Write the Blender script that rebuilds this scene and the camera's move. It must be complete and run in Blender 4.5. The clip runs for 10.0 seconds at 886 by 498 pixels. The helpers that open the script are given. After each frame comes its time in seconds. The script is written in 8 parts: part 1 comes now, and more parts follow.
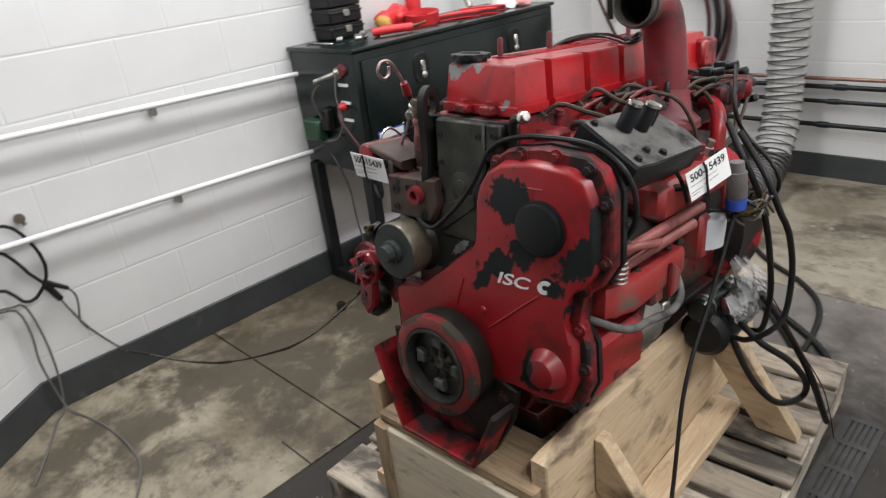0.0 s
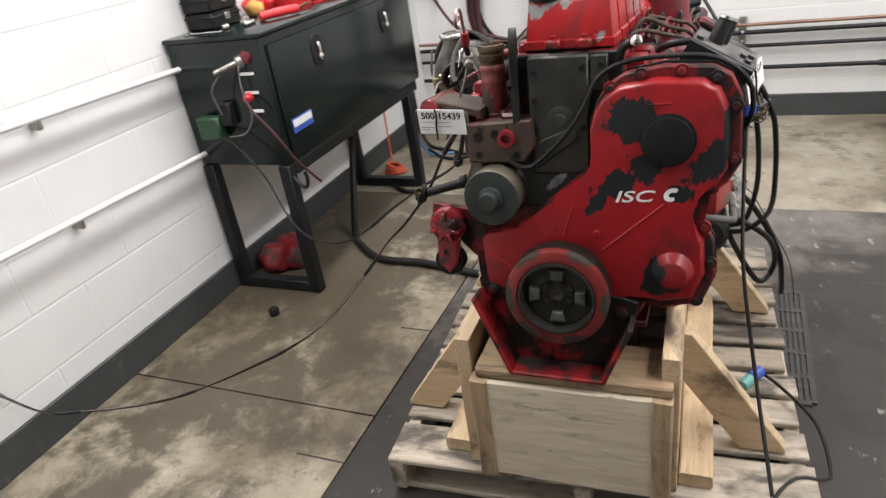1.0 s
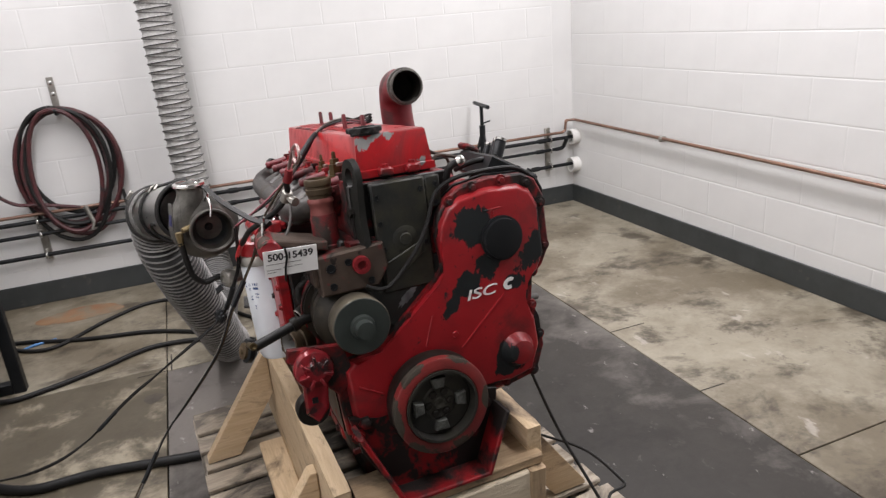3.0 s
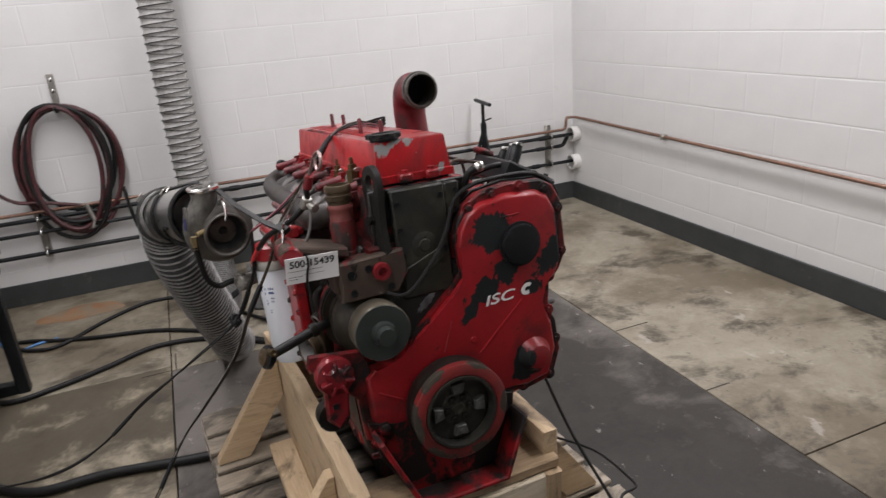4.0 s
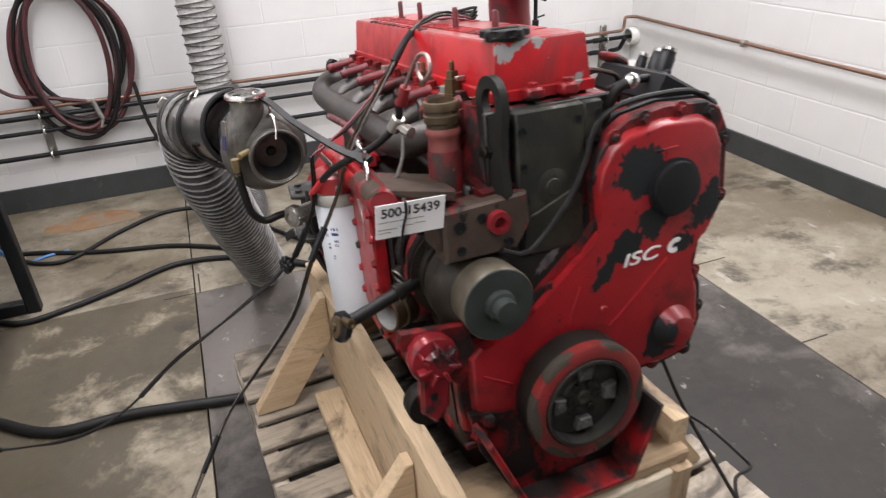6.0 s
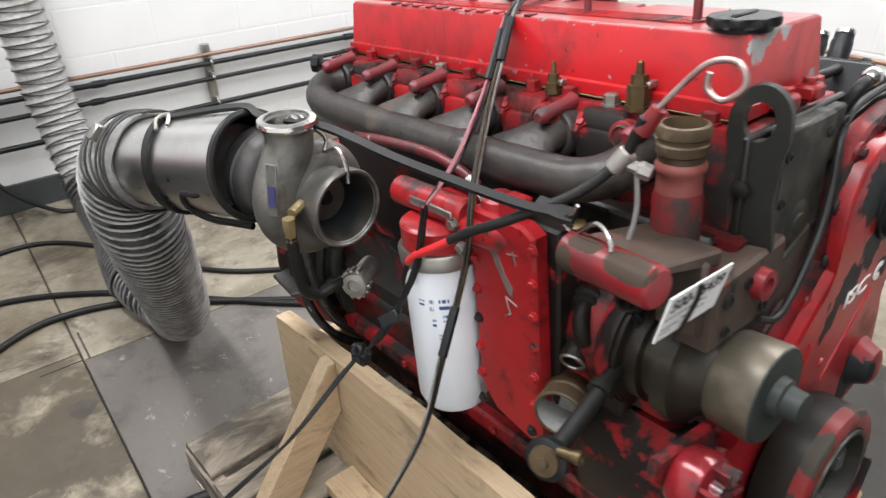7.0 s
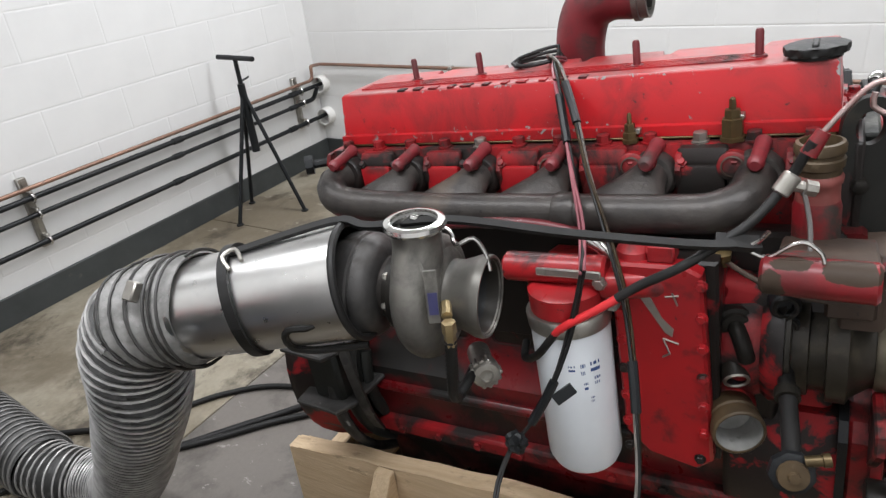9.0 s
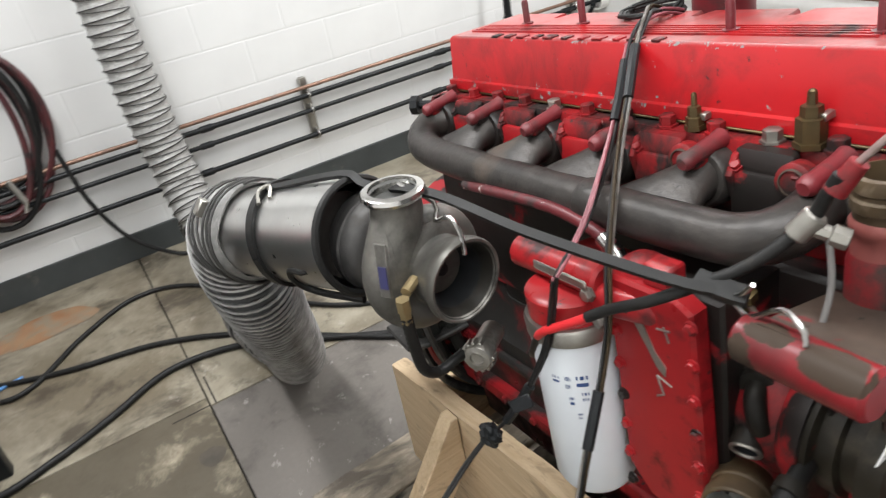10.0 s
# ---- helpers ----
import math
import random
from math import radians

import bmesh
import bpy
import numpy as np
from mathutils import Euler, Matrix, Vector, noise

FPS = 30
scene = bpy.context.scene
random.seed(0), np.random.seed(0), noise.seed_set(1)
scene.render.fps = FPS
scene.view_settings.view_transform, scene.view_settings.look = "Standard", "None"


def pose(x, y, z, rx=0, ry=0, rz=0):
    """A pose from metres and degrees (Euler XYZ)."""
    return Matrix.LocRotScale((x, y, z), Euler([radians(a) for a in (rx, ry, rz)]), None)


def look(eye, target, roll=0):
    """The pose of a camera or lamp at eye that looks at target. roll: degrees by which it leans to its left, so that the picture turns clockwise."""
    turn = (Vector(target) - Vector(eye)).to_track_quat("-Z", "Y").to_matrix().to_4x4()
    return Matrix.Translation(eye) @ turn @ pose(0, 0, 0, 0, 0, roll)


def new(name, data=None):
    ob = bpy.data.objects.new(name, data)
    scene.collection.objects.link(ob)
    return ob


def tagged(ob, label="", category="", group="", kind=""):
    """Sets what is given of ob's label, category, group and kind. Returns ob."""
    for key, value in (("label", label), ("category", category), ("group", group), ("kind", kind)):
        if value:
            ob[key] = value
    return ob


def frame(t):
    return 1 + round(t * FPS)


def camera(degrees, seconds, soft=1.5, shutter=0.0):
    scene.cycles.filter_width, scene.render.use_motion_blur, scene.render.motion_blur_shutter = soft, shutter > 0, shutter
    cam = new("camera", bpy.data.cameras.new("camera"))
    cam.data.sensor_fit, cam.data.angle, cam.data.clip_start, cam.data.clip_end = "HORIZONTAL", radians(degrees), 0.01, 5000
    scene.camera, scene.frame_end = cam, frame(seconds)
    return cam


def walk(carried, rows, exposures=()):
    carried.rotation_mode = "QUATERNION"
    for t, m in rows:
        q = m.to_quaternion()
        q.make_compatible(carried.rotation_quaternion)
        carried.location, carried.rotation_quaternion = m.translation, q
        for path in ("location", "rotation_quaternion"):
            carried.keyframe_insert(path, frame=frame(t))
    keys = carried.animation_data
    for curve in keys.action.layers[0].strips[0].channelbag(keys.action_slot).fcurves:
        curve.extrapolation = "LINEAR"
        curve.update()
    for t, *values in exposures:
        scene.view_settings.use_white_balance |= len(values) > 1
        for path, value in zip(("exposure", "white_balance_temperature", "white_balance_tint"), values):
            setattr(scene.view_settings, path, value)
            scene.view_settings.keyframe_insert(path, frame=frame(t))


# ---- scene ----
cam = camera(67.4, 10.0, soft=1.3, shutter=0.3)
PATH = [
    (0, (0.846, -0.715, 1.413), (-0.49, 0.515, 0.575), -7.0),
    (0.5, (0.603, -0.971, 1.421), (-0.426, 0.521, 0.576), -8.7),
    (1, (0.31, -1.13, 1.403), (-0.46, 0.469, 0.481), -8.8),
    (1.5, (0.092, -1.276, 1.435), (-0.191, 0.492, 0.543), -7.3),
    (2, (-0.114, -1.235, 1.431), (-0.113, 0.576, 0.582), -7.1),
    (2.5, (-0.272, -1.172, 1.427), (0.039, 0.647, 0.655), -5.8),
    (2.7, (-0.329, -1.157, 1.417), (0.203, 0.651, 0.749), -4.8),
    (3.8, (-0.438, -1.125, 1.446), (0.296, 0.616, 0.791), -4.8),
    (4, (-0.437, -1.118, 1.45), (0.236, 0.639, 0.773), -4.6),
    (4.5, (-0.444, -1.128, 1.449), (0.146, 0.648, 0.744), -4.7),
    (5, (-0.455, -1.109, 1.442), (0.124, 0.655, 0.699), -4.2),
    (5.2, (-0.453, -1.053, 1.428), (0.144, 0.684, 0.637), -3.7),
    (6.3, (-0.55, -0.552, 1.386), (0.056, 1.095, 0.427), -3.4),
    (6.5, (-0.623, -0.433, 1.376), (0.083, 1.177, 0.421), -3.7),
    (7, (-0.748, -0.16, 1.373), (0.294, 1.203, 0.344), -1.3),
    (7.5, (-0.791, 0.09, 1.382), (0.389, 1.238, 0.246), -4.8),
    (8, (-0.867, 0.189, 1.396), (0.524, 1.151, 0.329), -6.5),
    (8.5, (-0.995, 0.2, 1.406), (0.49, 1.14, 0.45), -7.0),
    (9, (-1.014, 0.192, 1.41), (0.49, 1.157, 0.511), -6.5),
    (9.5, (-0.883, 0.101, 1.392), (0.308, 1.396, 0.441), -9.9),
    (10, (-0.69, -0.04, 1.402), (0.099, 1.498, 0.398), -10.7),
]
walk(cam, [(t, look(eye, target, roll)) for t, eye, target, roll in PATH], [(0.0, 0.35, 6550, 10), (0.5, 0.58, 6650, 12), (1.0, 0.81, 6750, 12), (1.5, 0.96, 6800, 12), (2.0, 0.74, 6750, 13), (2.5, 0.63, 6700, 14), (4.0, 0.10, 6700, 15), (5.0, 0.27, 6700, 15), (6.5, 0.88, 6600, 15), (7.0, 0.95, 6500, 10), (7.5, 1.06, 6450, 8), (8.0, 0.93, 6400, 5), (8.5, 0.70, 6400, 8), (9.0, 0.48, 6450, 10), (9.5, 0.58, 6550, 9), (10.0, 0.82, 6600, 8)])

# ---- light ----
world = bpy.data.worlds.new("world")
scene.world = world
world.use_nodes = True
world.node_tree.nodes["Background"].inputs[0].default_value = (0.9, 0.95, 1.0, 1)
world.node_tree.nodes["Background"].inputs[1].default_value = 0.05


def ceiling_lamp(x, y, length, watts):
    data = bpy.data.lights.new("ceiling_lamp", "AREA")
    data.shape, data.size, data.size_y, data.energy, data.color = "RECTANGLE", 0.3, length, watts, (0.985, 1.0, 1.035)
    ob = new("ceiling_lamp", data)
    ob.location = (x, y, 2.93)


ceiling_lamp(-0.85, 0.75, 3.7, 64)
ceiling_lamp(1.65, 0.75, 3.7, 77)

# ---- helpers of this scene ----
def V(*a):
    return Vector(a)


def finish(bm, name, mat, smooth=40):
    bmesh.ops.recalc_face_normals(bm, faces=bm.faces)
    me = bpy.data.meshes.new(name)
    bm.to_mesh(me)
    bm.free()
    if mat:
        me.materials.append(mat)
    if smooth:
        me.shade_smooth()
        me.set_sharp_from_angle(angle=radians(smooth))
    return me


def part(name, bm, mat, parent=None, label="", m=None, smooth=40):
    """Links a bmesh as one mesh object under a thing or a part."""
    me = bm if isinstance(bm, bpy.types.Mesh) else finish(bm, name, mat, smooth)
    ob = new(name, me)
    if parent is not None:
        ob.parent = parent
    if m is not None:
        ob.matrix_basis = m
    return tagged(ob, label)


def thing(name, label, category, m=None, group="", kind=""):
    ob = new(name)
    ob.empty_display_size = 0.05
    if m is not None:
        ob.matrix_basis = m
    return tagged(ob, label, category, group, kind)


def box(bm, x0, x1, y0, y1, z0, z1, bevel=0.0, m=None, seg=1):
    vs = [bm.verts.new((x, y, z)) for x in (x0, x1) for y in (y0, y1) for z in (z0, z1)]
    fs = [bm.faces.new([vs[i] for i in f]) for f in ((0, 1, 3, 2), (4, 6, 7, 5), (0, 4, 5, 1), (2, 3, 7, 6), (0, 2, 6, 4), (1, 5, 7, 3))]
    if m is not None:
        for v in vs:
            v.co = m @ v.co
    if bevel:
        bmesh.ops.bevel(bm, geom=list({e for f in fs for e in f.edges}), offset=bevel, segments=seg, affect="EDGES", profile=0.5)
    return bm


def prism(bm, pts, axis, a, b, bevel=0.0, seg=1):
    """Extrudes the closed outline pts along an axis from a to b."""
    def at(p, h):
        return {"x": (h, p[0], p[1]), "y": (p[0], h, p[1]), "z": (p[0], p[1], h)}[axis]
    lo = [bm.verts.new(at(p, a)) for p in pts]
    hi = [bm.verts.new(at(p, b)) for p in pts]
    n = len(pts)
    f0, f1 = bm.faces.new(lo[::-1]), bm.faces.new(hi)
    for i in range(n):
        bm.faces.new((lo[i], lo[(i + 1) % n], hi[(i + 1) % n], hi[i]))
    if bevel:
        bmesh.ops.bevel(bm, geom=list({e for f in (f0, f1) for e in f.edges}), offset=bevel, segments=seg, affect="EDGES", profile=0.5)
    return bm


def basis(d):
    d = Vector(d).normalized()
    u = d.cross(V(0, 0, 1)) if abs(d.z) < 0.95 else d.cross(V(0, 1, 0))
    u.normalize()
    return d, u, u.cross(d).normalized()


def lathe(bm, start, d, profile, seg=24, close=False, caps=True):
    """A turned body: profile of (along, radius) from start along d."""
    start = Vector(start)
    d, u, w = basis(d)
    rings = []
    for h, r in profile:
        if r <= 1e-6:
            rings.append([bm.verts.new(start + d * h)])
        else:
            rings.append([bm.verts.new(start + d * h + (u * math.cos(k) + w * math.sin(k)) * r) for k in (2 * math.pi * i / seg for i in range(seg))])
    pairs = list(zip(rings, rings[1:])) + ([(rings[-1], rings[0])] if close else [])
    for a, b in pairs:
        for i in range(seg):
            j = (i + 1) % seg
            q = [a[i % len(a)], a[j % len(a)], b[j % len(b)], b[i % len(b)]]
            q = [v for k, v in enumerate(q) if v not in q[:k]]
            if len(q) > 2:
                bm.faces.new(q)
    if caps and not close:
        for r in (rings[0], rings[-1]):
            if len(r) > 2:
                bm.faces.new(r)
    return bm


def cyl(bm, a, b, r, r2=None, seg=20, bevel=0.0):
    a, b = Vector(a), Vector(b)
    n, r2 = (b - a).length, r if r2 is None else r2
    c = bevel
    prof = [(0, r - c), (c, r), (n - c, r2), (n, r2 - c)] if c else [(0, r), (n, r2)]
    return lathe(bm, a, b - a, prof, seg)


def curve_points(pts, step=0.02):
    """Points along a smooth curve through pts."""
    pts = [Vector(p) for p in pts]
    out = []
    for i in range(len(pts) - 1):
        p0, p1, p2, p3 = pts[max(i - 1, 0)], pts[i], pts[i + 1], pts[min(i + 2, len(pts) - 1)]
        n = max(2, int((p2 - p1).length / step))
        for k in range(n):
            t = k / n
            out.append(0.5 * (2 * p1 + (p2 - p0) * t + (2 * p0 - 5 * p1 + 4 * p2 - p3) * t * t + (3 * p1 - p0 - 3 * p2 + p3) * t ** 3))
    out.append(pts[-1])
    return out


def sweep(bm, pts, r, seg=8, radii=None, caps=True, flat=1.0):
    """A tube along the points; radii gives a radius for each of them."""
    n = len(pts)
    d = (pts[1] - pts[0]).normalized()
    _, u, _ = basis(d)
    rings = []
    for i, p in enumerate(pts):
        d = (pts[min(i + 1, n - 1)] - pts[max(i - 1, 0)]).normalized()
        u = (u - d * u.dot(d)).normalized()
        w = d.cross(u)
        q = radii[i] if radii else r
        rings.append([bm.verts.new(p + (u * math.cos(k) + w * math.sin(k) * flat) * q) for k in (2 * math.pi * j / seg for j in range(seg))])
    for a, b in zip(rings, rings[1:]):
        for j in range(seg):
            bm.faces.new((a[j], a[(j + 1) % seg], b[(j + 1) % seg], b[j]))
    if caps:
        bm.faces.new(rings[0][::-1])
        bm.faces.new(rings[-1])
    return bm


def tube(bm, pts, r, seg=8, step=0.02):
    return sweep(bm, curve_points(pts, step), r, seg)


def ring(bm, c, d, R, r, seg=28, sub=8):
    """A torus."""
    return lathe(bm, c, d, [(r * math.sin(k), R + r * math.cos(k)) for k in (2 * math.pi * i / sub for i in range(sub))], seg, close=True)


def hexbolt(bm, c, d, r=0.009, h=0.008):
    c = Vector(c)
    d = Vector(d).normalized()
    lathe(bm, c - d * 0.002, d, [(0, r * 1.3), (0.003, r * 1.3), (0.0032, r), (h, r), (h + 0.001, r * 0.85)], 6)
    return bm


def B():
    return bmesh.new()


def ribbon_(pts, wide, thick):
    """A flat band along the points, facing sideways."""
    bm = B()
    rings = []
    for i, p in enumerate(pts):
        d = (pts[min(i + 1, len(pts) - 1)] - pts[max(i - 1, 0)]).normalized()
        s = V(0, 1, 0) - d * d.y
        s.normalize()
        n = d.cross(s)
        rings.append([bm.verts.new(p + s * a * wide / 2 + n * b * thick / 2) for a, b in ((-1, -1), (1, -1), (1, 1), (-1, 1))])
    for a, b in zip(rings, rings[1:]):
        for j in range(4):
            bm.faces.new((a[j], a[(j + 1) % 4], b[(j + 1) % 4], b[j]))
    bm.faces.new(rings[0])
    bm.faces.new(rings[-1])
    return bm


# ---- materials ----
class Nodes:
    """Short ways to wire a material."""

    def __init__(self, name):
        self.mat = bpy.data.materials.new(name)
        self.mat.use_nodes = True
        self.t = self.mat.node_tree
        self.bsdf = self.t.nodes["Principled BSDF"]
        self.coord = self.t.nodes.new("ShaderNodeTexCoord").outputs["Object"]

    def put(self, socket, value):
        if isinstance(value, bpy.types.NodeSocket):
            self.t.links.new(value, socket)
        else:
            socket.default_value = value

    def math(self, op, a, b=0.0, clamp=False):
        n = self.t.nodes.new("ShaderNodeMath")
        n.operation, n.use_clamp = op, clamp
        self.put(n.inputs[0], a)
        self.put(n.inputs[1], b)
        return n.outputs[0]

    def scaled(self, scale, spread=0.0):
        n = self.t.nodes.new("ShaderNodeMapping")
        n.inputs["Scale"].default_value = scale
        self.put(n.inputs["Vector"], self.coord)
        if spread:
            info = self.t.nodes.new("ShaderNodeObjectInfo")
            c = self.t.nodes.new("ShaderNodeCombineXYZ")
            for i, k in enumerate((spread, spread * 1.7, spread * 2.3)):
                self.put(c.inputs[i], self.math("MULTIPLY", info.outputs["Random"], k))
            self.put(n.inputs["Location"], c.outputs[0])
        return n.outputs[0]

    def noise(self, scale, detail=4.0, rough=0.55, vector=None, distort=0.0):
        n = self.t.nodes.new("ShaderNodeTexNoise")
        n.inputs["Scale"].default_value, n.inputs["Detail"].default_value = scale, detail
        n.inputs["Roughness"].default_value, n.inputs["Distortion"].default_value = rough, distort
        self.put(n.inputs["Vector"], vector or self.coord)
        return n.outputs["Fac"]

    def ramp(self, fac, lo, hi):
        n = self.t.nodes.new("ShaderNodeMapRange")
        n.inputs["From Min"].default_value, n.inputs["From Max"].default_value = lo, hi
        self.put(n.inputs["Value"], fac)
        return n.outputs[0]

    def mix(self, fac, a, b):
        n = self.t.nodes.new("ShaderNodeMix")
        n.data_type = "RGBA"
        self.put(n.inputs["Factor"], fac)
        for s, c in ((n.inputs["A"], a), (n.inputs["B"], b)):
            self.put(s, c if isinstance(c, bpy.types.NodeSocket) else (*c, 1))
        return n.outputs["Result"]

    def bump(self, height, strength=0.3, distance=0.002):
        n = self.t.nodes.new("ShaderNodeBump")
        n.inputs["Strength"].default_value, n.inputs["Distance"].default_value = strength, distance
        self.put(n.inputs["Height"], height)
        self.put(self.bsdf.inputs["Normal"], n.outputs[0])

    def done(self, color, rough=0.5, metal=0.0):
        self.put(self.bsdf.inputs["Base Color"], color if isinstance(color, bpy.types.NodeSocket) else (*color, 1))
        self.put(self.bsdf.inputs["Roughness"], rough)
        self.put(self.bsdf.inputs["Metallic"], metal)
        return self.mat


def surface(name, c1, c2, scale=20.0, rough=0.5, metal=0.0, bump=0.15, dirt=None, dirt_from=0.55, dirt_to=0.7, dirt_scale=9.0, rough2=None, chips=(), spec=0.5):
    """Two close tones in fine grain, and dirt or wear in patches of its own."""
    n = Nodes(name)
    fine = n.noise(scale * 4, 5)
    col = n.mix(n.ramp(n.noise(scale, 4), 0.35, 0.65), c1, c2)
    r = n.math("ADD", n.math("MULTIPLY", fine, 0.16), rough - 0.08)
    if dirt:
        k = n.ramp(n.noise(dirt_scale, 8, 0.62, distort=0.4), dirt_from, dirt_to)
        col = n.mix(k, col, dirt)
        r = n.math("ADD", r, n.math("MULTIPLY", k, (rough2 or rough + 0.25) - rough), clamp=True)
        metal = n.math("MULTIPLY", n.math("SUBTRACT", 1.0, k), metal) if metal else 0.0
    for c, size, start in chips:
        col = n.mix(n.ramp(n.noise(size, 6, 0.68), start, start + 0.025), col, c)
    n.bump(fine, bump, 0.0015)
    n.bsdf.inputs["Specular IOR Level"].default_value = spec
    return n.done(col, r, metal)


def wood(name, c1, c2, stain, amount=0.55, rough=0.75, grain=1.0):
    n = Nodes(name)
    v = n.scaled((1.2, 14, 14), 9.0)
    g = n.noise(3.0 * grain, 6, 0.6, v, 1.2)
    fine = n.noise(14.0, 4, 0.6, v, 0.3)
    col = n.mix(n.ramp(g, 0.35, 0.68), c1, c2)
    col = n.mix(n.math("MULTIPLY", n.ramp(fine, 0.45, 0.75), 0.35), col, tuple(k * 0.62 for k in c2))
    s = n.ramp(n.noise(5.0, 7, 0.62, n.scaled((0.8, 1.6, 1.6), 23.0), 0.6), amount, amount + 0.14)
    col = n.mix(s, col, stain)
    k = n.t.nodes.new("ShaderNodeTexVoronoi")
    n.put(k.inputs["Vector"], n.scaled((3.3, 9.0, 9.0), 31.0))
    k.inputs["Scale"].default_value = 1.0
    knot = n.ramp(k.outputs["Distance"], 0.16, 0.08)
    col = n.mix(n.math("MULTIPLY", knot, 0.75), col, tuple(q * 0.35 for q in c2))
    info = n.t.nodes.new("ShaderNodeObjectInfo")
    col = n.mix(n.math("MULTIPLY", info.outputs["Random"], 0.35), col, tuple(q * 0.7 for q in c1))
    worn = n.ramp(n.noise(34, 8, 0.72, n.scaled((0.35, 1, 1), 5.0)), 0.575, 0.68)
    col = n.mix(n.math("MULTIPLY", worn, 0.55), col, tuple(q * 0.3 for q in c2))
    n.bump(n.math("SUBTRACT", n.math("ADD", fine, g), worn), 0.5, 0.003)
    return n.done(col, rough)


WHITE_WALL = surface("painted_block", (0.675, 0.672, 0.66), (0.635, 0.632, 0.622), 3.0, 0.5, 0, 0.25, (0.50, 0.495, 0.48), 0.66, 0.9, 2.2)
GREY_WALL = surface("grey_wall_paint", (0.17, 0.17, 0.168), (0.14, 0.14, 0.138), 3.0, 0.5)
CEILING = surface("ceiling_paint", (0.75, 0.75, 0.74), (0.7, 0.7, 0.7), 3.0, 0.7)
BASE_GREY = surface("baseboard_paint", (0.042, 0.047, 0.047), (0.032, 0.036, 0.036), 8.0, 0.5, 0, 0.2, (0.13, 0.12, 0.10), 0.62, 0.8, 14)


def concrete(name, c1, c2, stain, oil, white, lo, dust=None, band=None):
    n = Nodes(name)
    big = n.noise(1.1, 7, 0.62, distort=0.3)
    mid = n.noise(4.5, 8, 0.68, distort=0.3)
    fine = n.noise(60, 5, 0.7)
    col = n.mix(n.ramp(mid, 0.35, 0.68), c1, c2)
    col = n.mix(n.math("MULTIPLY", n.ramp(n.math("ADD", big, n.math("MULTIPLY", n.noise(17, 5, 0.7), 0.16)), lo + 0.08, lo + 0.2), 0.85), col, stain)
    col = n.mix(n.math("MULTIPLY", n.ramp(n.noise(2.6, 9, 0.7, n.scaled((1, 1.2, 1)), 0.25), 0.52, 0.62), 0.85), col, oil)
    col = n.mix(n.math("MULTIPLY", n.ramp(n.noise(15, 7, 0.72), 0.60, 0.68), 0.6), col, oil)
    col = n.mix(n.math("MULTIPLY", n.ramp(n.noise(9, 6, 0.66, n.scaled((1, 0.7, 1), 0), 0.3), 0.64, 0.69), white), col, (0.50, 0.46, 0.41))
    col = n.mix(n.math("MULTIPLY", n.ramp(n.noise(38, 4, 0.6, n.scaled((1, 0.4, 1), 0), 0.5), 0.68, 0.71), white * 0.4), col, (0.52, 0.49, 0.46))
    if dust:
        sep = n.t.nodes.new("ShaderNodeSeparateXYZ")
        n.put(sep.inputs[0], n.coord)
        # Dust at the back left; the right strip also holds painted sheen.
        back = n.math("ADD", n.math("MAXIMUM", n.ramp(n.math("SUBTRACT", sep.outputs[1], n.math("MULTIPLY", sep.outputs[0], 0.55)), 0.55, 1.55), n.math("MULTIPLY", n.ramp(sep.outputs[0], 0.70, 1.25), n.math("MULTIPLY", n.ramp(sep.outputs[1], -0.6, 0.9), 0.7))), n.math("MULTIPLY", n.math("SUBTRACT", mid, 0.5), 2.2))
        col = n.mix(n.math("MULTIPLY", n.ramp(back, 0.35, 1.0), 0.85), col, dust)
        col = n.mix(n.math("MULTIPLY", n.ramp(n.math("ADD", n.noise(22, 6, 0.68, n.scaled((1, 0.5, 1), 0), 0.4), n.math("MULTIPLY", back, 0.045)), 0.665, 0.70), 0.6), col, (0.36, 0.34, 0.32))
    # Bench shade on the floor, painted as a blotchy dark brown band.
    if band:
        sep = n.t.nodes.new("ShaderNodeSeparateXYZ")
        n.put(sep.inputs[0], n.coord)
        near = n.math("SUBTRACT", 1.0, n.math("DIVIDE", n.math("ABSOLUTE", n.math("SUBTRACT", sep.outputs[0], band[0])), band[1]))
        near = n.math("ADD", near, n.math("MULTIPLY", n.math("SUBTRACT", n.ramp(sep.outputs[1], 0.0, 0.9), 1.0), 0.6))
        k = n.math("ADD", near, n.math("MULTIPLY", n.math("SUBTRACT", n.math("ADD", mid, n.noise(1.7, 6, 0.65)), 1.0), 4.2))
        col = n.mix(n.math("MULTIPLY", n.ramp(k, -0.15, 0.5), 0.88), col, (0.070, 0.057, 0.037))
    col = n.mix(n.math("MULTIPLY", fine, 0.3), col, (0.05, 0.042, 0.034))
    n.bump(n.math("ADD", fine, mid), 0.15, 0.002)
    n.bsdf.inputs["Specular IOR Level"].default_value = 0.26 if dust else 0.42
    return n.done(col, n.math("ADD", n.math("MULTIPLY", mid, 0.34), 0.28))


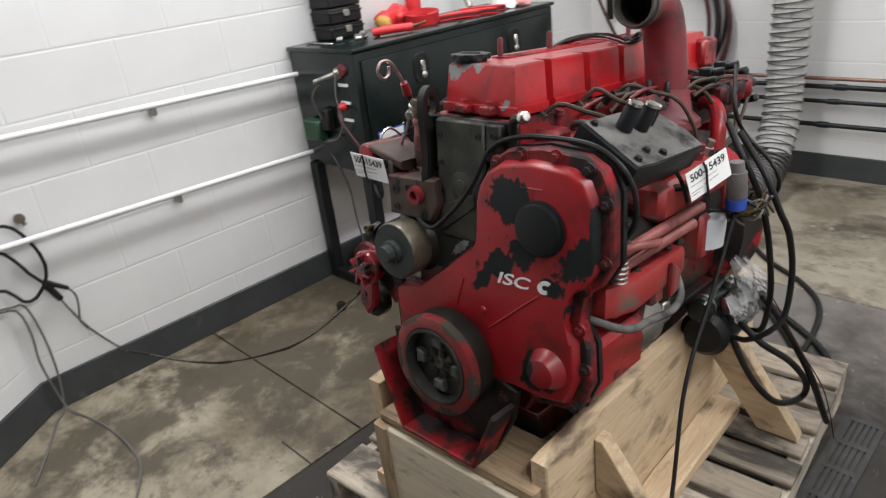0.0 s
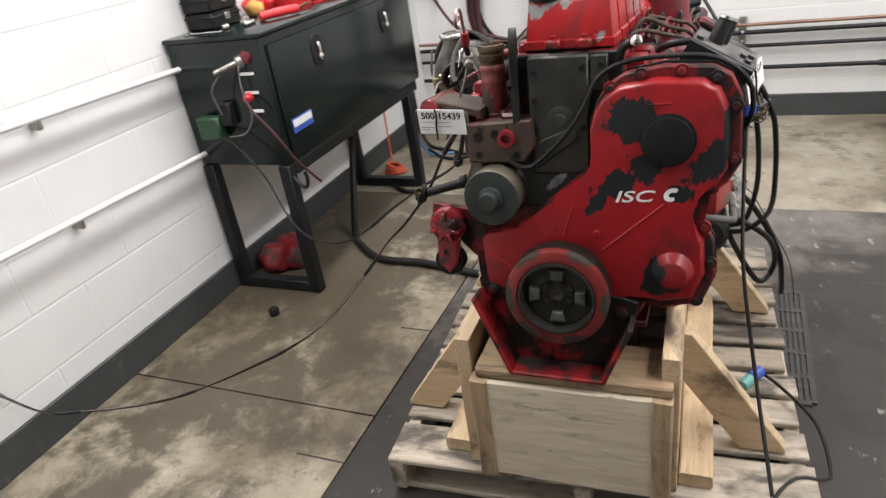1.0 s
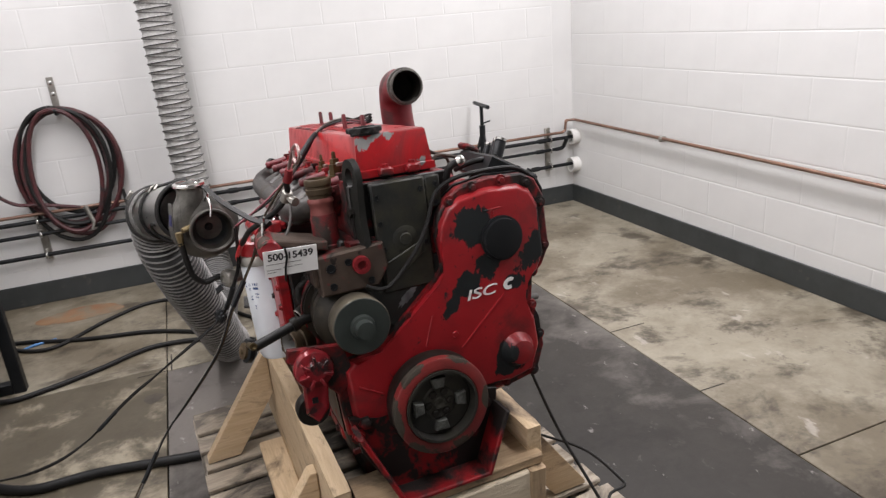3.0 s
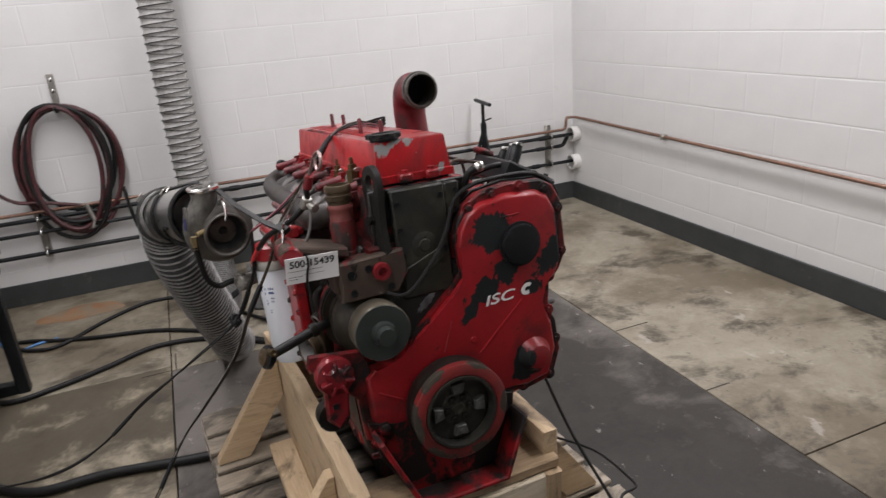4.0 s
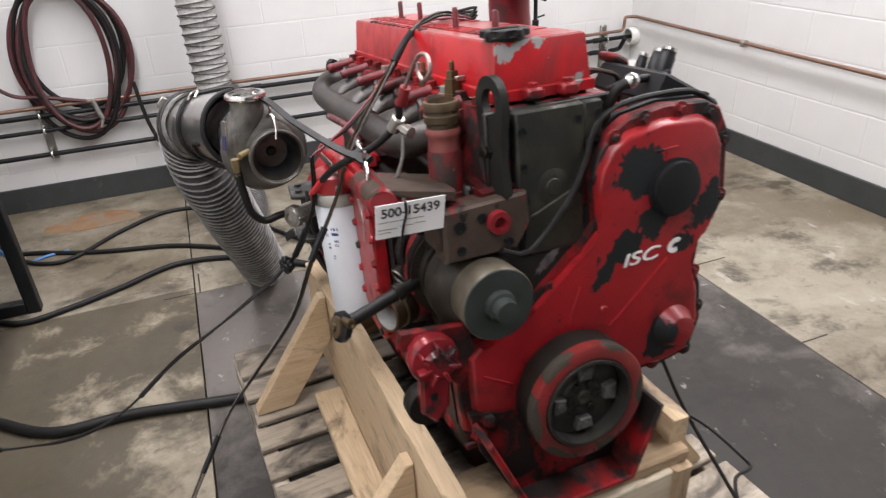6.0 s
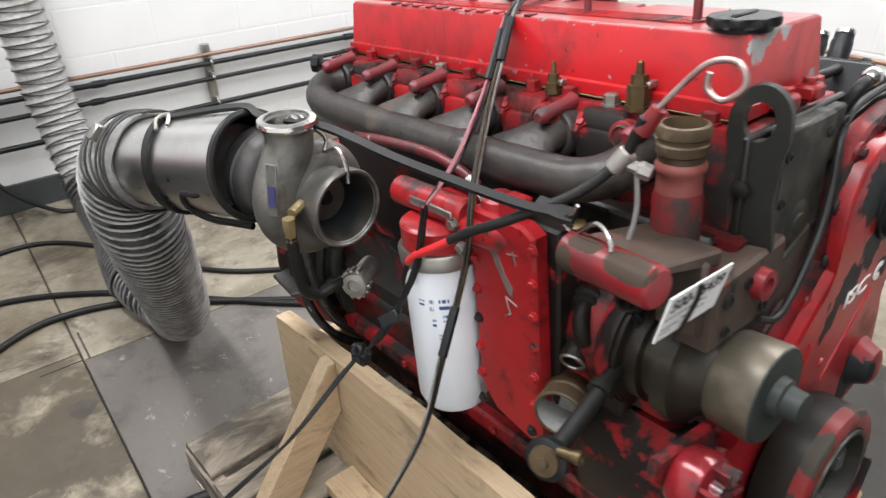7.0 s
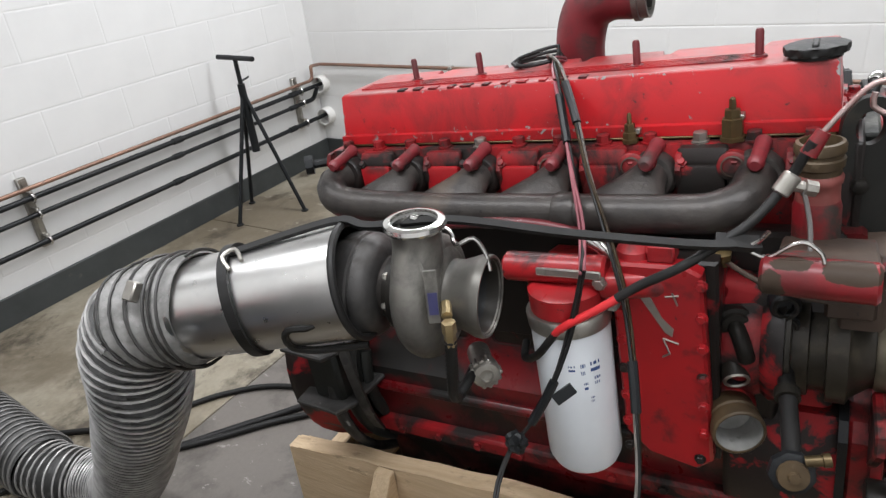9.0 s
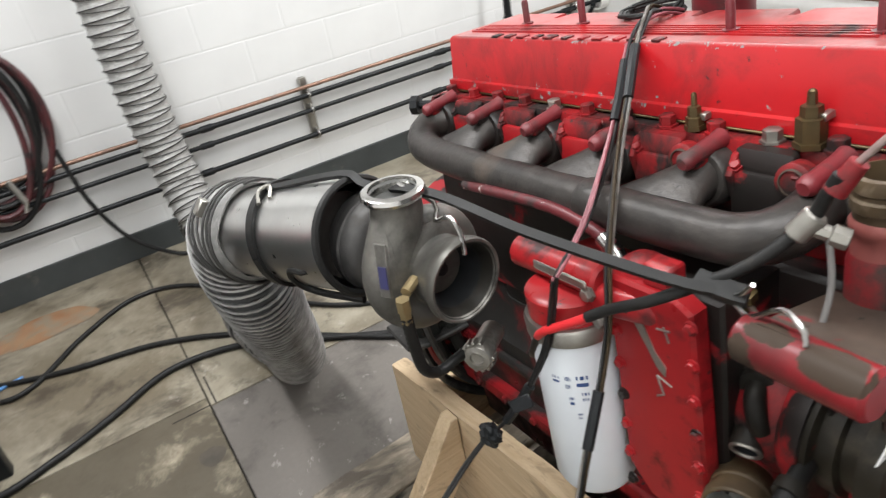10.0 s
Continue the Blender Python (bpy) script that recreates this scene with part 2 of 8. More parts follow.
CONCRETE = concrete("stained_concrete", (0.32, 0.288, 0.222), (0.225, 0.196, 0.145), (0.125, 0.10, 0.065), (0.045, 0.034, 0.022), 0.45, 0.46)
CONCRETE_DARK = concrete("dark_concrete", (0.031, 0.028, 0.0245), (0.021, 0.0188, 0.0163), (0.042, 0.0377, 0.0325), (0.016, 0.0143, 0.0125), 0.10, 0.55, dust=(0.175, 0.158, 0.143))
# Real brown stains, with the bench's shade added through the band.
CONCRETE_BROWN = concrete("stained_concrete_bench_shade", (0.37, 0.323, 0.238), (0.225, 0.191, 0.135), (0.135, 0.105, 0.065), (0.055, 0.043, 0.028), 0.45, 0.46, band=(-1.30, 0.80))
JOINT = surface("joint_filler", (0.03, 0.027, 0.023), (0.05, 0.045, 0.04), 20, 0.8, spec=0.20)
RUST = surface("rust_stain", (0.20, 0.095, 0.042), (0.235, 0.14, 0.075), 9, 0.7, 0, 0.15, (0.19, 0.155, 0.11), 0.46, 0.6, 7)
OIL_SPOT = surface("oil_spot", (0.075, 0.062, 0.046), (0.05, 0.042, 0.032), 12, 0.5)

PINE = wood("pine_board", (0.62, 0.47, 0.305), (0.48, 0.345, 0.205), (0.085, 0.058, 0.04), 0.55)
PINE_DARK = wood("weathered_pine", (0.43, 0.31, 0.19), (0.29, 0.195, 0.11), (0.06, 0.042, 0.028), 0.52)
PLY = wood("plywood", (0.67, 0.58, 0.44), (0.55, 0.455, 0.325), (0.22, 0.17, 0.12), 0.62, grain=0.6)
PALLET = wood("pallet_wood", (0.53, 0.465, 0.375), (0.36, 0.295, 0.225), (0.035, 0.028, 0.022), 0.50)
PALLET_OILY_SHADE = wood("oily_shaded_pallet_wood", (0.36, 0.305, 0.235), (0.22, 0.18, 0.135), (0.03, 0.025, 0.02), 0.46)

RED = surface("red_engine_paint", (0.33, 0.013, 0.016), (0.25, 0.012, 0.015), 6, 0.30, 0, 0.12, (0.03, 0.009, 0.009), 0.52, 0.64, 11, chips=[((0.03, 0.018, 0.016), 55, 0.655), ((0.42, 0.28, 0.26), 38, 0.735)], spec=0.45)
RED_PLATE = surface("red_plate_paint", (0.31, 0.009, 0.012), (0.235, 0.009, 0.012), 6, 0.30, 0, 0.12, (0.045, 0.008, 0.008), 0.56, 0.70, 13, chips=[((0.04, 0.02, 0.018), 55, 0.665), ((0.40, 0.27, 0.25), 38, 0.735)], spec=0.4)
RED_DIRTY = surface("grimy_red_paint", (0.26, 0.009, 0.012), (0.16, 0.009, 0.011), 9, 0.40, 0, 0.3, (0.014, 0.010, 0.009), 0.42, 0.56, 12, chips=[((0.03, 0.02, 0.018), 50, 0.62), ((0.38, 0.22, 0.20), 42, 0.705)], spec=0.3)
RED_BLACK = surface("sooty_red_paint", (0.016, 0.011, 0.010), (0.010, 0.009, 0.008), 9, 0.42, 0, 0.25, (0.24, 0.009, 0.012), 0.51, 0.55, 8, chips=[((0.06, 0.045, 0.04), 50, 0.70)], spec=0.3)
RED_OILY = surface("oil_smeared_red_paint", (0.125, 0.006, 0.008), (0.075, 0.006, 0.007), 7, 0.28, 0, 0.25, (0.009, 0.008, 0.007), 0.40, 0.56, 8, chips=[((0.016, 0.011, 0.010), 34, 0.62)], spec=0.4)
SOOT = surface("black_soot", (0.011, 0.012, 0.011), (0.018, 0.019, 0.017), 9, 0.5, 0, 0.35, (0.035, 0.034, 0.028), 0.60, 0.74, 11, spec=0.25)
GRATE = surface("worn_iron_grate", (0.055, 0.054, 0.052), (0.036, 0.035, 0.034), 20, 0.5, 0.2, 0.3, (0.09, 0.083, 0.075), 0.58, 0.72, 25, spec=0.3)
SCUFFED = surface("scuffed_black_steel", (0.075, 0.073, 0.07), (0.035, 0.033, 0.031), 12, 0.42, 0.5, 0.3, (0.014, 0.013, 0.012), 0.48, 0.60, 14, chips=[((0.28, 0.27, 0.25), 30, 0.66)])
TAN_GREASE = surface("brown_grease", (0.024, 0.020, 0.014), (0.013, 0.011, 0.008), 10, 0.42, 0.1, 0.4, (0.055, 0.045, 0.031), 0.56, 0.70, 12, chips=[((0.12, 0.012, 0.013), 24, 0.66)], spec=0.3)
TAN_STEEL = surface("tan_stained_steel", (0.16, 0.138, 0.10), (0.085, 0.073, 0.053), 16, 0.42, 0.45, 0.3, (0.045, 0.038, 0.028), 0.54, 0.68, 14)
DISC_GREEN = surface("oily_green_black", (0.034, 0.041, 0.037), (0.024, 0.029, 0.026), 10, 0.5, 0.1, 0.2, (0.075, 0.07, 0.055), 0.62, 0.78, 14, spec=0.25)
LUG_GREY = surface("dull_grey_steel", (0.105, 0.108, 0.097), (0.065, 0.067, 0.06), 24, 0.5, 0.3, 0.3, (0.04, 0.038, 0.033), 0.55, 0.68, 30)
MAROON = surface("dull_red_paint", (0.165, 0.016, 0.021), (0.11, 0.014, 0.018), 14, 0.46, 0, 0.15, (0.05, 0.026, 0.024), 0.52, 0.66, 16)
# Blackened red: soot on some castings, painted shade on others.
RED_SOOT_SHADE = surface("soot_and_shade_paint", (0.014, 0.010, 0.009), (0.009, 0.008, 0.007), 9, 0.42, 0, 0.25, (0.20, 0.008, 0.011), 0.58, 0.64, 8, spec=0.3)
RED_TUBE = surface("worn_red_paint", (0.21, 0.010, 0.014), (0.14, 0.010, 0.013), 10, 0.42, 0, 0.2, (0.03, 0.022, 0.018), 0.50, 0.62, 12, chips=[((0.17, 0.12, 0.095), 22, 0.655)], spec=0.35)
GREASE = surface("greasy_iron", (0.017, 0.015, 0.012), (0.009, 0.008, 0.007), 9, 0.45, 0.1, 0.4, (0.032, 0.027, 0.021), 0.58, 0.74, 12, spec=0.18)
OLIVE = surface("oily_cast_plate", (0.044, 0.042, 0.029), (0.019, 0.019, 0.015), 12, 0.40, 0.1, 0.6, (0.011, 0.012, 0.010), 0.46, 0.60, 9, chips=[((0.12, 0.014, 0.015), 30, 0.70), ((0.012, 0.010, 0.009), 40, 0.62)], spec=0.35)
RUSTY = surface("rusty_bracket", (0.070, 0.049, 0.037), (0.043, 0.030, 0.023), 12, 0.6, 0.2, 0.4, (0.15, 0.016, 0.019), 0.61, 0.66, 14, chips=[((0.014, 0.011, 0.009), 30, 0.62), ((0.16, 0.13, 0.11), 34, 0.70)], spec=0.3)
IRON = surface("cast_iron", (0.048, 0.042, 0.038), (0.030, 0.027, 0.025), 30, 0.40, 0.35, 0.5, (0.115, 0.082, 0.058), 0.58, 0.78, 5, chips=[((0.014, 0.012, 0.011), 26, 0.64)], spec=0.4)
PALE_ALLOY = surface("corroded_alloy", (0.34, 0.34, 0.325), (0.22, 0.22, 0.21), 24, 0.5, 0.3, 0.3, (0.1, 0.09, 0.08), 0.6, 0.7, 30)
BLACK = surface("black_paint", (0.008, 0.009, 0.010), (0.012, 0.013, 0.014), 12, 0.42, 0, 0.1, (0.035, 0.032, 0.029), 0.66, 0.8, 12, spec=0.25)
BLACK_GLOSS = surface("black_gloss_paint", (0.004, 0.0085, 0.0078), (0.006, 0.0105, 0.0098), 5, 0.20, 0, 0.03, (0.02, 0.02, 0.02), 0.7, 0.85, 10, spec=0.36)
RUBBER = surface("black_rubber", (0.009, 0.0088, 0.0085), (0.013, 0.0125, 0.012), 30, 0.5, 0, 0.2, (0.032, 0.028, 0.024), 0.62, 0.8, 12, spec=0.25)
HOSE_RED = surface("maroon_hose", (0.068, 0.012, 0.014), (0.042, 0.010, 0.011), 20, 0.5, 0, 0.15, (0.02, 0.014, 0.014), 0.55, 0.65, 14)
ALUMINIUM = surface("cast_aluminium", (0.17, 0.162, 0.145), (0.092, 0.088, 0.078), 9, 0.42, 0.65, 0.6, (0.03, 0.028, 0.024), 0.47, 0.64, 11)
TURBINE = surface("turbine_iron", (0.075, 0.072, 0.07), (0.05, 0.048, 0.046), 25, 0.5, 0.6, 0.5, (0.03, 0.026, 0.022), 0.6, 0.7, 12)
STEEL = surface("brushed_steel", (0.55, 0.545, 0.53), (0.48, 0.475, 0.465), 12, 0.30, 1.0, 0.05, (0.26, 0.25, 0.24), 0.62, 0.85, 7)
CHROME = surface("bright_steel", (0.62, 0.61, 0.59), (0.55, 0.54, 0.52), 20, 0.2, 1.0, 0.03)
ZINC = surface("dull_zinc", (0.38, 0.365, 0.33), (0.28, 0.265, 0.24), 20, 0.4, 0.9, 0.15, (0.1, 0.09, 0.08), 0.6, 0.75, 15)
BRASS = surface("tarnished_brass", (0.135, 0.095, 0.04), (0.07, 0.05, 0.025), 18, 0.42, 0.7, 0.15)
WORN_BRASS = surface("worn_brass", (0.40, 0.31, 0.17), (0.24, 0.18, 0.09), 18, 0.4, 0.7, 0.15)
COPPER = surface("copper_pipe", (0.27, 0.155, 0.11), (0.20, 0.122, 0.09), 10, 0.45, 0.6, 0.1, (0.12, 0.09, 0.08), 0.55, 0.7, 9)
FILTER = surface("white_filter_paint", (0.66, 0.69, 0.72), (0.60, 0.63, 0.66), 9, 0.33, 0, 0.04, (0.40, 0.39, 0.38), 0.64, 0.8, 8, chips=[((0.12, 0.09, 0.08), 45, 0.72)])
PAPER = surface("white_paper", (0.78, 0.78, 0.77), (0.74, 0.74, 0.73), 10, 0.6, 0, 0.03)
INK = surface("black_ink", (0.02, 0.02, 0.022), (0.03, 0.03, 0.03), 30, 0.6)
BLUE_INK = surface("blue_ink", (0.02, 0.05, 0.16), (0.03, 0.07, 0.2), 30, 0.6)
INDIGO = surface("indigo_ink", (0.03, 0.03, 0.10), (0.025, 0.025, 0.08), 30, 0.6)
WHITE_PAINT = surface("white_lettering", (0.72, 0.71, 0.69), (0.62, 0.6, 0.58), 60, 0.5)
PINK_METAL = surface("glossy_red_alloy", (0.24, 0.014, 0.02), (0.16, 0.012, 0.016), 20, 0.2, 0.2, 0.2, (0.025, 0.012, 0.012), 0.54, 0.62, 18, 0.25, chips=[((0.45, 0.40, 0.38), 40, 0.70)])
BLUE_PLASTIC = surface("blue_plastic", (0.02, 0.06, 0.32), (0.03, 0.08, 0.36), 12, 0.4)
BLUE_CORD = surface("blue_cord", (0.05, 0.16, 0.36), (0.06, 0.19, 0.42), 12, 0.5)
ORANGE = surface("orange_plastic", (0.62, 0.09, 0.03), (0.5, 0.07, 0.03), 12, 0.5)
RED_PLASTIC = surface("red_plastic", (0.62, 0.025, 0.03), (0.5, 0.02, 0.025), 12, 0.45)
YELLOW = surface("tan_webbing", (0.5, 0.27, 0.06), (0.42, 0.22, 0.05), 22, 0.7)
GREEN = surface("green_plastic", (0.012, 0.055, 0.022), (0.010, 0.045, 0.018), 12, 0.5)
PVC = surface("white_pvc", (0.72, 0.71, 0.68), (0.66, 0.65, 0.62), 10, 0.45)
WHITE_PIPE = surface("white_painted_pipe", (0.74, 0.74, 0.74), (0.7, 0.7, 0.7), 10, 0.4)
GREY_CORD = surface("grey_cord", (0.13, 0.12, 0.115), (0.10, 0.095, 0.09), 12, 0.55)


def duct_cloth():
    n = Nodes("duct_cloth")
    a = n.noise(70, 6, 0.65, distort=1.5)
    col = n.mix(n.ramp(a, 0.3, 0.7), (0.27, 0.265, 0.255), (0.49, 0.48, 0.462))
    col = n.mix(n.ramp(n.noise(14, 6, 0.6), 0.58, 0.75), col, (0.17, 0.163, 0.15))
    n.bump(a, 0.9, 0.005)
    return n.done(col, 0.5)


DUCT = duct_cloth()
DUCT_GREY = surface("grey_duct_cloth", (0.24, 0.235, 0.225), (0.15, 0.147, 0.14), 60, 0.5, 0, 0.6, (0.32, 0.31, 0.30), 0.6, 0.72, 26)
# Groove shade is put into the dark cloth, ridge highlights into the pale wire.
DUCT_DARK = surface("dark_shaded_duct_cloth", (0.050, 0.049, 0.047), (0.028, 0.0275, 0.0265), 40, 0.5, 0, 0.6, (0.12, 0.117, 0.11), 0.6, 0.72, 26)
DUCT_RIDGE = surface("pale_duct_wire", (0.40, 0.39, 0.38), (0.22, 0.216, 0.21), 26, 0.32, 0.3)
DUCT_DULL = surface("dull_duct_wire", (0.17, 0.165, 0.16), (0.11, 0.107, 0.10), 26, 0.45, 0.2)
DUCT_WIRE = surface("dark_duct_wire", (0.035, 0.034, 0.033), (0.05, 0.048, 0.045), 30, 0.45, 0.3)
DUSTY = surface("dusty_black_paint", (0.125, 0.120, 0.112), (0.08, 0.077, 0.071), 22, 0.7, 0, 0.2, (0.02, 0.0195, 0.019), 0.52, 0.66, 13, chips=[((0.22, 0.21, 0.19), 36, 0.69)], spec=0.2)
RED_DUSTY = surface("dusty_red_paint", (0.30, 0.022, 0.020), (0.22, 0.018, 0.016), 10, 0.5, 0, 0.3, (0.12, 0.07, 0.055), 0.5, 0.64, 15, chips=[((0.03, 0.02, 0.018), 40, 0.66)])
DULL_TAN = surface("tarnished_rim", (0.080, 0.054, 0.028), (0.048, 0.033, 0.019), 16, 0.5, 0.2, 0.3, (0.14, 0.108, 0.075), 0.62, 0.72, 18, spec=0.3)
PINK_WORN = surface("faded_red_paint", (0.23, 0.062, 0.052), (0.15, 0.038, 0.033), 14, 0.5, 0, 0.2, (0.08, 0.018, 0.018), 0.55, 0.65, 14)
WRAP = surface("clear_wrap", (0.52, 0.52, 0.51), (0.40, 0.40, 0.39), 60, 0.14, 0.0, 0.5, (0.12, 0.11, 0.10), 0.55, 0.7, 30, spec=0.6)
for nd in WRAP.node_tree.nodes:
    if nd.type == "BSDF_PRINCIPLED":
        nd.inputs["Alpha"].default_value = 0.5


EYE_STEEL = surface("oily_black_steel", (0.016, 0.016, 0.014), (0.009, 0.009, 0.008), 10, 0.5, 0.0, 0.4, (0.036, 0.032, 0.024), 0.56, 0.7, 14, spec=0.2)
HUB_STEEL = surface("oily_steel", (0.046, 0.043, 0.034), (0.026, 0.025, 0.021), 14, 0.42, 0.4, 0.3, (0.014, 0.013, 0.011), 0.48, 0.66, 12, chips=[((0.16, 0.15, 0.13), 40, 0.68)])


def patched_red(name, blobs, base=(0.29, 0.012, 0.016), base2=(0.225, 0.011, 0.014), under=(0.017, 0.0195, 0.020), under_rough=0.55, flecks=(), worn=None, ragged=(24, 1.6)):
    """Red paint that has flaked away in patches: blobs of (x, z, half width, half height, turn[, y, half depth]); flecks are places with small chips."""
    n = Nodes(name)
    sep = n.t.nodes.new("ShaderNodeSeparateXYZ")
    n.put(sep.inputs[0], n.coord)

    def inside(places):
        worst = None
        for x, z, a, b, turn, *deep in places:
            c, s = math.cos(radians(turn)), math.sin(radians(turn))
            dx, dz = n.math("SUBTRACT", sep.outputs[0], x), n.math("SUBTRACT", sep.outputs[2], z)
            u = n.math("DIVIDE", n.math("ADD", n.math("MULTIPLY", dx, c), n.math("MULTIPLY", dz, s)), a)
            v = n.math("DIVIDE", n.math("SUBTRACT", n.math("MULTIPLY", dz, c), n.math("MULTIPLY", dx, s)), b)
            q = n.math("ADD", n.math("MULTIPLY", u, u), n.math("MULTIPLY", v, v))
            if deep:
                w = n.math("DIVIDE", n.math("SUBTRACT", sep.outputs[1], deep[0]), deep[1])
                q = n.math("ADD", q, n.math("MULTIPLY", w, w))
            d = n.math("SUBTRACT", 1.0, n.math("SQRT", q))
            worst = d if worst is None else n.math("MAXIMUM", worst, d)
        return worst

    edge = n.math("ADD", n.math("MULTIPLY", n.noise(ragged[0], 7, 0.66, n.scaled((1.0, 1.0, 0.6)), 0.3), ragged[1]), n.math("MULTIPLY", n.noise(90, 4, 0.7), 0.55))
    k = n.ramp(n.math("ADD", inside(blobs), edge), ragged[1] / 2 + 0.29, ragged[1] / 2 + 0.33)
    if flecks:
        f = n.ramp(inside(flecks), -0.4, 0.6)
        k = n.math("MAXIMUM", k, n.ramp(n.math("ADD", n.noise(75, 4, 0.6, distort=0.6), n.math("MULTIPLY", f, 0.11)), 0.703, 0.72))
    grime = n.ramp(n.noise(9, 9, 0.68, distort=0.5), 0.50, 0.72)
    col = n.mix(n.ramp(n.noise(7, 4), 0.35, 0.65), base, base2)
    col = n.mix(n.math("MULTIPLY", grime, 0.75), col, (0.05, 0.010, 0.010))
    col = n.mix(n.ramp(n.noise(48, 7, 0.7), 0.63, 0.68), col, (0.05, 0.012, 0.012))
    # Paler above a height: faded paint, and the top's sheen put into the colour.
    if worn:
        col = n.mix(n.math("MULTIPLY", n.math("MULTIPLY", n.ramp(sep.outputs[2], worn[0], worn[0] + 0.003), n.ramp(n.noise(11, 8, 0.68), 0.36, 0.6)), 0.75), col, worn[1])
    col = n.mix(k, col, under)
    fine = n.noise(90, 4)
    n.bump(n.math("SUBTRACT", n.math("MULTIPLY", fine, 0.25), k), 0.25, 0.0012)
    n.put(n.bsdf.inputs["Specular IOR Level"], n.math("SUBTRACT", 0.42, n.math("MULTIPLY", k, 0.3)))
    return n.done(col, n.math("ADD", n.math("ADD", 0.30, n.math("MULTIPLY", grime, 0.2)), n.math("MULTIPLY", k, under_rough - 0.36)))


COVER_RED = patched_red("flaked_cover_paint", [
    (0.148, 0.347, 0.046, 0.044, 0), (0.172, 0.262, 0.034, 0.034, 0), (0.118, 0.226, 0.042, 0.025, 20), (0.082, 0.190, 0.032, 0.013, 52),
    (0.286, 0.268, 0.074, 0.022, 52), (0.314, 0.325, 0.014, 0.050, 0), (0.235, 0.208, 0.036, 0.016, 10), (0.27, 0.17, 0.012, 0.016, 0),
    (0.190, 0.038, 0.017, 0.042, -18), (0.205, 0.008, 0.036, 0.016, 0), (0.26, -0.03, 0.045, 0.010, 10), (0.062, 0.285, 0.006, 0.02, 0), (-0.19, 0.02, 0.008, 0.05, 0), (0.304, 0.05, 0.009, 0.05, 0)], ragged=(36, 2.6))
TUBE_RED = patched_red("worn_tube_paint", [(-0.292, 0.388, 0.03, 0.006, 25, 0.125, 0.03), (-0.285, 0.396, 0.02, 0.008, 0, 0.185, 0.022), (-0.29, 0.36, 0.01, 0.03, 0, 0.203, 0.016)],
                       (0.20, 0.009, 0.013), (0.13, 0.009, 0.012), (0.042, 0.030, 0.022))
DAMPER_RED = patched_red("flaked_damper_paint", [(-0.060, 0.092, 0.050, 0.012, 38), (-0.102, -0.01, 0.014, 0.06, 5), (0.05, 0.096, 0.035, 0.009, -30), (0.040, -0.094, 0.030, 0.018, 12), (-0.055, -0.083, 0.035, 0.016, -38), (0.102, -0.01, 0.010, 0.03, 0)],
                         (0.20, 0.022, 0.021), (0.095, 0.018, 0.016), (0.050, 0.043, 0.034), ragged=(26, 3.6))
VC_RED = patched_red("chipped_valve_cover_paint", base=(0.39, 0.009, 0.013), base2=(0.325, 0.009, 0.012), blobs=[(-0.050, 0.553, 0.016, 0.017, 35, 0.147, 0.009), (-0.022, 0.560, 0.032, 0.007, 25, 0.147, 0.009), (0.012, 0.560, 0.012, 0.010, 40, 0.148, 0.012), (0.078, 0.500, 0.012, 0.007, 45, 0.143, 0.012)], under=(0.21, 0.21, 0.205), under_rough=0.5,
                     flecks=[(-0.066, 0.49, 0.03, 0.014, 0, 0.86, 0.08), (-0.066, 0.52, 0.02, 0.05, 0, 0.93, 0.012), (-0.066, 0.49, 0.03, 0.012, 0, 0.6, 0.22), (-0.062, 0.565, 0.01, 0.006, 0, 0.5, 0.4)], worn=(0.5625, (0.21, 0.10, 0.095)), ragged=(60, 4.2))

# ---- room ----
LEFT, BACK, RIGHT, FRONT, TOP = -1.69, 3.17, 2.33, -3.4, 3.0
BEND = (-1.69, -0.43)
BEND2 = (-0.92, -1.40)

floor = tagged(new("floor", finish(box(B(), LEFT - 0.3, RIGHT + 0.3, FRONT - 0.3, BACK + 0.3, -0.15, -0.022), "floor", JOINT)), kind="structure", label="stained concrete floor with saw cuts")


def slab(name, x0, x1, y0, y1, mat, label=""):
    part(name, box(B(), x0 + 0.0025, x1 - 0.0025, y0 + 0.0025, y1 - 0.0025, -0.022, 0.0, 0.002), mat, floor, label)


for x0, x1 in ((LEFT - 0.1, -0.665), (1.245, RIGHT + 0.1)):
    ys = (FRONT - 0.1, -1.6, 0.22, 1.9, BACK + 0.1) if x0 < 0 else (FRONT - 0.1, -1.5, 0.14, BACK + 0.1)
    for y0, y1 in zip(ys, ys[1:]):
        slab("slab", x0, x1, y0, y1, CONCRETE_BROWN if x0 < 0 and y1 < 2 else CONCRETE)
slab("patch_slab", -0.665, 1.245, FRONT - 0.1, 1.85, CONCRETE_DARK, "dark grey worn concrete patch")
slab("slab", -0.665, 1.245, 1.85, BACK + 0.1, CONCRETE)
for x0, x1, y in ((-0.79, -0.668, 0.687), (-0.79, -0.668, 1.853), (-0.83, -0.668, 0.017), (1.248, 1.43, 1.157), (1.248, 1.36, 0.582), (1.248, 1.42, 2.1)):
    part("saw_cut", box(B(), x0, x1, y - 0.003, y + 0.003, -0.004, 0.0006), JOINT, floor)
part("saw_cut", box(B(), -0.648, -0.642, 1.853, 2.02, -0.004, 0.0006), JOINT, floor)


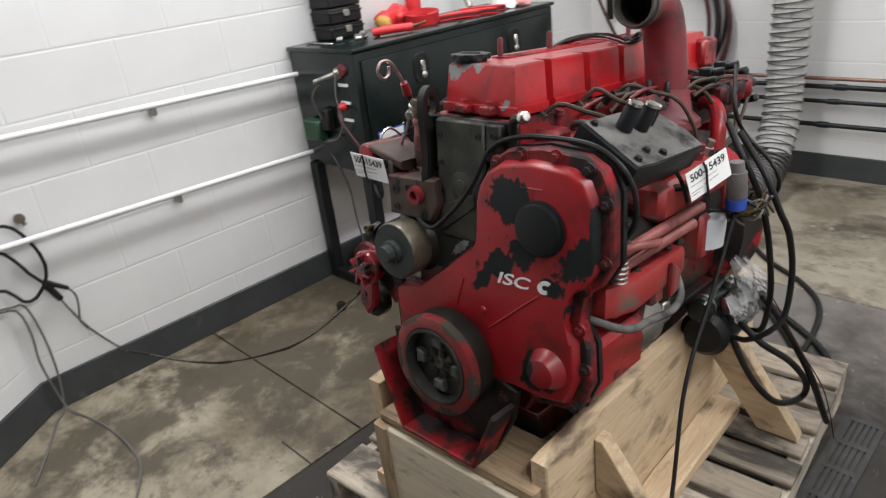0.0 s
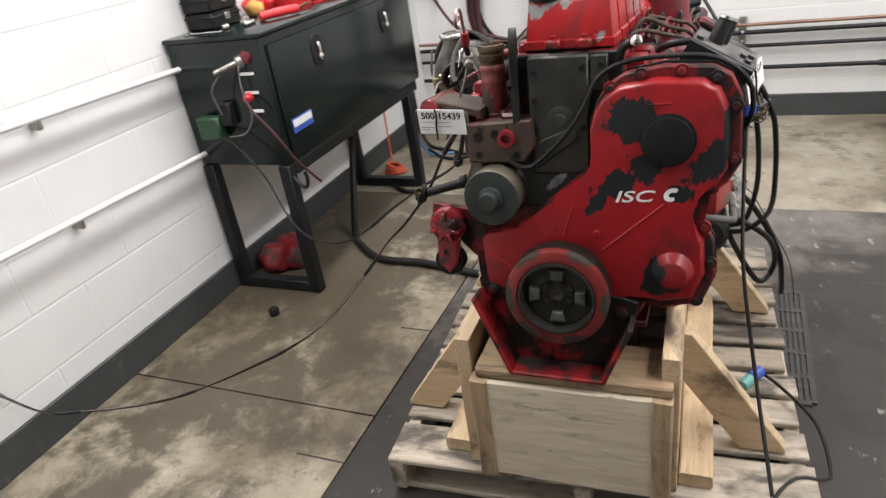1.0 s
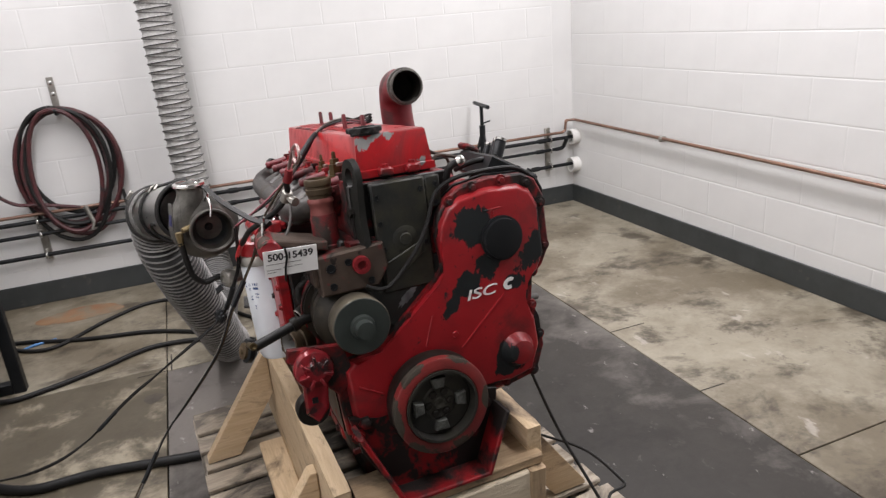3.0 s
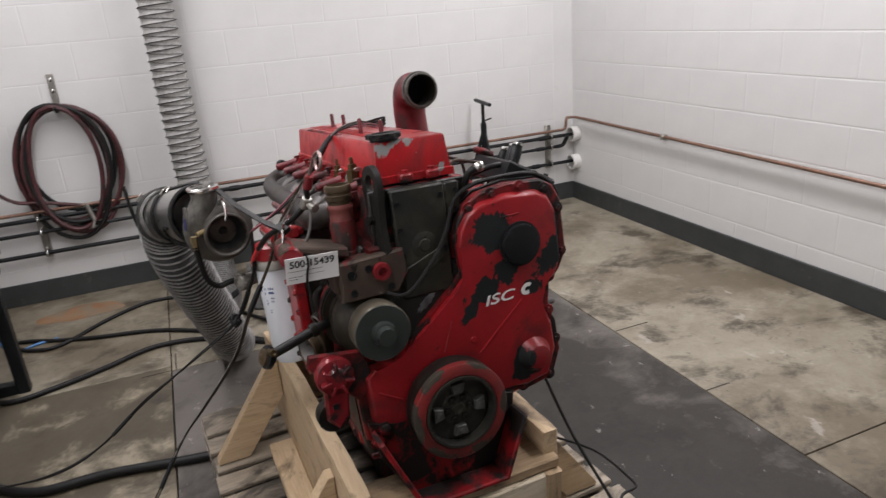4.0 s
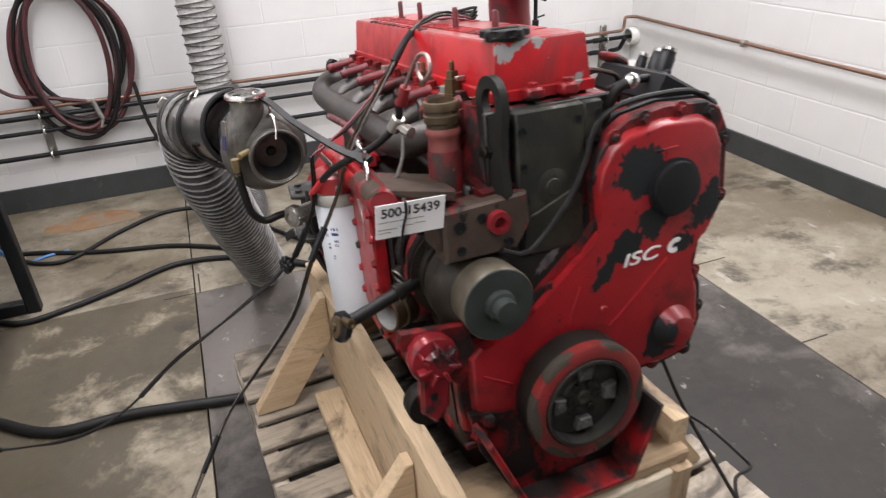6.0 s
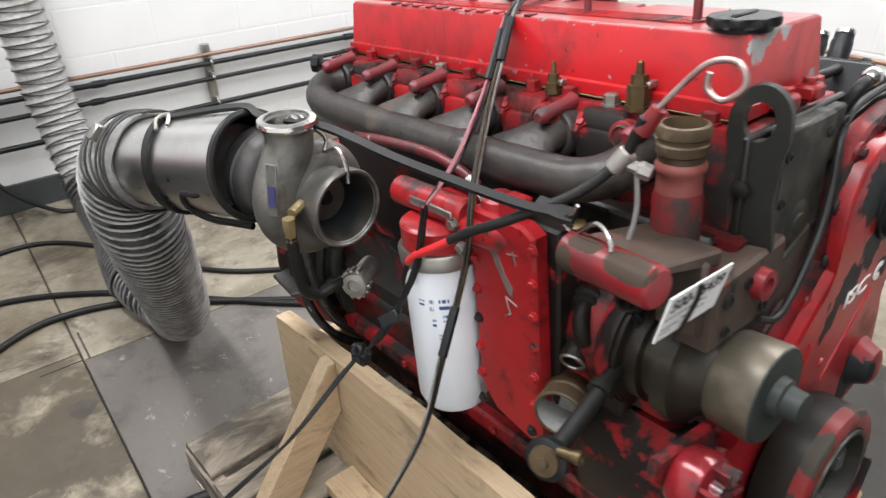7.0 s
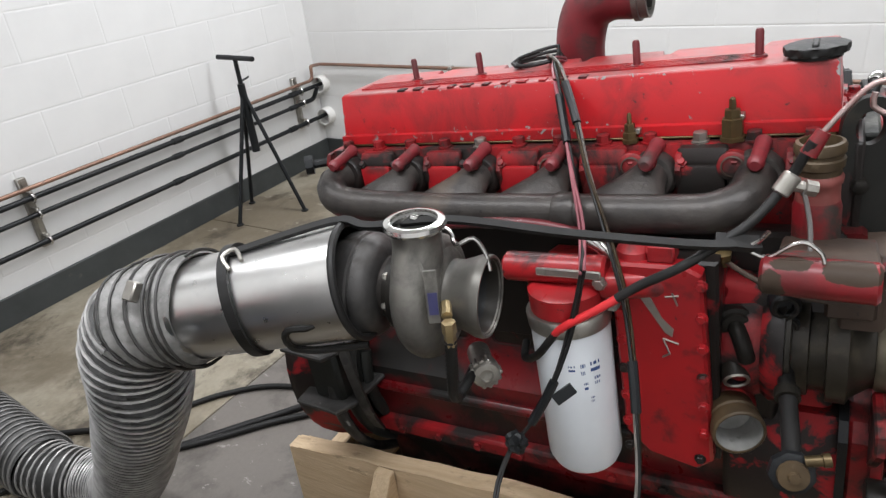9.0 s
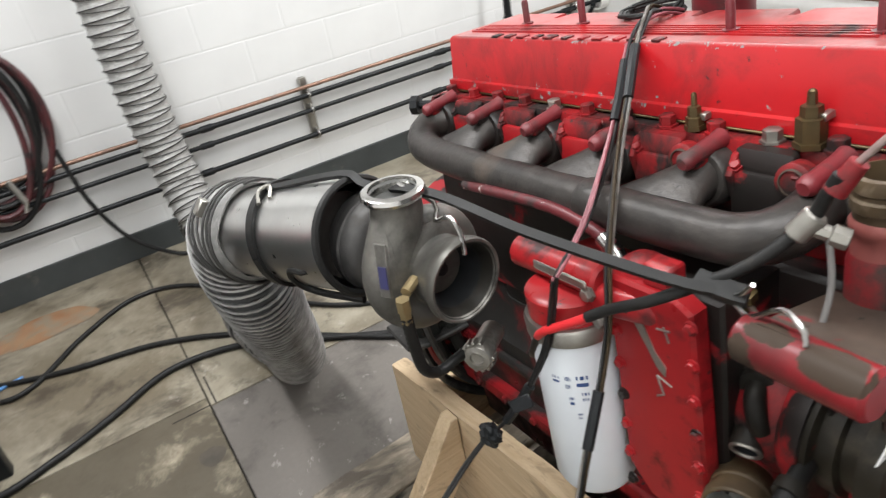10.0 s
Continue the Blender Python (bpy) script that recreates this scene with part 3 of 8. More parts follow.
def stain(name, c, a, b, mat, seed, label=""):
    """A flat stain with an uneven rim."""
    rnd = random.Random(seed)
    bm = B()
    ph = [rnd.uniform(0, 6.3) for _ in range(5)]
    vs = []
    for i in range(48):
        k = 2 * math.pi * i / 48
        r = 1 + sum(0.11 / (j + 1) * math.sin((j + 2) * k + ph[j]) for j in range(5))
        vs.append(bm.verts.new((c[0] + a * r * math.cos(k), c[1] + b * r * math.sin(k), 0.0012)))
    bm.faces.new(vs)
    part(name, bm, mat, floor, label)


stain("rust_stain", (-1.12, 2.85), 0.20, 0.12, RUST, 3, "orange rust stain")
stain("oil_spot", (-0.72, 1.62), 0.035, 0.045, OIL_SPOT, 4)


def block_mesh(w, h, name):
    bm = B()
    c, d = 0.006, 0.0010
    vs = [bm.verts.new(p) for p in ((0, 0, 0), (w, 0, 0), (w, 0, h), (0, 0, h), (c, -d, c), (w - c, -d, c), (w - c, -d, h - c), (c, -d, h - c))]
    for f in ((4, 5, 6, 7), (0, 1, 5, 4), (1, 2, 6, 5), (2, 3, 7, 6), (3, 0, 4, 7)):
        bm.faces.new([vs[i] for i in f])
    return finish(bm, name, WHITE_WALL, 0)


BW, BH, GAP = 0.4064, 0.2032, 0.0006
BLOCK, HALF = block_mesh(BW - GAP, BH - GAP, "block"), block_mesh(BW / 2 - GAP, BH - GAP, "half_block")


def wall(name, a, b, label, rows, thick=0.2, mat=None):
    """A painted block wall from a to b, whose inner face is on the right of the way from a to b, with a baseboard."""
    a, b = V(*a, 0), V(*b, 0)
    n = (b - a).length
    u = (b - a) / n
    m = Matrix.Translation(a) @ Matrix.Rotation(math.atan2(u.y, u.x), 4, "Z")
    ob = tagged(new(name, finish(box(B(), -0.2, n + 0.2, 0.0, thick, 0, TOP), name, mat or WHITE_WALL, 0)), kind="structure", label=label)
    ob.matrix_basis = m
    for r in range(rows):
        x = 0.0
        first = True
        while x < n - 0.02:
            me, w = (HALF, BW / 2) if (r % 2 and first) or n - x < BW - 0.01 else (BLOCK, BW)
            first = False
            if n - x < w - 0.01:
                break
            part("block", me, None, ob, m=pose(x, 0, r * BH + 0.012))
            x += w
    base = new("baseboard", finish(box(B(), 0.0, n, -0.016, -0.001, 0, 0.13, 0.003), "baseboard", BASE_GREY))
    base.matrix_basis = m
    tagged(base, kind="structure", label="dark grey painted baseboard")
    return ob


wall("wall_left", BEND, (LEFT, BACK), "white painted concrete block wall", 10)
wall("wall_back", (LEFT, BACK), (RIGHT, BACK), "white painted concrete block wall", 11)
wall("wall_right", (RIGHT, BACK), (RIGHT, FRONT), "white painted concrete block wall", 9)
wall("wall_splay", BEND2, BEND, "white painted concrete block wall", 5)
wall("wall_side", (BEND2[0], FRONT), BEND2, "white painted wall", 0)
# The front wall is never seen; its dark tone cuts bounce light.
wall("wall_front", (RIGHT, FRONT), (BEND2[0], FRONT), "added unseen front wall, dark to cut bounce", 0, mat=GREY_WALL)
tagged(new("ceiling", finish(box(B(), LEFT - 0.3, RIGHT + 0.3, FRONT - 0.3, BACK + 0.3, TOP, TOP + 0.1), "ceiling", CEILING)), kind="structure", label="white ceiling")

# ---- pipes on the walls ----
rail = thing("pipe_rack", "three black steel pipes and a copper pipe on the back wall", "pipes")
for z, mat, r, x1 in ((0.548, COPPER, 0.010, 2.20), (0.506, BLACK, 0.0128, RIGHT + 0.01), (0.43, BLACK, 0.0112, 2.14), (0.305, BLACK, 0.0128, RIGHT + 0.01)):
    part("copper_pipe" if mat == COPPER else "pipe", tube(B(), [(LEFT + 0.02, BACK - 0.06, z), (x1, BACK - 0.06, z)], r, 12, 5), mat, rail)
    for x in (-0.35, 0.95, 1.85):
        if mat == BLACK:
            part("coupling", cyl(B(), (x + z * 0.3, BACK - 0.06, z), (x + z * 0.3 + 0.06, BACK - 0.06, z), r + 0.0045, seg=12, bevel=0.002), BLACK, rail)
for x in (-1.25, 0.35, 2.1):
    part("strut", box(box(B(), x - 0.02, x + 0.02, BACK - 0.028, BACK - 0.004, 0.27, 0.59, 0.003), x - 0.008, x + 0.008, BACK - 0.032, BACK - 0.026, 0.28, 0.58), ZINC, rail, "galvanised strut")
    for z in (0.506, 0.43, 0.305):
        part("clamp", ring(B(), (x, BACK - 0.06, z), (1, 0, 0), 0.019, 0.006, 16, 6), CHROME, rail, "zinc pipe clamp")
        part("clamp_screw", box(B(), x - 0.008, x + 0.008, BACK - 0.066, BACK - 0.03, z + 0.02, z + 0.03, 0.002), ZINC, rail)
part("riser", tube(B(), [(2.14, BACK - 0.06, 0.43), (2.20, BACK - 0.06, 0.435), (2.21, BACK - 0.08, 0.47), (2.215, BACK - 0.1, 0.506)], 0.014, 10, 0.01), BLACK, rail)
part("copper_riser", tube(B(), [(2.2, BACK - 0.06, 0.548), (2.225, BACK - 0.06, 0.56), (2.232, BACK - 0.06, 0.60), (2.235, BACK - 0.06, 0.628), (2.25, BACK - 0.06, 0.632), (RIGHT - 0.03, BACK - 0.08, 0.632)], 0.010, 10, 0.01), COPPER, rail)
for z in (0.506, 0.295):
    bm = lathe(B(), (RIGHT - 0.065, BACK - 0.06, z), (1, 0, 0), [(0.065, 0.055), (0, 0.055), (0, 0.047), (0.06, 0.047)], 28, close=True)
    tagged(part("pipe_sleeve", bm, PVC), "white plastic pipe sleeve in the wall", "pipe sleeve", "wall sleeves")
run = thing("copper_pipe_run", "thin copper pipe clipped along the white wall", "pipe")
part("pipe", tube(B(), [(RIGHT - 0.03, BACK - 0.08, 0.632), (RIGHT - 0.03, 2.9, 0.63), (RIGHT - 0.03, 2.0, 0.617), (RIGHT - 0.03, -1.0, 0.575)], 0.010, 10, 0.2), COPPER, run)
for y in (2.13, 0.6, -0.8):
    part("clip", box(B(), RIGHT - 0.045, RIGHT - 0.003, y - 0.012, y + 0.012, 0.572 + y * 0.012, 0.605 + y * 0.012, 0.004), ZINC, run)
for z in (0.967, 0.625):
    pr = thing("white_pipe", "thin white painted pipe clipped along the wall", "pipe", group="white wall pipes")
    part("pipe", tube(B(), [(LEFT + 0.045, BEND[1] + 0.03, z + 0.035), (LEFT + 0.045, 0.95, z)], 0.011, 10, 1), WHITE_PIPE, pr)
    part("clip", box(B(), LEFT + 0.003, LEFT + 0.05, 0.225, 0.243, z - 0.02, z + 0.016, 0.004), ZINC, pr)

# ---- hose coil on the wall ----
hook = thing("hose_hook", "flat steel hose hook bolted to the wall", "hook")
part("strap", box(B(), -1.03, -0.995, BACK - 0.014, BACK - 0.003, 1.08, 1.28, 0.002), ZINC, hook)
part("arm", tube(B(), [(-1.012, BACK - 0.01, 1.09), (-1.012, BACK - 0.09, 1.085), (-1.012, BACK - 0.12, 1.11)], 0.009, 8, 0.01), BLACK, hook)
for z in (1.25, 1.19):
    part("bolt", hexbolt(B(), (-1.012, BACK - 0.014, z), (0, -1, 0), 0.010), CHROME, hook)
coil = thing("air_hose_coil", "maroon and black rubber air hose coiled on a wall hook", "hose")
rnd = random.Random(5)
for i in range(7):
    w, h = 0.205 + rnd.uniform(-0.03, 0.05), 0.275 + 0.02 * i + rnd.uniform(-0.02, 0.03)
    cx, ph = -1.025 + rnd.uniform(-0.03, 0.03), rnd.uniform(0, 0.4)
    y = BACK - 0.045 - 0.012 * (i % 5)
    top = 1.105 + 0.009 * (i // 3)
    pts = [(cx + w * math.sin(k) * (1 + 0.05 * math.sin(2 * k + ph)), y + 0.012 * math.sin(k * 2 + i), top - h + h * math.cos(k)) for k in (2 * math.pi * j / 20 for j in range(21))]
    part("loop", tube(B(), pts, 0.0125, 8, 0.03), HOSE_RED if i % 3 else RUBBER, coil)
part("tail", tube(B(), [(-0.78, BACK - 0.07, 0.62), (-0.75, BACK - 0.09, 0.38), (-0.66, BACK - 0.12, 0.16), (-0.5, BACK - 0.16, 0.02), (-0.38, BACK - 0.2, 0.012)], 0.010, 8), RUBBER, coil)
part("end_fitting", cyl(cyl(B(), (-0.99, BACK - 0.09, 0.56), (-0.965, BACK - 0.10, 0.46), 0.013), (-0.965, BACK - 0.10, 0.46), (-0.98, BACK - 0.11, 0.42), 0.008), ZINC, coil)
part("supply_hose", tube(B(), [(-1.02, BACK - 0.06, 0.55), (-1.2, BACK - 0.08, 0.60), (-1.34, BACK - 0.08, 0.63), (-1.45, BACK - 0.1, 0.76), (-1.55, BACK - 0.14, 1.0), (-1.62, BACK - 0.2, 1.3), (-1.64, BACK - 0.2, 1.7)], 0.010, 8), HOSE_RED, coil)

# ---- floor drain ----
drain = thing("drain_grate", "slotted dark iron floor drain grate", "drain")
x0, x1, y0, y1 = 0.484, 0.590, 0.555, 1.150
bm = B()
box(bm, x0, x0 + 0.014, y0, y1, -0.01, 0.006)
box(bm, x1 - 0.014, x1, y0, y1, -0.01, 0.006)
part("frame", bm, GRATE, drain)
part("pit", box(B(), x0 + 0.01, x1 - 0.01, y0, y1, -0.02, 0.0012), JOINT, drain)
n = 5
for i in range(n + 1):
    y = y0 + (y1 - y0) * i / n
    part("cross_bar", box(B(), x0 + 0.014, x1 - 0.014, y - 0.011, y + 0.011, -0.01, 0.006, 0.001), GRATE, drain)
bar = finish(box(B(), -0.005, 0.005, y0, y1, -0.01, 0.0055), "bar", GRATE, 0)
for i in range(6):
    part("bar", bar, None, drain, m=pose(x0 + 0.019 + i * 0.0154, 0, 0))

# ---- pallet ----
BOARDS = {}


def board(name, l, w, t, m, mat, parent, label=""):
    """A plank, l long on its x, with sawn and knocked edges."""
    key = (round(l, 3), round(w, 3), round(t, 3), mat.name)
    if key not in BOARDS:
        bm = B()
        n, c = max(4, int(l / 0.05)), min(0.004, t / 5)
        sec = [(-w / 2 + c, 0), (w / 2 - c, 0), (w / 2, c), (w / 2, t - c), (w / 2 - c, t), (-w / 2 + c, t), (-w / 2, t - c), (-w / 2, c)]
        rows = []
        for i in range(n + 1):
            x = -l / 2 + l * i / n
            row = []
            for k, (y, z) in enumerate(sec):
                d = noise.noise_vector(V(x * 23 + l * 7, y * 31 + w * 11, z * 47)) * 0.0022
                chip = 0.004 * max(0.0, noise.noise(V(x * 17 + k * 3.1, w * 40, l)) - 0.25)
                row.append(bm.verts.new((x + d.x, y * (1 - chip / max(w, 0.02)) + d.y, min(max(z + d.z * 0.6 - (chip if z > t / 2 else 0), 0.0), t))))
            rows.append(row)
        for a, b in zip(rows, rows[1:]):
            for k in range(8):
                bm.faces.new((a[k], a[(k + 1) % 8], b[(k + 1) % 8], b[k]))
        bm.faces.new(rows[0][::-1])
        bm.faces.new(rows[-1])
        BOARDS[key] = finish(bm, name, mat, 30)
    return part(name, BOARDS[key], None, parent, label, m)


pallet = thing("pallet", "weathered grey wooden pallet stained with oil", "pallet", pose(-0.471, -0.038, 0, 0, 0, 4.2))
rnd = random.Random(2)
PW, PL = 1.015, 1.205
for x in (0.02, PW / 2, PW - 0.02):
    board("stringer", PL, 0.038, 0.092, pose(x, PL / 2, 0.018, 0, 0, 90), PALLET, pallet)
y = 0.0
widths = [0.14, 0.09, 0.09, 0.085, 0.09, 0.09, 0.085, 0.09, 0.09, 0.14]
gap = (PL - sum(widths)) / (len(widths) - 1)
# Back boards: oil stains, with their shade put into the wood tone.
for i, w in enumerate(widths):
    board("deck_board", PW + rnd.uniform(-0.01, 0.008), w, 0.018, pose(PW / 2 + rnd.uniform(-0.006, 0.006), y + w / 2, 0.110 + rnd.uniform(0, 0.003), 0, rnd.uniform(-0.25, 0.25), rnd.uniform(-0.5, 0.5)), PALLET if i < 4 else PALLET_OILY_SHADE, pallet)
    y += w + gap
for y in (0.07, PL / 2, PL - 0.07):
    board("bottom_board", PW, 0.10, 0.018, pose(PW / 2, y, 0, 0, 0, 0), PALLET, pallet)
ZP = 0.131

# ---- timber cradle under the engine ----
cradle = thing("timber_cradle", "pale pine cradle of planks and braces nailed on a pallet", "cradle", pose(0, 0, ZP, 0, 0, 2.2))


def side_plank(x):
    """A wide plank on edge, planed lower towards the back, with a knocked, wavy top."""
    tops = [(1.115, 0.298), (1.06, 0.305), (0.86, 0.330), (0.64, 0.354), (0.40, 0.368), (0.20, 0.377), (0.015, 0.379)]
    pts = [(0.015, 0.0), (1.115, 0.0)]
    for (xa, za), (xb, zb) in zip(tops, tops[1:]):
        for k in range(7):
            t = k / 7
            xx = xa + (xb - xa) * t
            pts.append((xx, za + (zb - za) * t + 0.006 * noise.noise(V(xx * 9, x * 30, 0)) - 0.006 * max(0.0, noise.noise(V(xx * 31, x * 50, 2)) - 0.1)))
    pts.append(tops[-1])
    part("side_plank", prism(B(), pts, "y", -0.019, 0.019, 0.003), PINE, cradle, "", pose(x, 0, 0, 0, 0, 90))


side_plank(-0.228)
side_plank(0.232)
board("end_plank", 0.40, 0.20, 0.038, pose(0.0, 1.10, 0.10, 90, 0, 0) @ pose(0, 0, -0.019), PINE, cradle)
board("front_panel", 0.40, 0.288, 0.018, pose(0.014, 0.0, 0.147, 90, 0, 0), PLY, cradle, "plywood front panel")
for x in (-0.188, 0.217):
    board("corner_post", 0.29, 0.042, 0.04, pose(x, 0.004, 0.147, 90, 90, 0) @ pose(0, 0, -0.012), PINE_DARK, cradle)
board("top_rail", 0.43, 0.14, 0.028, pose(0.022, 0.062, 0.293), PINE_DARK, cradle)
board("inner_rail", 0.40, 0.09, 0.038, pose(0.002, 0.19, 0.16), PINE_DARK, cradle)
for x, s in ((-0.285, 1), (0.29, -1)):
    board("runner", 0.78, 0.075, 0.038, pose(x, 0.43, 0.0, 0, 0, 90), PINE, cradle)


def brace(x, y, s, l=0.34):
    """A short board with slanted ends that props a side plank."""
    bm = B()
    h = 0.325
    pts = [(0, h), (0, h - 0.135), (0.135, 0.0), (0.236, 0.0), (0.234, 0.014), (0.016, h)] if l > 0.3 else [(0, h), (0, h - 0.13), (0.12, 0), (0.22, 0), (0.016, h)]
    prism(bm, [(p[0] * s, p[1]) for p in pts], "y", -0.019, 0.019, 0.002)
    part("brace", bm, PINE, cradle, "diagonal pine brace", pose(x, y, 0.003))


brace(-0.249, 0.20, -1)
brace(0.253, 0.20, 1)
brace(-0.249, 0.86, -1)
brace(0.253, 0.80, 1)

# ---- workbench toolbox ----
bench = thing("toolbox_bench", "glossy black steel truck toolbox on a black stand", "toolbox", pose(0, 0, 0))
bx0, bx1, by0, by1, bz0, bz1 = LEFT + 0.012, -1.245, 0.865, 2.14, 0.578, 1.062
part("body", box(B(), bx0, bx1, by0, by1, bz0, bz1, 0.008, seg=2), BLACK_GLOSS, bench)
part("lid_lip", box(B(), bx0 - 0.005, bx1 + 0.012, by0 - 0.006, by1 + 0.006, bz1, bz1 + 0.018, 0.005, seg=2), BLACK_GLOSS, bench)
part("door", box(B(), bx1 - 0.004, bx1 + 0.016, by0 + 0.03, by1 - 0.03, bz0 + 0.028, bz1 - 0.03, 0.007, seg=2), BLACK_GLOSS, bench, "glossy black drop door")
for y in (1.198, 1.810):
    latch = part("latch", prism(B(), [(y + 0.042 * math.copysign(abs(math.cos(k)) ** 0.6, math.cos(k)), 0.945 + 0.062 * math.copysign(abs(math.sin(k)) ** 0.6, math.sin(k))) for k in (2 * math.pi * i / 24 for i in range(24))], "x", bx1 + 0.012, bx1 + 0.022, 0.004), RUBBER, bench, "paddle latch with chrome handle")
    part("paddle", box(B(), bx1 + 0.0225, bx1 + 0.032, y - 0.010, y + 0.012, 0.932, 0.978, 0.004), CHROME, latch)
    part("lock", lathe(B(), (bx1 + 0.0225, y + 0.006, 0.918), (1, 0, 0), [(0, 0.016), (0.006, 0.016), (0.012, 0.006)], 16), CHROME, latch)
part("maker_plate", box(B(), bx1 + 0.016, bx1 + 0.0185, 0.92, 1.06, 0.69, 0.745), BLUE_PLASTIC, bench, "blue and white maker's plate")
part("plate_stripe", box(B(), bx1 + 0.0185, bx1 + 0.0195, 0.925, 1.055, 0.712, 0.74), WHITE_PAINT, bench)
for y in (by0 + 0.015, 2.005):
    for x in (bx1 - 0.03, bx0 + 0.03):
        part("leg", box(B(), x - 0.025, x + 0.025, y - 0.025, y + 0.025, 0.0, bz0, 0.004), BLACK, bench)
    part("foot_rail", box(B(), bx0 + 0.055, bx1 - 0.055, y - 0.024, y + 0.024, 0.002, 0.05, 0.003), BLACK, bench)
part("stand_rail", box(B(), bx1 - 0.05, bx1 - 0.002, by0 + 0.04, by1 - 0.05, bz0 - 0.05, bz0 - 0.001, 0.003), BLACK, bench)
part("cable_hook", tube(B(), [(bx1 - 0.005, by0 + 0.01, 0.53), (bx1 + 0.04, by0 - 0.01, 0.50), (bx1 + 0.065, by0 - 0.015, 0.50), (bx1 + 0.08, by0 - 0.02, 0.53), (bx1 + 0.075, by0 - 0.02, 0.565)], 0.007, 8, 0.01), BLACK, bench)
# fittings on the end of the box
for i, z in enumerate((0.935, 0.865, 0.795)):
    part("label_strip", box(B(), -1.36, -1.30, by0 - 0.004, by0 - 0.0005, z, z + 0.011), PAPER, bench)
part("plug", lathe(B(), (-1.335, by0 - 0.002, 0.99), (-0.6, -0.6, -0.2), [(0, 0.022), (0.02, 0.022), (0.025, 0.012), (0.11, 0.009), (0.115, 0.004)], 14), ZINC, bench)
part("red_knob", lathe(B(), (-1.345, by0 - 0.001, 0.855), (0, -1, 0), [(0, 0.018), (0.022, 0.016), (0.03, 0.010)], 14), RED_PLASTIC, bench)
part("red_socket", lathe(B(), (-1.315, by0 - 0.001, 1.0), (0, -1, 0), [(0, 0.024), (0.014, 0.022), (0.018, 0.012)], 14), MAROON, bench)
part("black_socket", box(B(), -1.49, -1.43, by0 - 0.035, by0 - 0.001, 0.75, 0.84, 0.006), RUBBER, bench)
part("charger_box", box(B(), -1.60, -1.49, by0 - 0.05, by0 - 0.001, 0.70, 0.79, 0.008), GREEN, bench, "small green charger box")

# ---- engine ----
ENGINE = pose(0, 0, 0.652, 0, 0, 1.3) @ pose(0, 0, 0, -5.0)
engine = thing("diesel_engine", "red inline six cylinder diesel engine, grimy and part stripped", "engine", ENGINE)


def ep(name, bm, mat, label="", parent=None):
    return part(name, bm, mat, parent or engine, label)


# block, head and pan
bm = B()
prism(bm, [(-0.15, -0.10), (-0.165, -0.06), (-0.165, 0.05), (-0.13, 0.09), (-0.12, 0.36), (0.12, 0.36), (0.15, 0.2), (0.17, 0.05), (0.17, -0.06), (0.15, -0.10)], "y", 0.108, 0.95, 0.006)
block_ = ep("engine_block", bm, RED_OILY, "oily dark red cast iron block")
# Deep shade beneath the manifold, put into the colour of wall and plates.
ep("upper_wall", box(B(), -0.1335, -0.11, 0.13, 0.93, 0.145, 0.362, 0.006), RED_SOOT_SHADE, "", block_)
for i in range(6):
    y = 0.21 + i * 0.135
    ep("core_plate", box(B(), -0.132, -0.118, y - 0.045, y + 0.045, 0.12, 0.33, 0.012, seg=2), RED_SOOT_SHADE if i < 4 else RED_OILY, "", block_)
ep("pan_rail", box(B(), -0.185, -0.14, 0.15, 0.93, -0.098, -0.065, 0.006), RED_DIRTY, "", block_)
ep("side_rail", box(B(), -0.178, -0.16, 0.30, 0.93, 0.0, 0.02, 0.006), RED_OILY, "", block_)
for i in range(9):
    ep("rail_bolt", hexbolt(B(), (-0.185, 0.19 + 0.085 * i, -0.082), (-1, 0, 0), 0.008, 0.007), RED_DIRTY, "", block_)
ep("core_plug", lathe(B(), (-0.162, 0.52, 0.03), (-1, 0, 0), [(0, 0.03), (0.006, 0.028), (0.003, 0.0)], 22), RED_OILY, "", block_)
bm = B()
prism(bm, [(-0.155, -0.115), (-0.15, -0.20), (-0.12, -0.235), (0.12, -0.235), (0.15, -0.20), (0.155, -0.115)], "y", 0.16, 0.93, 0.012, 2)
box(bm, -0.175, 0.175, 0.11, 0.95, -0.116, -0.1, 0.003)
ep("oil_pan", bm, RED_OILY)
ep("gear_case", prism(B(), [(-0.178, -0.11), (-0.186, -0.04), (-0.184, 0.06), (-0.16, 0.10), (-0.12, 0.10), (-0.12, -0.11)], "y", 0.113, 0.27, 0.012, 2), RED_BLACK, "sooty red gear case flank")
bm = B()
prism(bm, [(-0.098, 0.36), (-0.105, 0.40), (-0.09, 0.472), (0.12, 0.472), (0.128, 0.40), (0.118, 0.36)], "y", 0.128, 0.955, 0.004)
head = ep("cylinder_head", bm, RED_DIRTY, "red cylinder head with oil stains")
PORTS = [0.237 + 0.135 * i for i in range(6)]
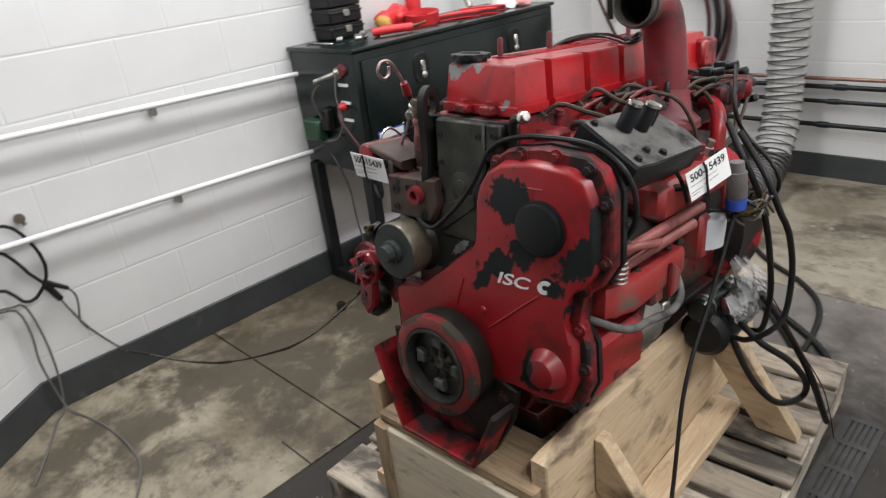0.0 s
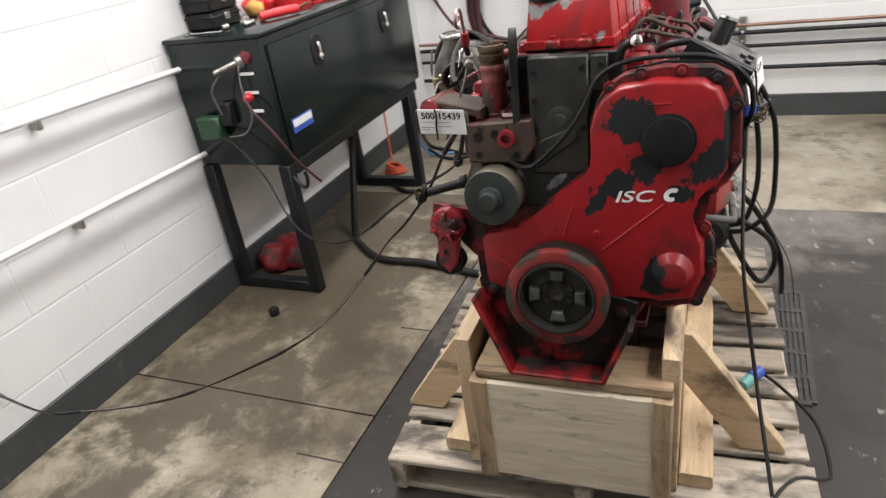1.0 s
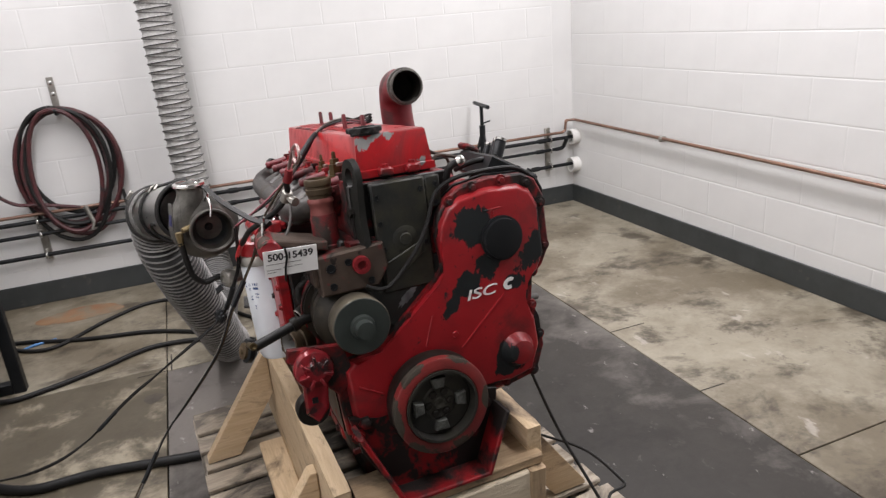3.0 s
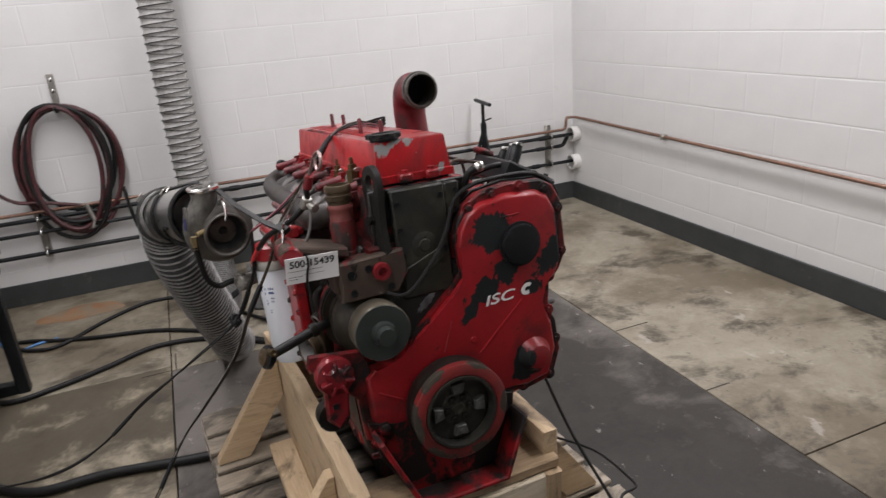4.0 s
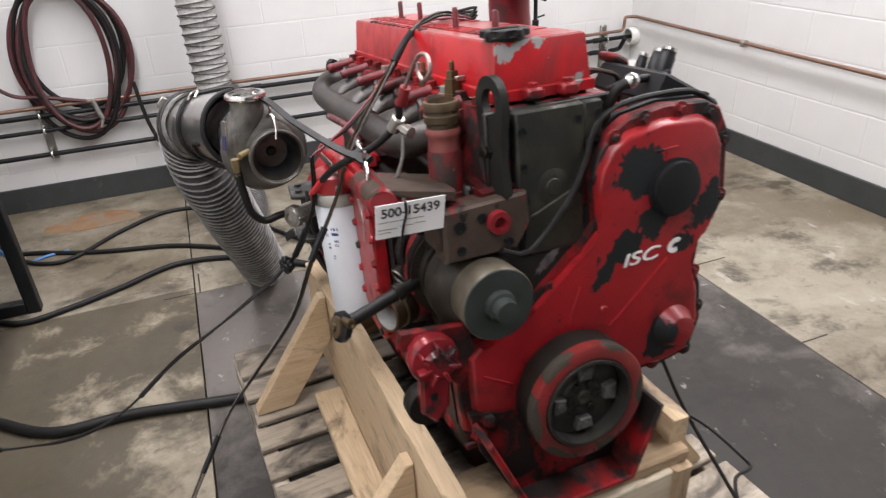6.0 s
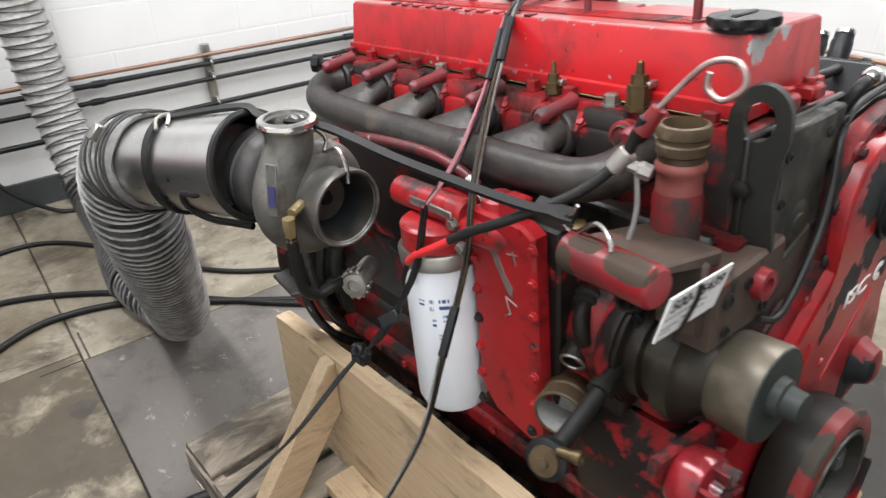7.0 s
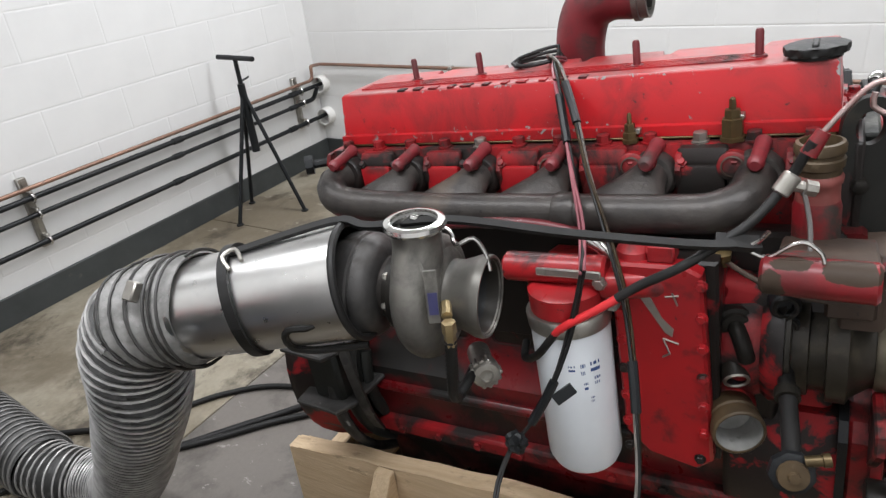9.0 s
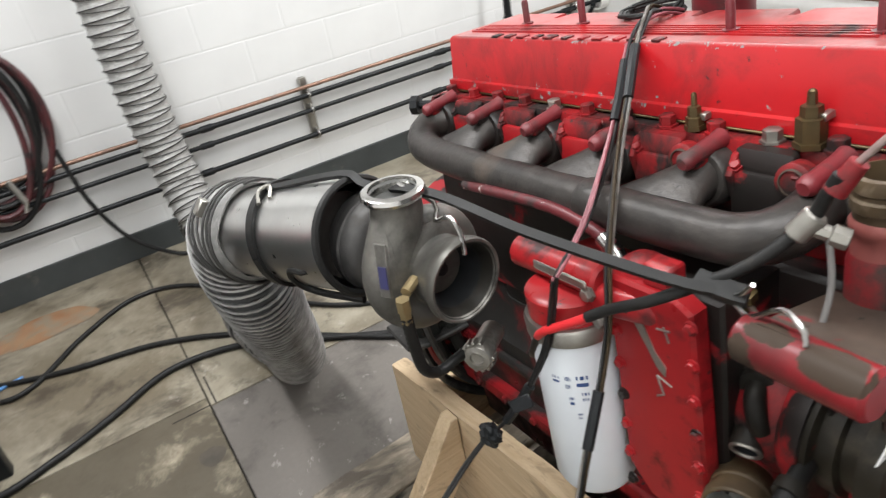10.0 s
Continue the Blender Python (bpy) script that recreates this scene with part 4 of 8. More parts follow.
for i, y in enumerate(PORTS):
    ep("port_flange", lathe(B(), (-0.096, y, 0.430), (-1, 0, 0.12), [(0, 0.036), (0.020, 0.035), (0.025, 0.031), (0.026, 0.026)], 26), IRON if i < 2 else RED_SOOT_SHADE, "", head)
    ep("bridge", prism(B(), [(-0.113, 0.449), (-0.114, 0.456), (-0.106, 0.471), (-0.092, 0.4715), (-0.098, 0.44)], "y", y + 0.034, min(y + 0.100, 0.95), 0.006, 3), RED_BLACK if i < 1 else RED_DIRTY, "", head)
    if i < 5:
        ep("port_panel", box(B(), -0.1185, -0.098, y + 0.036, y + 0.099, 0.385, 0.450, 0.005, seg=2), (RED_BLACK, RED_DIRTY, RED_PLATE, RED_PLATE, RED_PLATE)[i], "", head)
        ep("web", prism(B(), [(-0.112, 0.40), (-0.124, 0.445), (-0.112, 0.466), (-0.098, 0.468), (-0.098, 0.40)], "y", y - 0.043, y - 0.034, 0.003, 2), RED_DIRTY, "", head)
for y in (0.265, 0.397, 0.52):
    ep("core_boss", lathe(B(), (-0.104, y, 0.447), (-1, 0, 0.15), [(0, 0.021), (0.014, 0.0195), (0.016, 0.0165)], 22), RED_DIRTY, "", head)
    ep("core_hole", lathe(B(), (-0.117, y, 0.449), (-1, 0, 0.15), [(0, 0.0145), (0.004, 0.0145), (0.005, 0.0125), (0.001, 0.012), (0.0, 0.0)], 22), RUSTY, "recessed brown core plug", head)
for i in range(12):
    y = 0.175 + i * 0.0675
    z = 0.474
    ep("head_bolt", hexbolt(B(), (-0.082, y, z), (0, 0, 1), 0.010, 0.014), ZINC if i % 5 == 2 else RED_DIRTY)
    ep("flange_bolt", hexbolt(B(), (-0.114, y + 0.02, 0.454), (-0.6, 0, 0.7), 0.006, 0.006), RED_DIRTY)
# valve cover with notched flank
SEG = [(0.146, 0.24), (0.262, 0.37), (0.392, 0.505), (0.527, 0.64), (0.662, 0.775), (0.797, 0.93)]
out = [(-0.066, 0.146)]
for a, b in SEG:
    out += [(0.1, a), (0.1, b)] if a == 0.146 else [(0.07, a - 0.006), (0.1, a), (0.1, b)]
    if b < 0.9:
        out += [(0.07, b + 0.006)]
out += [(-0.066, 0.93)]
bm = B()
top, mid, low = 0.566, 0.494, 0.478
rings = []
for z, k in ((low, 0.006), (mid - 0.001, 0.006), (mid + 0.001, 0.001), (top - 0.004, -0.005), (top, -0.009)):
    ring_ = []
    for x, y in out:
        cx, cy = 0.017, 0.538
        ring_.append(bm.verts.new((x + k * math.copysign(1, x - cx), y + (k * math.copysign(1, y - cy) if y in (0.146, 0.93) else 0), z)))
    rings.append(ring_)
for a, b in zip(rings, rings[1:]):
    for i in range(len(out)):
        j = (i + 1) % len(out)
        bm.faces.new((a[i], a[j], b[j], b[i]))
bm.faces.new(rings[0][::-1])
bm.faces.new(rings[-1])
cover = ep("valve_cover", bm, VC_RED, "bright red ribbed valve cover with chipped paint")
ep("gasket", box(B(), -0.064, 0.096, 0.15, 0.926, 0.4722, 0.478), BLACK, "", cover)
ep("gold_strip", box(B(), -0.0735, -0.062, 0.15, 0.926, 0.4742, 0.4774, 0.001), BRASS, "", cover)
for i in range(5):
    x = -0.03 + i * 0.009
    ep("rib", box(B(), x, x + 0.003, 0.24, 0.90, top, top + 0.0025), RED, "", cover)
rnd = random.Random(8)
for i in range(11):
    y = 0.47 + i * 0.032
    w = rnd.uniform(0.010, 0.02)
    ep("raised_bar", box(B(), -0.060, -0.044, y, y + w, top - 0.001, top + 0.0022, 0.0008), RED_DIRTY, "", cover)
for x, y in ((0.02, 0.81), (0.02, 0.68), (-0.012, 0.408), (-0.012, 0.245)):
    bm = lathe(B(), (x, y, top), (0, 0, 1), [(0, 0.010), (0.003, 0.010), (0.0035, 0.0055), (0.034, 0.0055), (0.038, 0.004)], 12)
    ep("cover_stud", bm, MAROON, "", cover)
cap = []
for k in range(60):
    a = 2 * math.pi * k / 60
    r = 0.037 + 0.0022 * math.cos(9 * a)
    cap.append((-0.03 + r * math.cos(a), 0.178 + r * math.sin(a)))
bm = prism(B(), cap, "z", top + 0.0045, top + 0.015, 0.0025, 2)
lathe(bm, (-0.03, 0.178, top - 0.001), (0, 0, 1), [(0, 0.031), (0.006, 0.031)], 24)
box(bm, -0.054, -0.006, 0.174, 0.182, top + 0.014, top + 0.018, 0.002)
ep("oil_cap", bm, RUBBER, "black lobed oil filler cap", cover)
for x in (-0.03, 0.03):
    ep("cover_clamp", box(hexbolt(B(), (x + 0.02, 0.132, 0.497), (0, 0, 1), 0.008), x + 0.005, x + 0.035, 0.118, 0.146, 0.478, 0.497, 0.004), RED_DIRTY, "", cover)

# front plates
bm = B()
box(bm, -0.058, 0.062, 0.100, 0.128, 0.235, 0.47, 0.004)
box(bm, 0.063, 0.097, 0.104, 0.128, 0.40, 0.468, 0.003)
lathe(bm, (0.004, 0.1005, 0.345), (0, -1, 0), [(0, 0.030), (0.002, 0.026), (0.0022, 0.014), (0.004, 0.012)], 24)
prism(bm, [(-0.05, 0.245), (-0.05, 0.30), (0.035, 0.335), (0.04, 0.31)], "y", 0.0965, 0.101, 0.002)
plate = ep("front_plate", bm, OLIVE, "oil-soaked olive brown head plate")
for x, z in ((-0.046, 0.44), (-0.046, 0.33), (0.05, 0.445), (0.05, 0.33), (-0.046, 0.385), (0.085, 0.45), (0.082, 0.41)):
    ep("bolt_hole", lathe(B(), (x, 0.0995, z), (0, -1, 0), [(0, 0.0065), (0.002, 0.0065), (0.0021, 0.004), (0.0006, 0.004)], 12), BLACK, "", plate)
bm = B()
prism(bm, [(-0.19, 0.262), (-0.19, 0.345), (-0.05, 0.352), (-0.045, 0.30), (-0.07, 0.262)], "y", 0.085, 0.135, 0.004)
ep("lower_plate", box(B(), -0.16, 0.085, 0.104, 0.128, 0.16, 0.30, 0.004), SOOT, "soot-blackened lower plate")
ep("head_face", box(B(), -0.10, 0.125, 0.118, 0.1285, 0.30, 0.4725, 0.003), RED_SOOT_SHADE, "")
bracket = ep("alternator_bracket", bm, RUSTY, "rusty brown bracket with bolt holes")
for x, z, r in ((-0.165, 0.318, 0.010), (-0.128, 0.325, 0.008), (-0.165, 0.28, 0.008), (-0.085, 0.278, 0.008)):
    ep("bolt_hole", lathe(B(), (x, 0.0845, z), (0, -1, 0), [(0, r), (0.002, r), (0.0021, r * 0.65), (0.0006, r * 0.65)], 12), BLACK, "", bracket)
ep("red_boss", lathe(B(), (-0.103, 0.085, 0.315), (0, -1, 0), [(0, 0.019), (0.012, 0.018), (0.0125, 0.010), (0.003, 0.009)], 18), RED_TUBE, "", bracket)
ep("mount_tube", cyl(B(), (-0.274, 0.098, 0.374), (-0.268, 0.215, 0.374), 0.023, seg=22, bevel=0.004), TUBE_RED, "", bracket)
bm = prism(B(), [(-0.274, 0.386), (-0.274, 0.397), (-0.16, 0.372), (-0.16, 0.352)], "y", 0.10, 0.2, 0.003)
box(bm, -0.20, -0.187, 0.095, 0.15, 0.28, 0.37, 0.004)
ep("bracket_web", bm, RUSTY, "", bracket)

# timing cover
OUT = [(-0.193, 0.088), (-0.172, 0.108), (-0.103, 0.112), (0.055, 0.247), (0.075, 0.268), (0.068, 0.348), (0.078, 0.385), (0.098, 0.415), (0.13, 0.435), (0.2, 0.446), (0.284, 0.441),
       (0.315, 0.424), (0.334, 0.385), (0.339, 0.265), (0.318, 0.225), (0.284, 0.203), (0.276, 0.145), (0.300, 0.105), (0.306, 0.03), (0.282, -0.033), (0.216, -0.046), (0.14, -0.032),
       (0.10, -0.10), (-0.10, -0.10), (-0.185, -0.05)]
IN = [(0.055 + (x - 0.055) * 0.93, 0.17 + (z - 0.17) * 0.93) for x, z in OUT]
bm = prism(B(), OUT, "y", 0.084, 0.112, 0.004)
case = ep("timing_cover", bm, RED_DIRTY, "red timing gear cover with flaked black patches")
bm = B()
lo = [bm.verts.new((x, 0.086, z)) for x, z in IN]
hi = [bm.verts.new((0.055 + (x - 0.055) * 0.97, 0.067, 0.17 + (z - 0.17) * 0.97)) for x, z in IN]
bm.faces.new(hi)
for i in range(len(IN)):
    j = (i + 1) % len(IN)
    bm.faces.new((lo[i], lo[j], hi[j], hi[i]))
bmesh.ops.bevel(bm, geom=[e for f in bm.faces[:1] for e in f.edges], offset=0.006, segments=3, affect="EDGES", profile=0.5)
ep("cover_face", bm, COVER_RED, "", case)
ep("gasket", prism(B(), [(0.055 + (x - 0.055) * 1.010, 0.17 + (z - 0.17) * 1.010) for x, z in OUT], "y", 0.1125, 0.124), BLACK, "", case)
for x, z in ((-0.165, 0.095), (-0.10, 0.098), (-0.055, 0.138), (-0.012, 0.176), (0.045, 0.222), (0.08, 0.27), (0.079, 0.345), (0.105, 0.408), (0.16, 0.43), (0.23, 0.434), (0.29, 0.42), (0.323, 0.37), (0.325, 0.27), (0.29, 0.215), (0.28, 0.135), (0.294, 0.06), (0.272, -0.025), (0.2, -0.034)):
    ep("cover_bolt", hexbolt(lathe(B(), (x, 0.086, z), (0, -1, 0), [(0, 0.014), (0.004, 0.013)], 14), (x, 0.081, z), (0, -1, 0), 0.0075, 0.006), RED_DIRTY, "", case)
ep("oil_fill_plug", lathe(B(), (0.211, 0.068, 0.312), (0, -1, 0), [(0, 0.050), (0.006, 0.050), (0.007, 0.045), (0.015, 0.044), (0.016, 0.041), (0.014, 0.0)], 32), BLACK, "black oil filler plug", case)
ep("boss", lathe(B(), (0.226, 0.068, 0.045), (0, -1, 0), [(0, 0.042), (0.012, 0.034), (0.026, 0.028), (0.03, 0.018), (0.031, 0.0)], 26), COVER_RED, "", case)
ep("small_boss", lathe(B(), (0.078, 0.068, 0.12), (0, -1, 0), [(0, 0.008), (0.004, 0.006)], 12), COVER_RED, "", case)
for a, b in (((0.205, 0.185), (0.09, 0.085)), ((0.03, 0.175), (0.008, 0.11)), ((-0.15, 0.06), (-0.1, 0.03)), ((0.195, 0.375), (0.195, 0.355)), ((0.175, 0.378), (0.215, 0.38))):
    ep("rib", tube(B(), [(a[0], 0.0668, a[1]), (b[0], 0.0668, b[1])], 0.0022, 6, 1), COVER_RED, "", case)


def lettering(name, text, size, m, mat, parent, shear=0.0, extrude=0.0006, label="", bold=0.0):
    cu = bpy.data.curves.new(name, "FONT")
    cu.body, cu.size, cu.shear, cu.extrude, cu.align_x = text, size, shear, extrude, "CENTER"
    cu.offset = bold
    tmp = bpy.data.objects.new(name, cu)
    scene.collection.objects.link(tmp)
    bpy.context.view_layer.update()
    me = bpy.data.meshes.new_from_object(tmp.evaluated_get(bpy.context.evaluated_depsgraph_get()))
    bpy.data.objects.remove(tmp)
    me.name = name
    me.materials.clear()
    me.materials.append(mat)
    return part(name, me, None, parent, label, m)


rnd = random.Random(77)
# Glint of light on the plate, drawn as a pale uneven patch.
GLINT = surface("pale_glint", (0.20, 0.215, 0.225), (0.09, 0.095, 0.10), 40, 0.35, 0.4)
bm = B()
vs = []
for i in range(22):
    k = 2 * math.pi * i / 22
    r = (1.0 if i % 2 else 0.85) * rnd.uniform(0.8, 1.1)
    p, q = 0.034 * r * math.cos(k), 0.010 * r * math.sin(k)
    vs.append(bm.verts.new((-0.006 + p * 0.76 - q * 0.65, 0.1030, 0.220 + p * 0.65 + q * 0.76)))
bm.faces.new(vs)
ep("glint", bm, GLINT, "pale glint painted on the oily plate", plate)
lettering("badge_lettering", "ISC", 0.040, pose(0.1485, 0.0662, 0.190, 90, -2.5) @ Matrix.Diagonal((1.30, 0.80, 1, 1)), WHITE_PAINT, case, 0.25, bold=0.0004, label="white ISC lettering")
arc = [(0.220 + 0.0145 * math.cos(radians(k)) + 0.0035 * math.sin(radians(k)), 0.2055 + 0.0135 * math.sin(radians(k))) for k in range(48, 320, 16)]
arc += [(0.221 + 0.0065 * math.cos(radians(k)) + 0.0018 * math.sin(radians(k)), 0.2055 + 0.0055 * math.sin(radians(k))) for k in range(312, 40, -24)]
ep("badge_mark", prism(B(), arc, "y", 0.0655, 0.0672), WHITE_PAINT, "white hook-shaped badge mark", case)

# crank damper
DX, DZ = 0.004, 0.0
bm = lathe(B(), (DX, 0.062, DZ), (0, -1, 0), [(0, 0.092), (0.004, 0.104), (0.012, 0.1065), (0.060, 0.1065), (0.064, 0.104), (0.064, 0.079), (0.060, 0.0765), (0.040, 0.074), (0.038, 0.0)], 56)
damper = ep("crank_damper", bm, GREASE, "red crankshaft damper with worn greasy paint")
ep("face_ring", lathe(B(), (DX, -0.0015, DZ), (0, -1, 0), [(-0.016, 0.1068), (0.0005, 0.1068), (0.0035, 0.103), (0.0035, 0.083), (0.0, 0.0795)], 56, caps=False), DAMPER_RED, "red face with grease patches", damper)
ep("ring", lathe(B(), (DX, -0.004, DZ), (0, -1, 0), [(0, 0.081), (0.004, 0.080), (0.004, 0.0745), (-0.022, 0.0725)], 56, close=True), HUB_STEEL, "", damper)
bm = lathe(B(), (DX, 0.024, DZ), (0, -1, 0), [(0, 0.073), (0.003, 0.072), (0.004, 0.038), (0.008, 0.034), (0.009, 0.014), (0.013, 0.012), (0.013, 0.006), (0.008, 0.0)], 40)
ep("hub", bm, HUB_STEEL, "", damper)
for k in range(4):
    m_ = Matrix.Translation((DX, 0.006, DZ)) @ Matrix.Rotation(k * math.pi / 2 + 0.02, 4, "Y")
    lug = prism(B(), [(-0.016, 0.059), (0.016, 0.059), (0.011, 0.037), (-0.011, 0.037)], "y", 0.0, 0.017, 0.002)
    hexbolt(lug, (0, 0.001, 0.049), (0, -1, 0), 0.0065, 0.003)
    for v in lug.verts:
        v.co = m_ @ v.co
    ep("lug", lug, LUG_GREY, "", damper)
for k in range(6):
    c, s = math.sin(k * math.pi / 3 + 0.5) * 0.025, math.cos(k * math.pi / 3 + 0.5) * 0.025
    ep("crank_bolt", hexbolt(B(), (DX + c, 0.016, DZ + s), (0, -1, 0), 0.0075, 0.007), GREASE, "", damper)

# front mount
bm = B()
pl = [(-0.183, 0.0), (-0.165, -0.09), (-0.107, -0.200), (0.1, -0.200), (0.15, -0.10), (0.162, -0.03), (0.12, -0.02), (-0.12, -0.02)]
prism(bm, pl, "y", 0.062, 0.076, 0.002)
mount = ep("front_mount", bm, RED_SOOT_SHADE, "red steel front engine mount")
for a, b in (((-0.183, -0.02), (-0.107, -0.200)), ((-0.107, -0.200), (0.1, -0.200)), ((0.1, -0.200), (0.158, -0.06))):
    d = V(b[0] - a[0], b[1] - a[1]).normalized()
    nx, nz = -d.y * 0.011, d.x * 0.011
    bm = prism(B(), [a, b, (b[0] + nx, b[1] + nz), (a[0] + nx, a[1] + nz)], "y", -0.005, 0.0615, 0.003)
    ep("flange", bm, RED_DIRTY, "", mount)
for x, z in ((-0.15, -0.02), (0.13, -0.055), (-0.168, -0.045)):
    ep("mount_bolt", hexbolt(B(), (x, 0.061, z), (0, -1, 0), 0.012, 0.012), RED_DIRTY, "", mount)

# fan drive
bm = lathe(B(), (-0.131, 0.215, 0.202), (0, -1, 0), [(0, 0.085), (0.03, 0.088), (0.032, 0.075), (0.05, 0.075), (0.052, 0.066), (0.07, 0.066), (0.072, 0.080), (0.095, 0.080), (0.10, 0.07), (0.12, 0.055), (0.13, 0.052)], 36)
drive = ep("fan_drive", bm, TAN_GREASE, "greasy steel fan drive pulley")
disc = ep("hub_disc", lathe(B(), (-0.131, 0.09, 0.202), (0, -1, 0), [(0, 0.055), (0.004, 0.058), (0.052, 0.060), (0.055, 0.0585), (0.0555, 0.050)], 40), TAN_STEEL, "hub disc with a pale brown rim", drive)
ep("disc_face", lathe(B(), (-0.131, 0.0348, 0.202), (0, -1, 0), [(0.0, 0.0582), (0.0015, 0.0572), (0.0018, 0.026), (0.0115, 0.024), (0.0135, 0.019), (0.0315, 0.018), (0.0325, 0.0)], 40), DISC_GREEN, "dark green oily face", disc)
ep("red_rim", lathe(B(), (-0.131, 0.222, 0.202), (0, -1, 0), [(0, 0.080), (0.012, 0.090), (0.03, 0.091), (0.032, 0.08)], 36), RED_BLACK, "", drive)
ep("drive_housing", lathe(B(), (-0.131, 0.34, 0.202), (0, -1, 0), [(0, 0.0), (0.001, 0.045), (0.03, 0.066), (0.07, 0.080), (0.11, 0.086), (0.12, 0.082)], 36), RED_DIRTY, "sooty drive housing with red remains")
ep("housing_foot", prism(B(), [(-0.17, 0.12), (-0.18, 0.2), (-0.15, 0.28), (-0.06, 0.3), (-0.03, 0.2), (-0.06, 0.12)], "y", 0.13, 0.205, 0.014, 2), RED_BLACK)

# belt tensioner
tens = ep("belt_tensioner", lathe(B(), (-0.238, 0.075, 0.134), (0, -1, 0), [(0, 0.034), (0.008, 0.039), (0.03, 0.041), (0.036, 0.037), (0.04, 0.022), (0.052, 0.019), (0.053, 0.0)], 24), PINK_METAL, "glossy red alloy belt tensioner")
for k in range(7):
    a = k * 2 * math.pi / 7
    ep("fin", box(B(), -0.003, 0.003, -0.02, 0.0, 0.014, 0.034, 0.001, Matrix.Translation((-0.238, 0.04, 0.134)) @ Matrix.Rotation(a, 4, "Y")), PINK_METAL, "", tens)
ep("arm", prism(B(), [(-0.264, 0.125), (-0.268, 0.045), (-0.245, 0.02), (-0.222, 0.045), (-0.212, 0.125)], "y", 0.04, 0.062, 0.005), PINK_METAL, "", tens)
ep("roller", lathe(B(), (-0.25, 0.092, 0.04), (0, -1, 0), [(0, 0.032), (0.003, 0.034), (0.028, 0.034), (0.031, 0.032), (0.031, 0.015), (0.04, 0.014), (0.041, 0)], 28), GREASE, "", tens)
ep("square_hole", box(B(), -0.253, -0.241, 0.0385, 0.04, 0.066, 0.078), BLACK, "", tens)
ep("tensioner_bracket", prism(B(), [(-0.285, 0.15), (-0.28, 0.175), (-0.17, 0.16), (-0.15, 0.08), (-0.19, 0.05)], "y", 0.076, 0.09, 0.003), RED_DIRTY)

# thermostat neck and lifting eye
neck = ep("coolant_outlet", lathe(B(), (-0.148, 0.165, 0.345), (0, 0, 1), [(0, 0.0304), (0.008, 0.0304), (0.010, 0.0272), (0.065, 0.0272), (0.074, 0.0248)], 28), RED_TUBE, "red coolant outlet with a tarnished rim")
ep("faded_collar", lathe(B(), (-0.148, 0.165, 0.4145), (0, 0, 1), [(0, 0.0252), (0.012, 0.0244), (0.024, 0.0244), (0.027, 0.0268), (0.034, 0.0272), (0.038, 0.0248)], 28), PINK_WORN, "", neck)
ep("tarnished_rim", lathe(B(), (-0.148, 0.165, 0.4515), (0, 0, 1), [(0, 0.0244), (0.008, 0.0248), (0.010, 0.0272), (0.020, 0.0280), (0.022, 0.0260), (0.026, 0.0260), (0.028, 0.0280), (0.036, 0.0284), (0.040, 0.0264), (0.041, 0.0224), (0.02, 0.0208), (0.018, 0.0000)], 28), DULL_TAN, "", neck)
bm = B()
pts = [(-0.036, 0.345), (-0.028, 0.40), (-0.032, 0.45), (-0.036, 0.47)] + [(-0.036 * math.cos(k), 0.487 + 0.040 * math.sin(k)) for k in (math.pi * i / 10 for i in range(11))] + [(0.036, 0.47), (0.032, 0.45), (0.028, 0.40), (0.036, 0.345)]
ins = [(0.016 * math.cos(k), 0.488 + 0.021 * math.sin(k)) for k in (2 * math.pi * i / 20 for i in range(20))]
lo = [[bm.verts.new((x * 0.86, y, z)) for x, z in pts] for y in (0.0, 0.014)]
li = [[bm.verts.new((x, y, z)) for x, z in ins] for y in (0.0, 0.014)]
for a, b in zip(lo, li):
    es = [bm.edges.new((a[i], a[(i + 1) % len(a)])) for i in range(len(a))] + [bm.edges.new((b[i], b[(i + 1) % len(b)])) for i in range(len(b))]
    bmesh.ops.triangle_fill(bm, edges=es, use_beauty=True)
for r in (lo, li):
    for i in range(len(r[0])):
        j = (i + 1) % len(r[0])
        bm.faces.new((r[0][i], r[0][j], r[1][j], r[1][i]))
eye = part("lifting_eye", bm, EYE_STEEL, engine, "greasy steel lifting eye", pose(-0.094, 0.114, 0, 0, 0, -78))
part("bolt", hexbolt(B(), (-0.008, -0.001, 0.415), (0, -1, 0), 0.010, 0.01), GREASE, eye)

# exhaust manifold
man = ep("exhaust_manifold", sweep(B(), curve_points([(-0.112, 0.914, 0.434), (-0.142, 0.922, 0.430), (-0.168, 0.905, 0.418), (-0.179, 0.86, 0.407), (-0.18, 0.7, 0.402), (-0.182, 0.5, 0.404), (-0.182, 0.33, 0.406), (-0.178, 0.275, 0.410), (-0.158, 0.243, 0.421), (-0.112, 0.236, 0.432)], 0.015), 0.027, 22), IRON, "dark cast iron exhaust manifold")


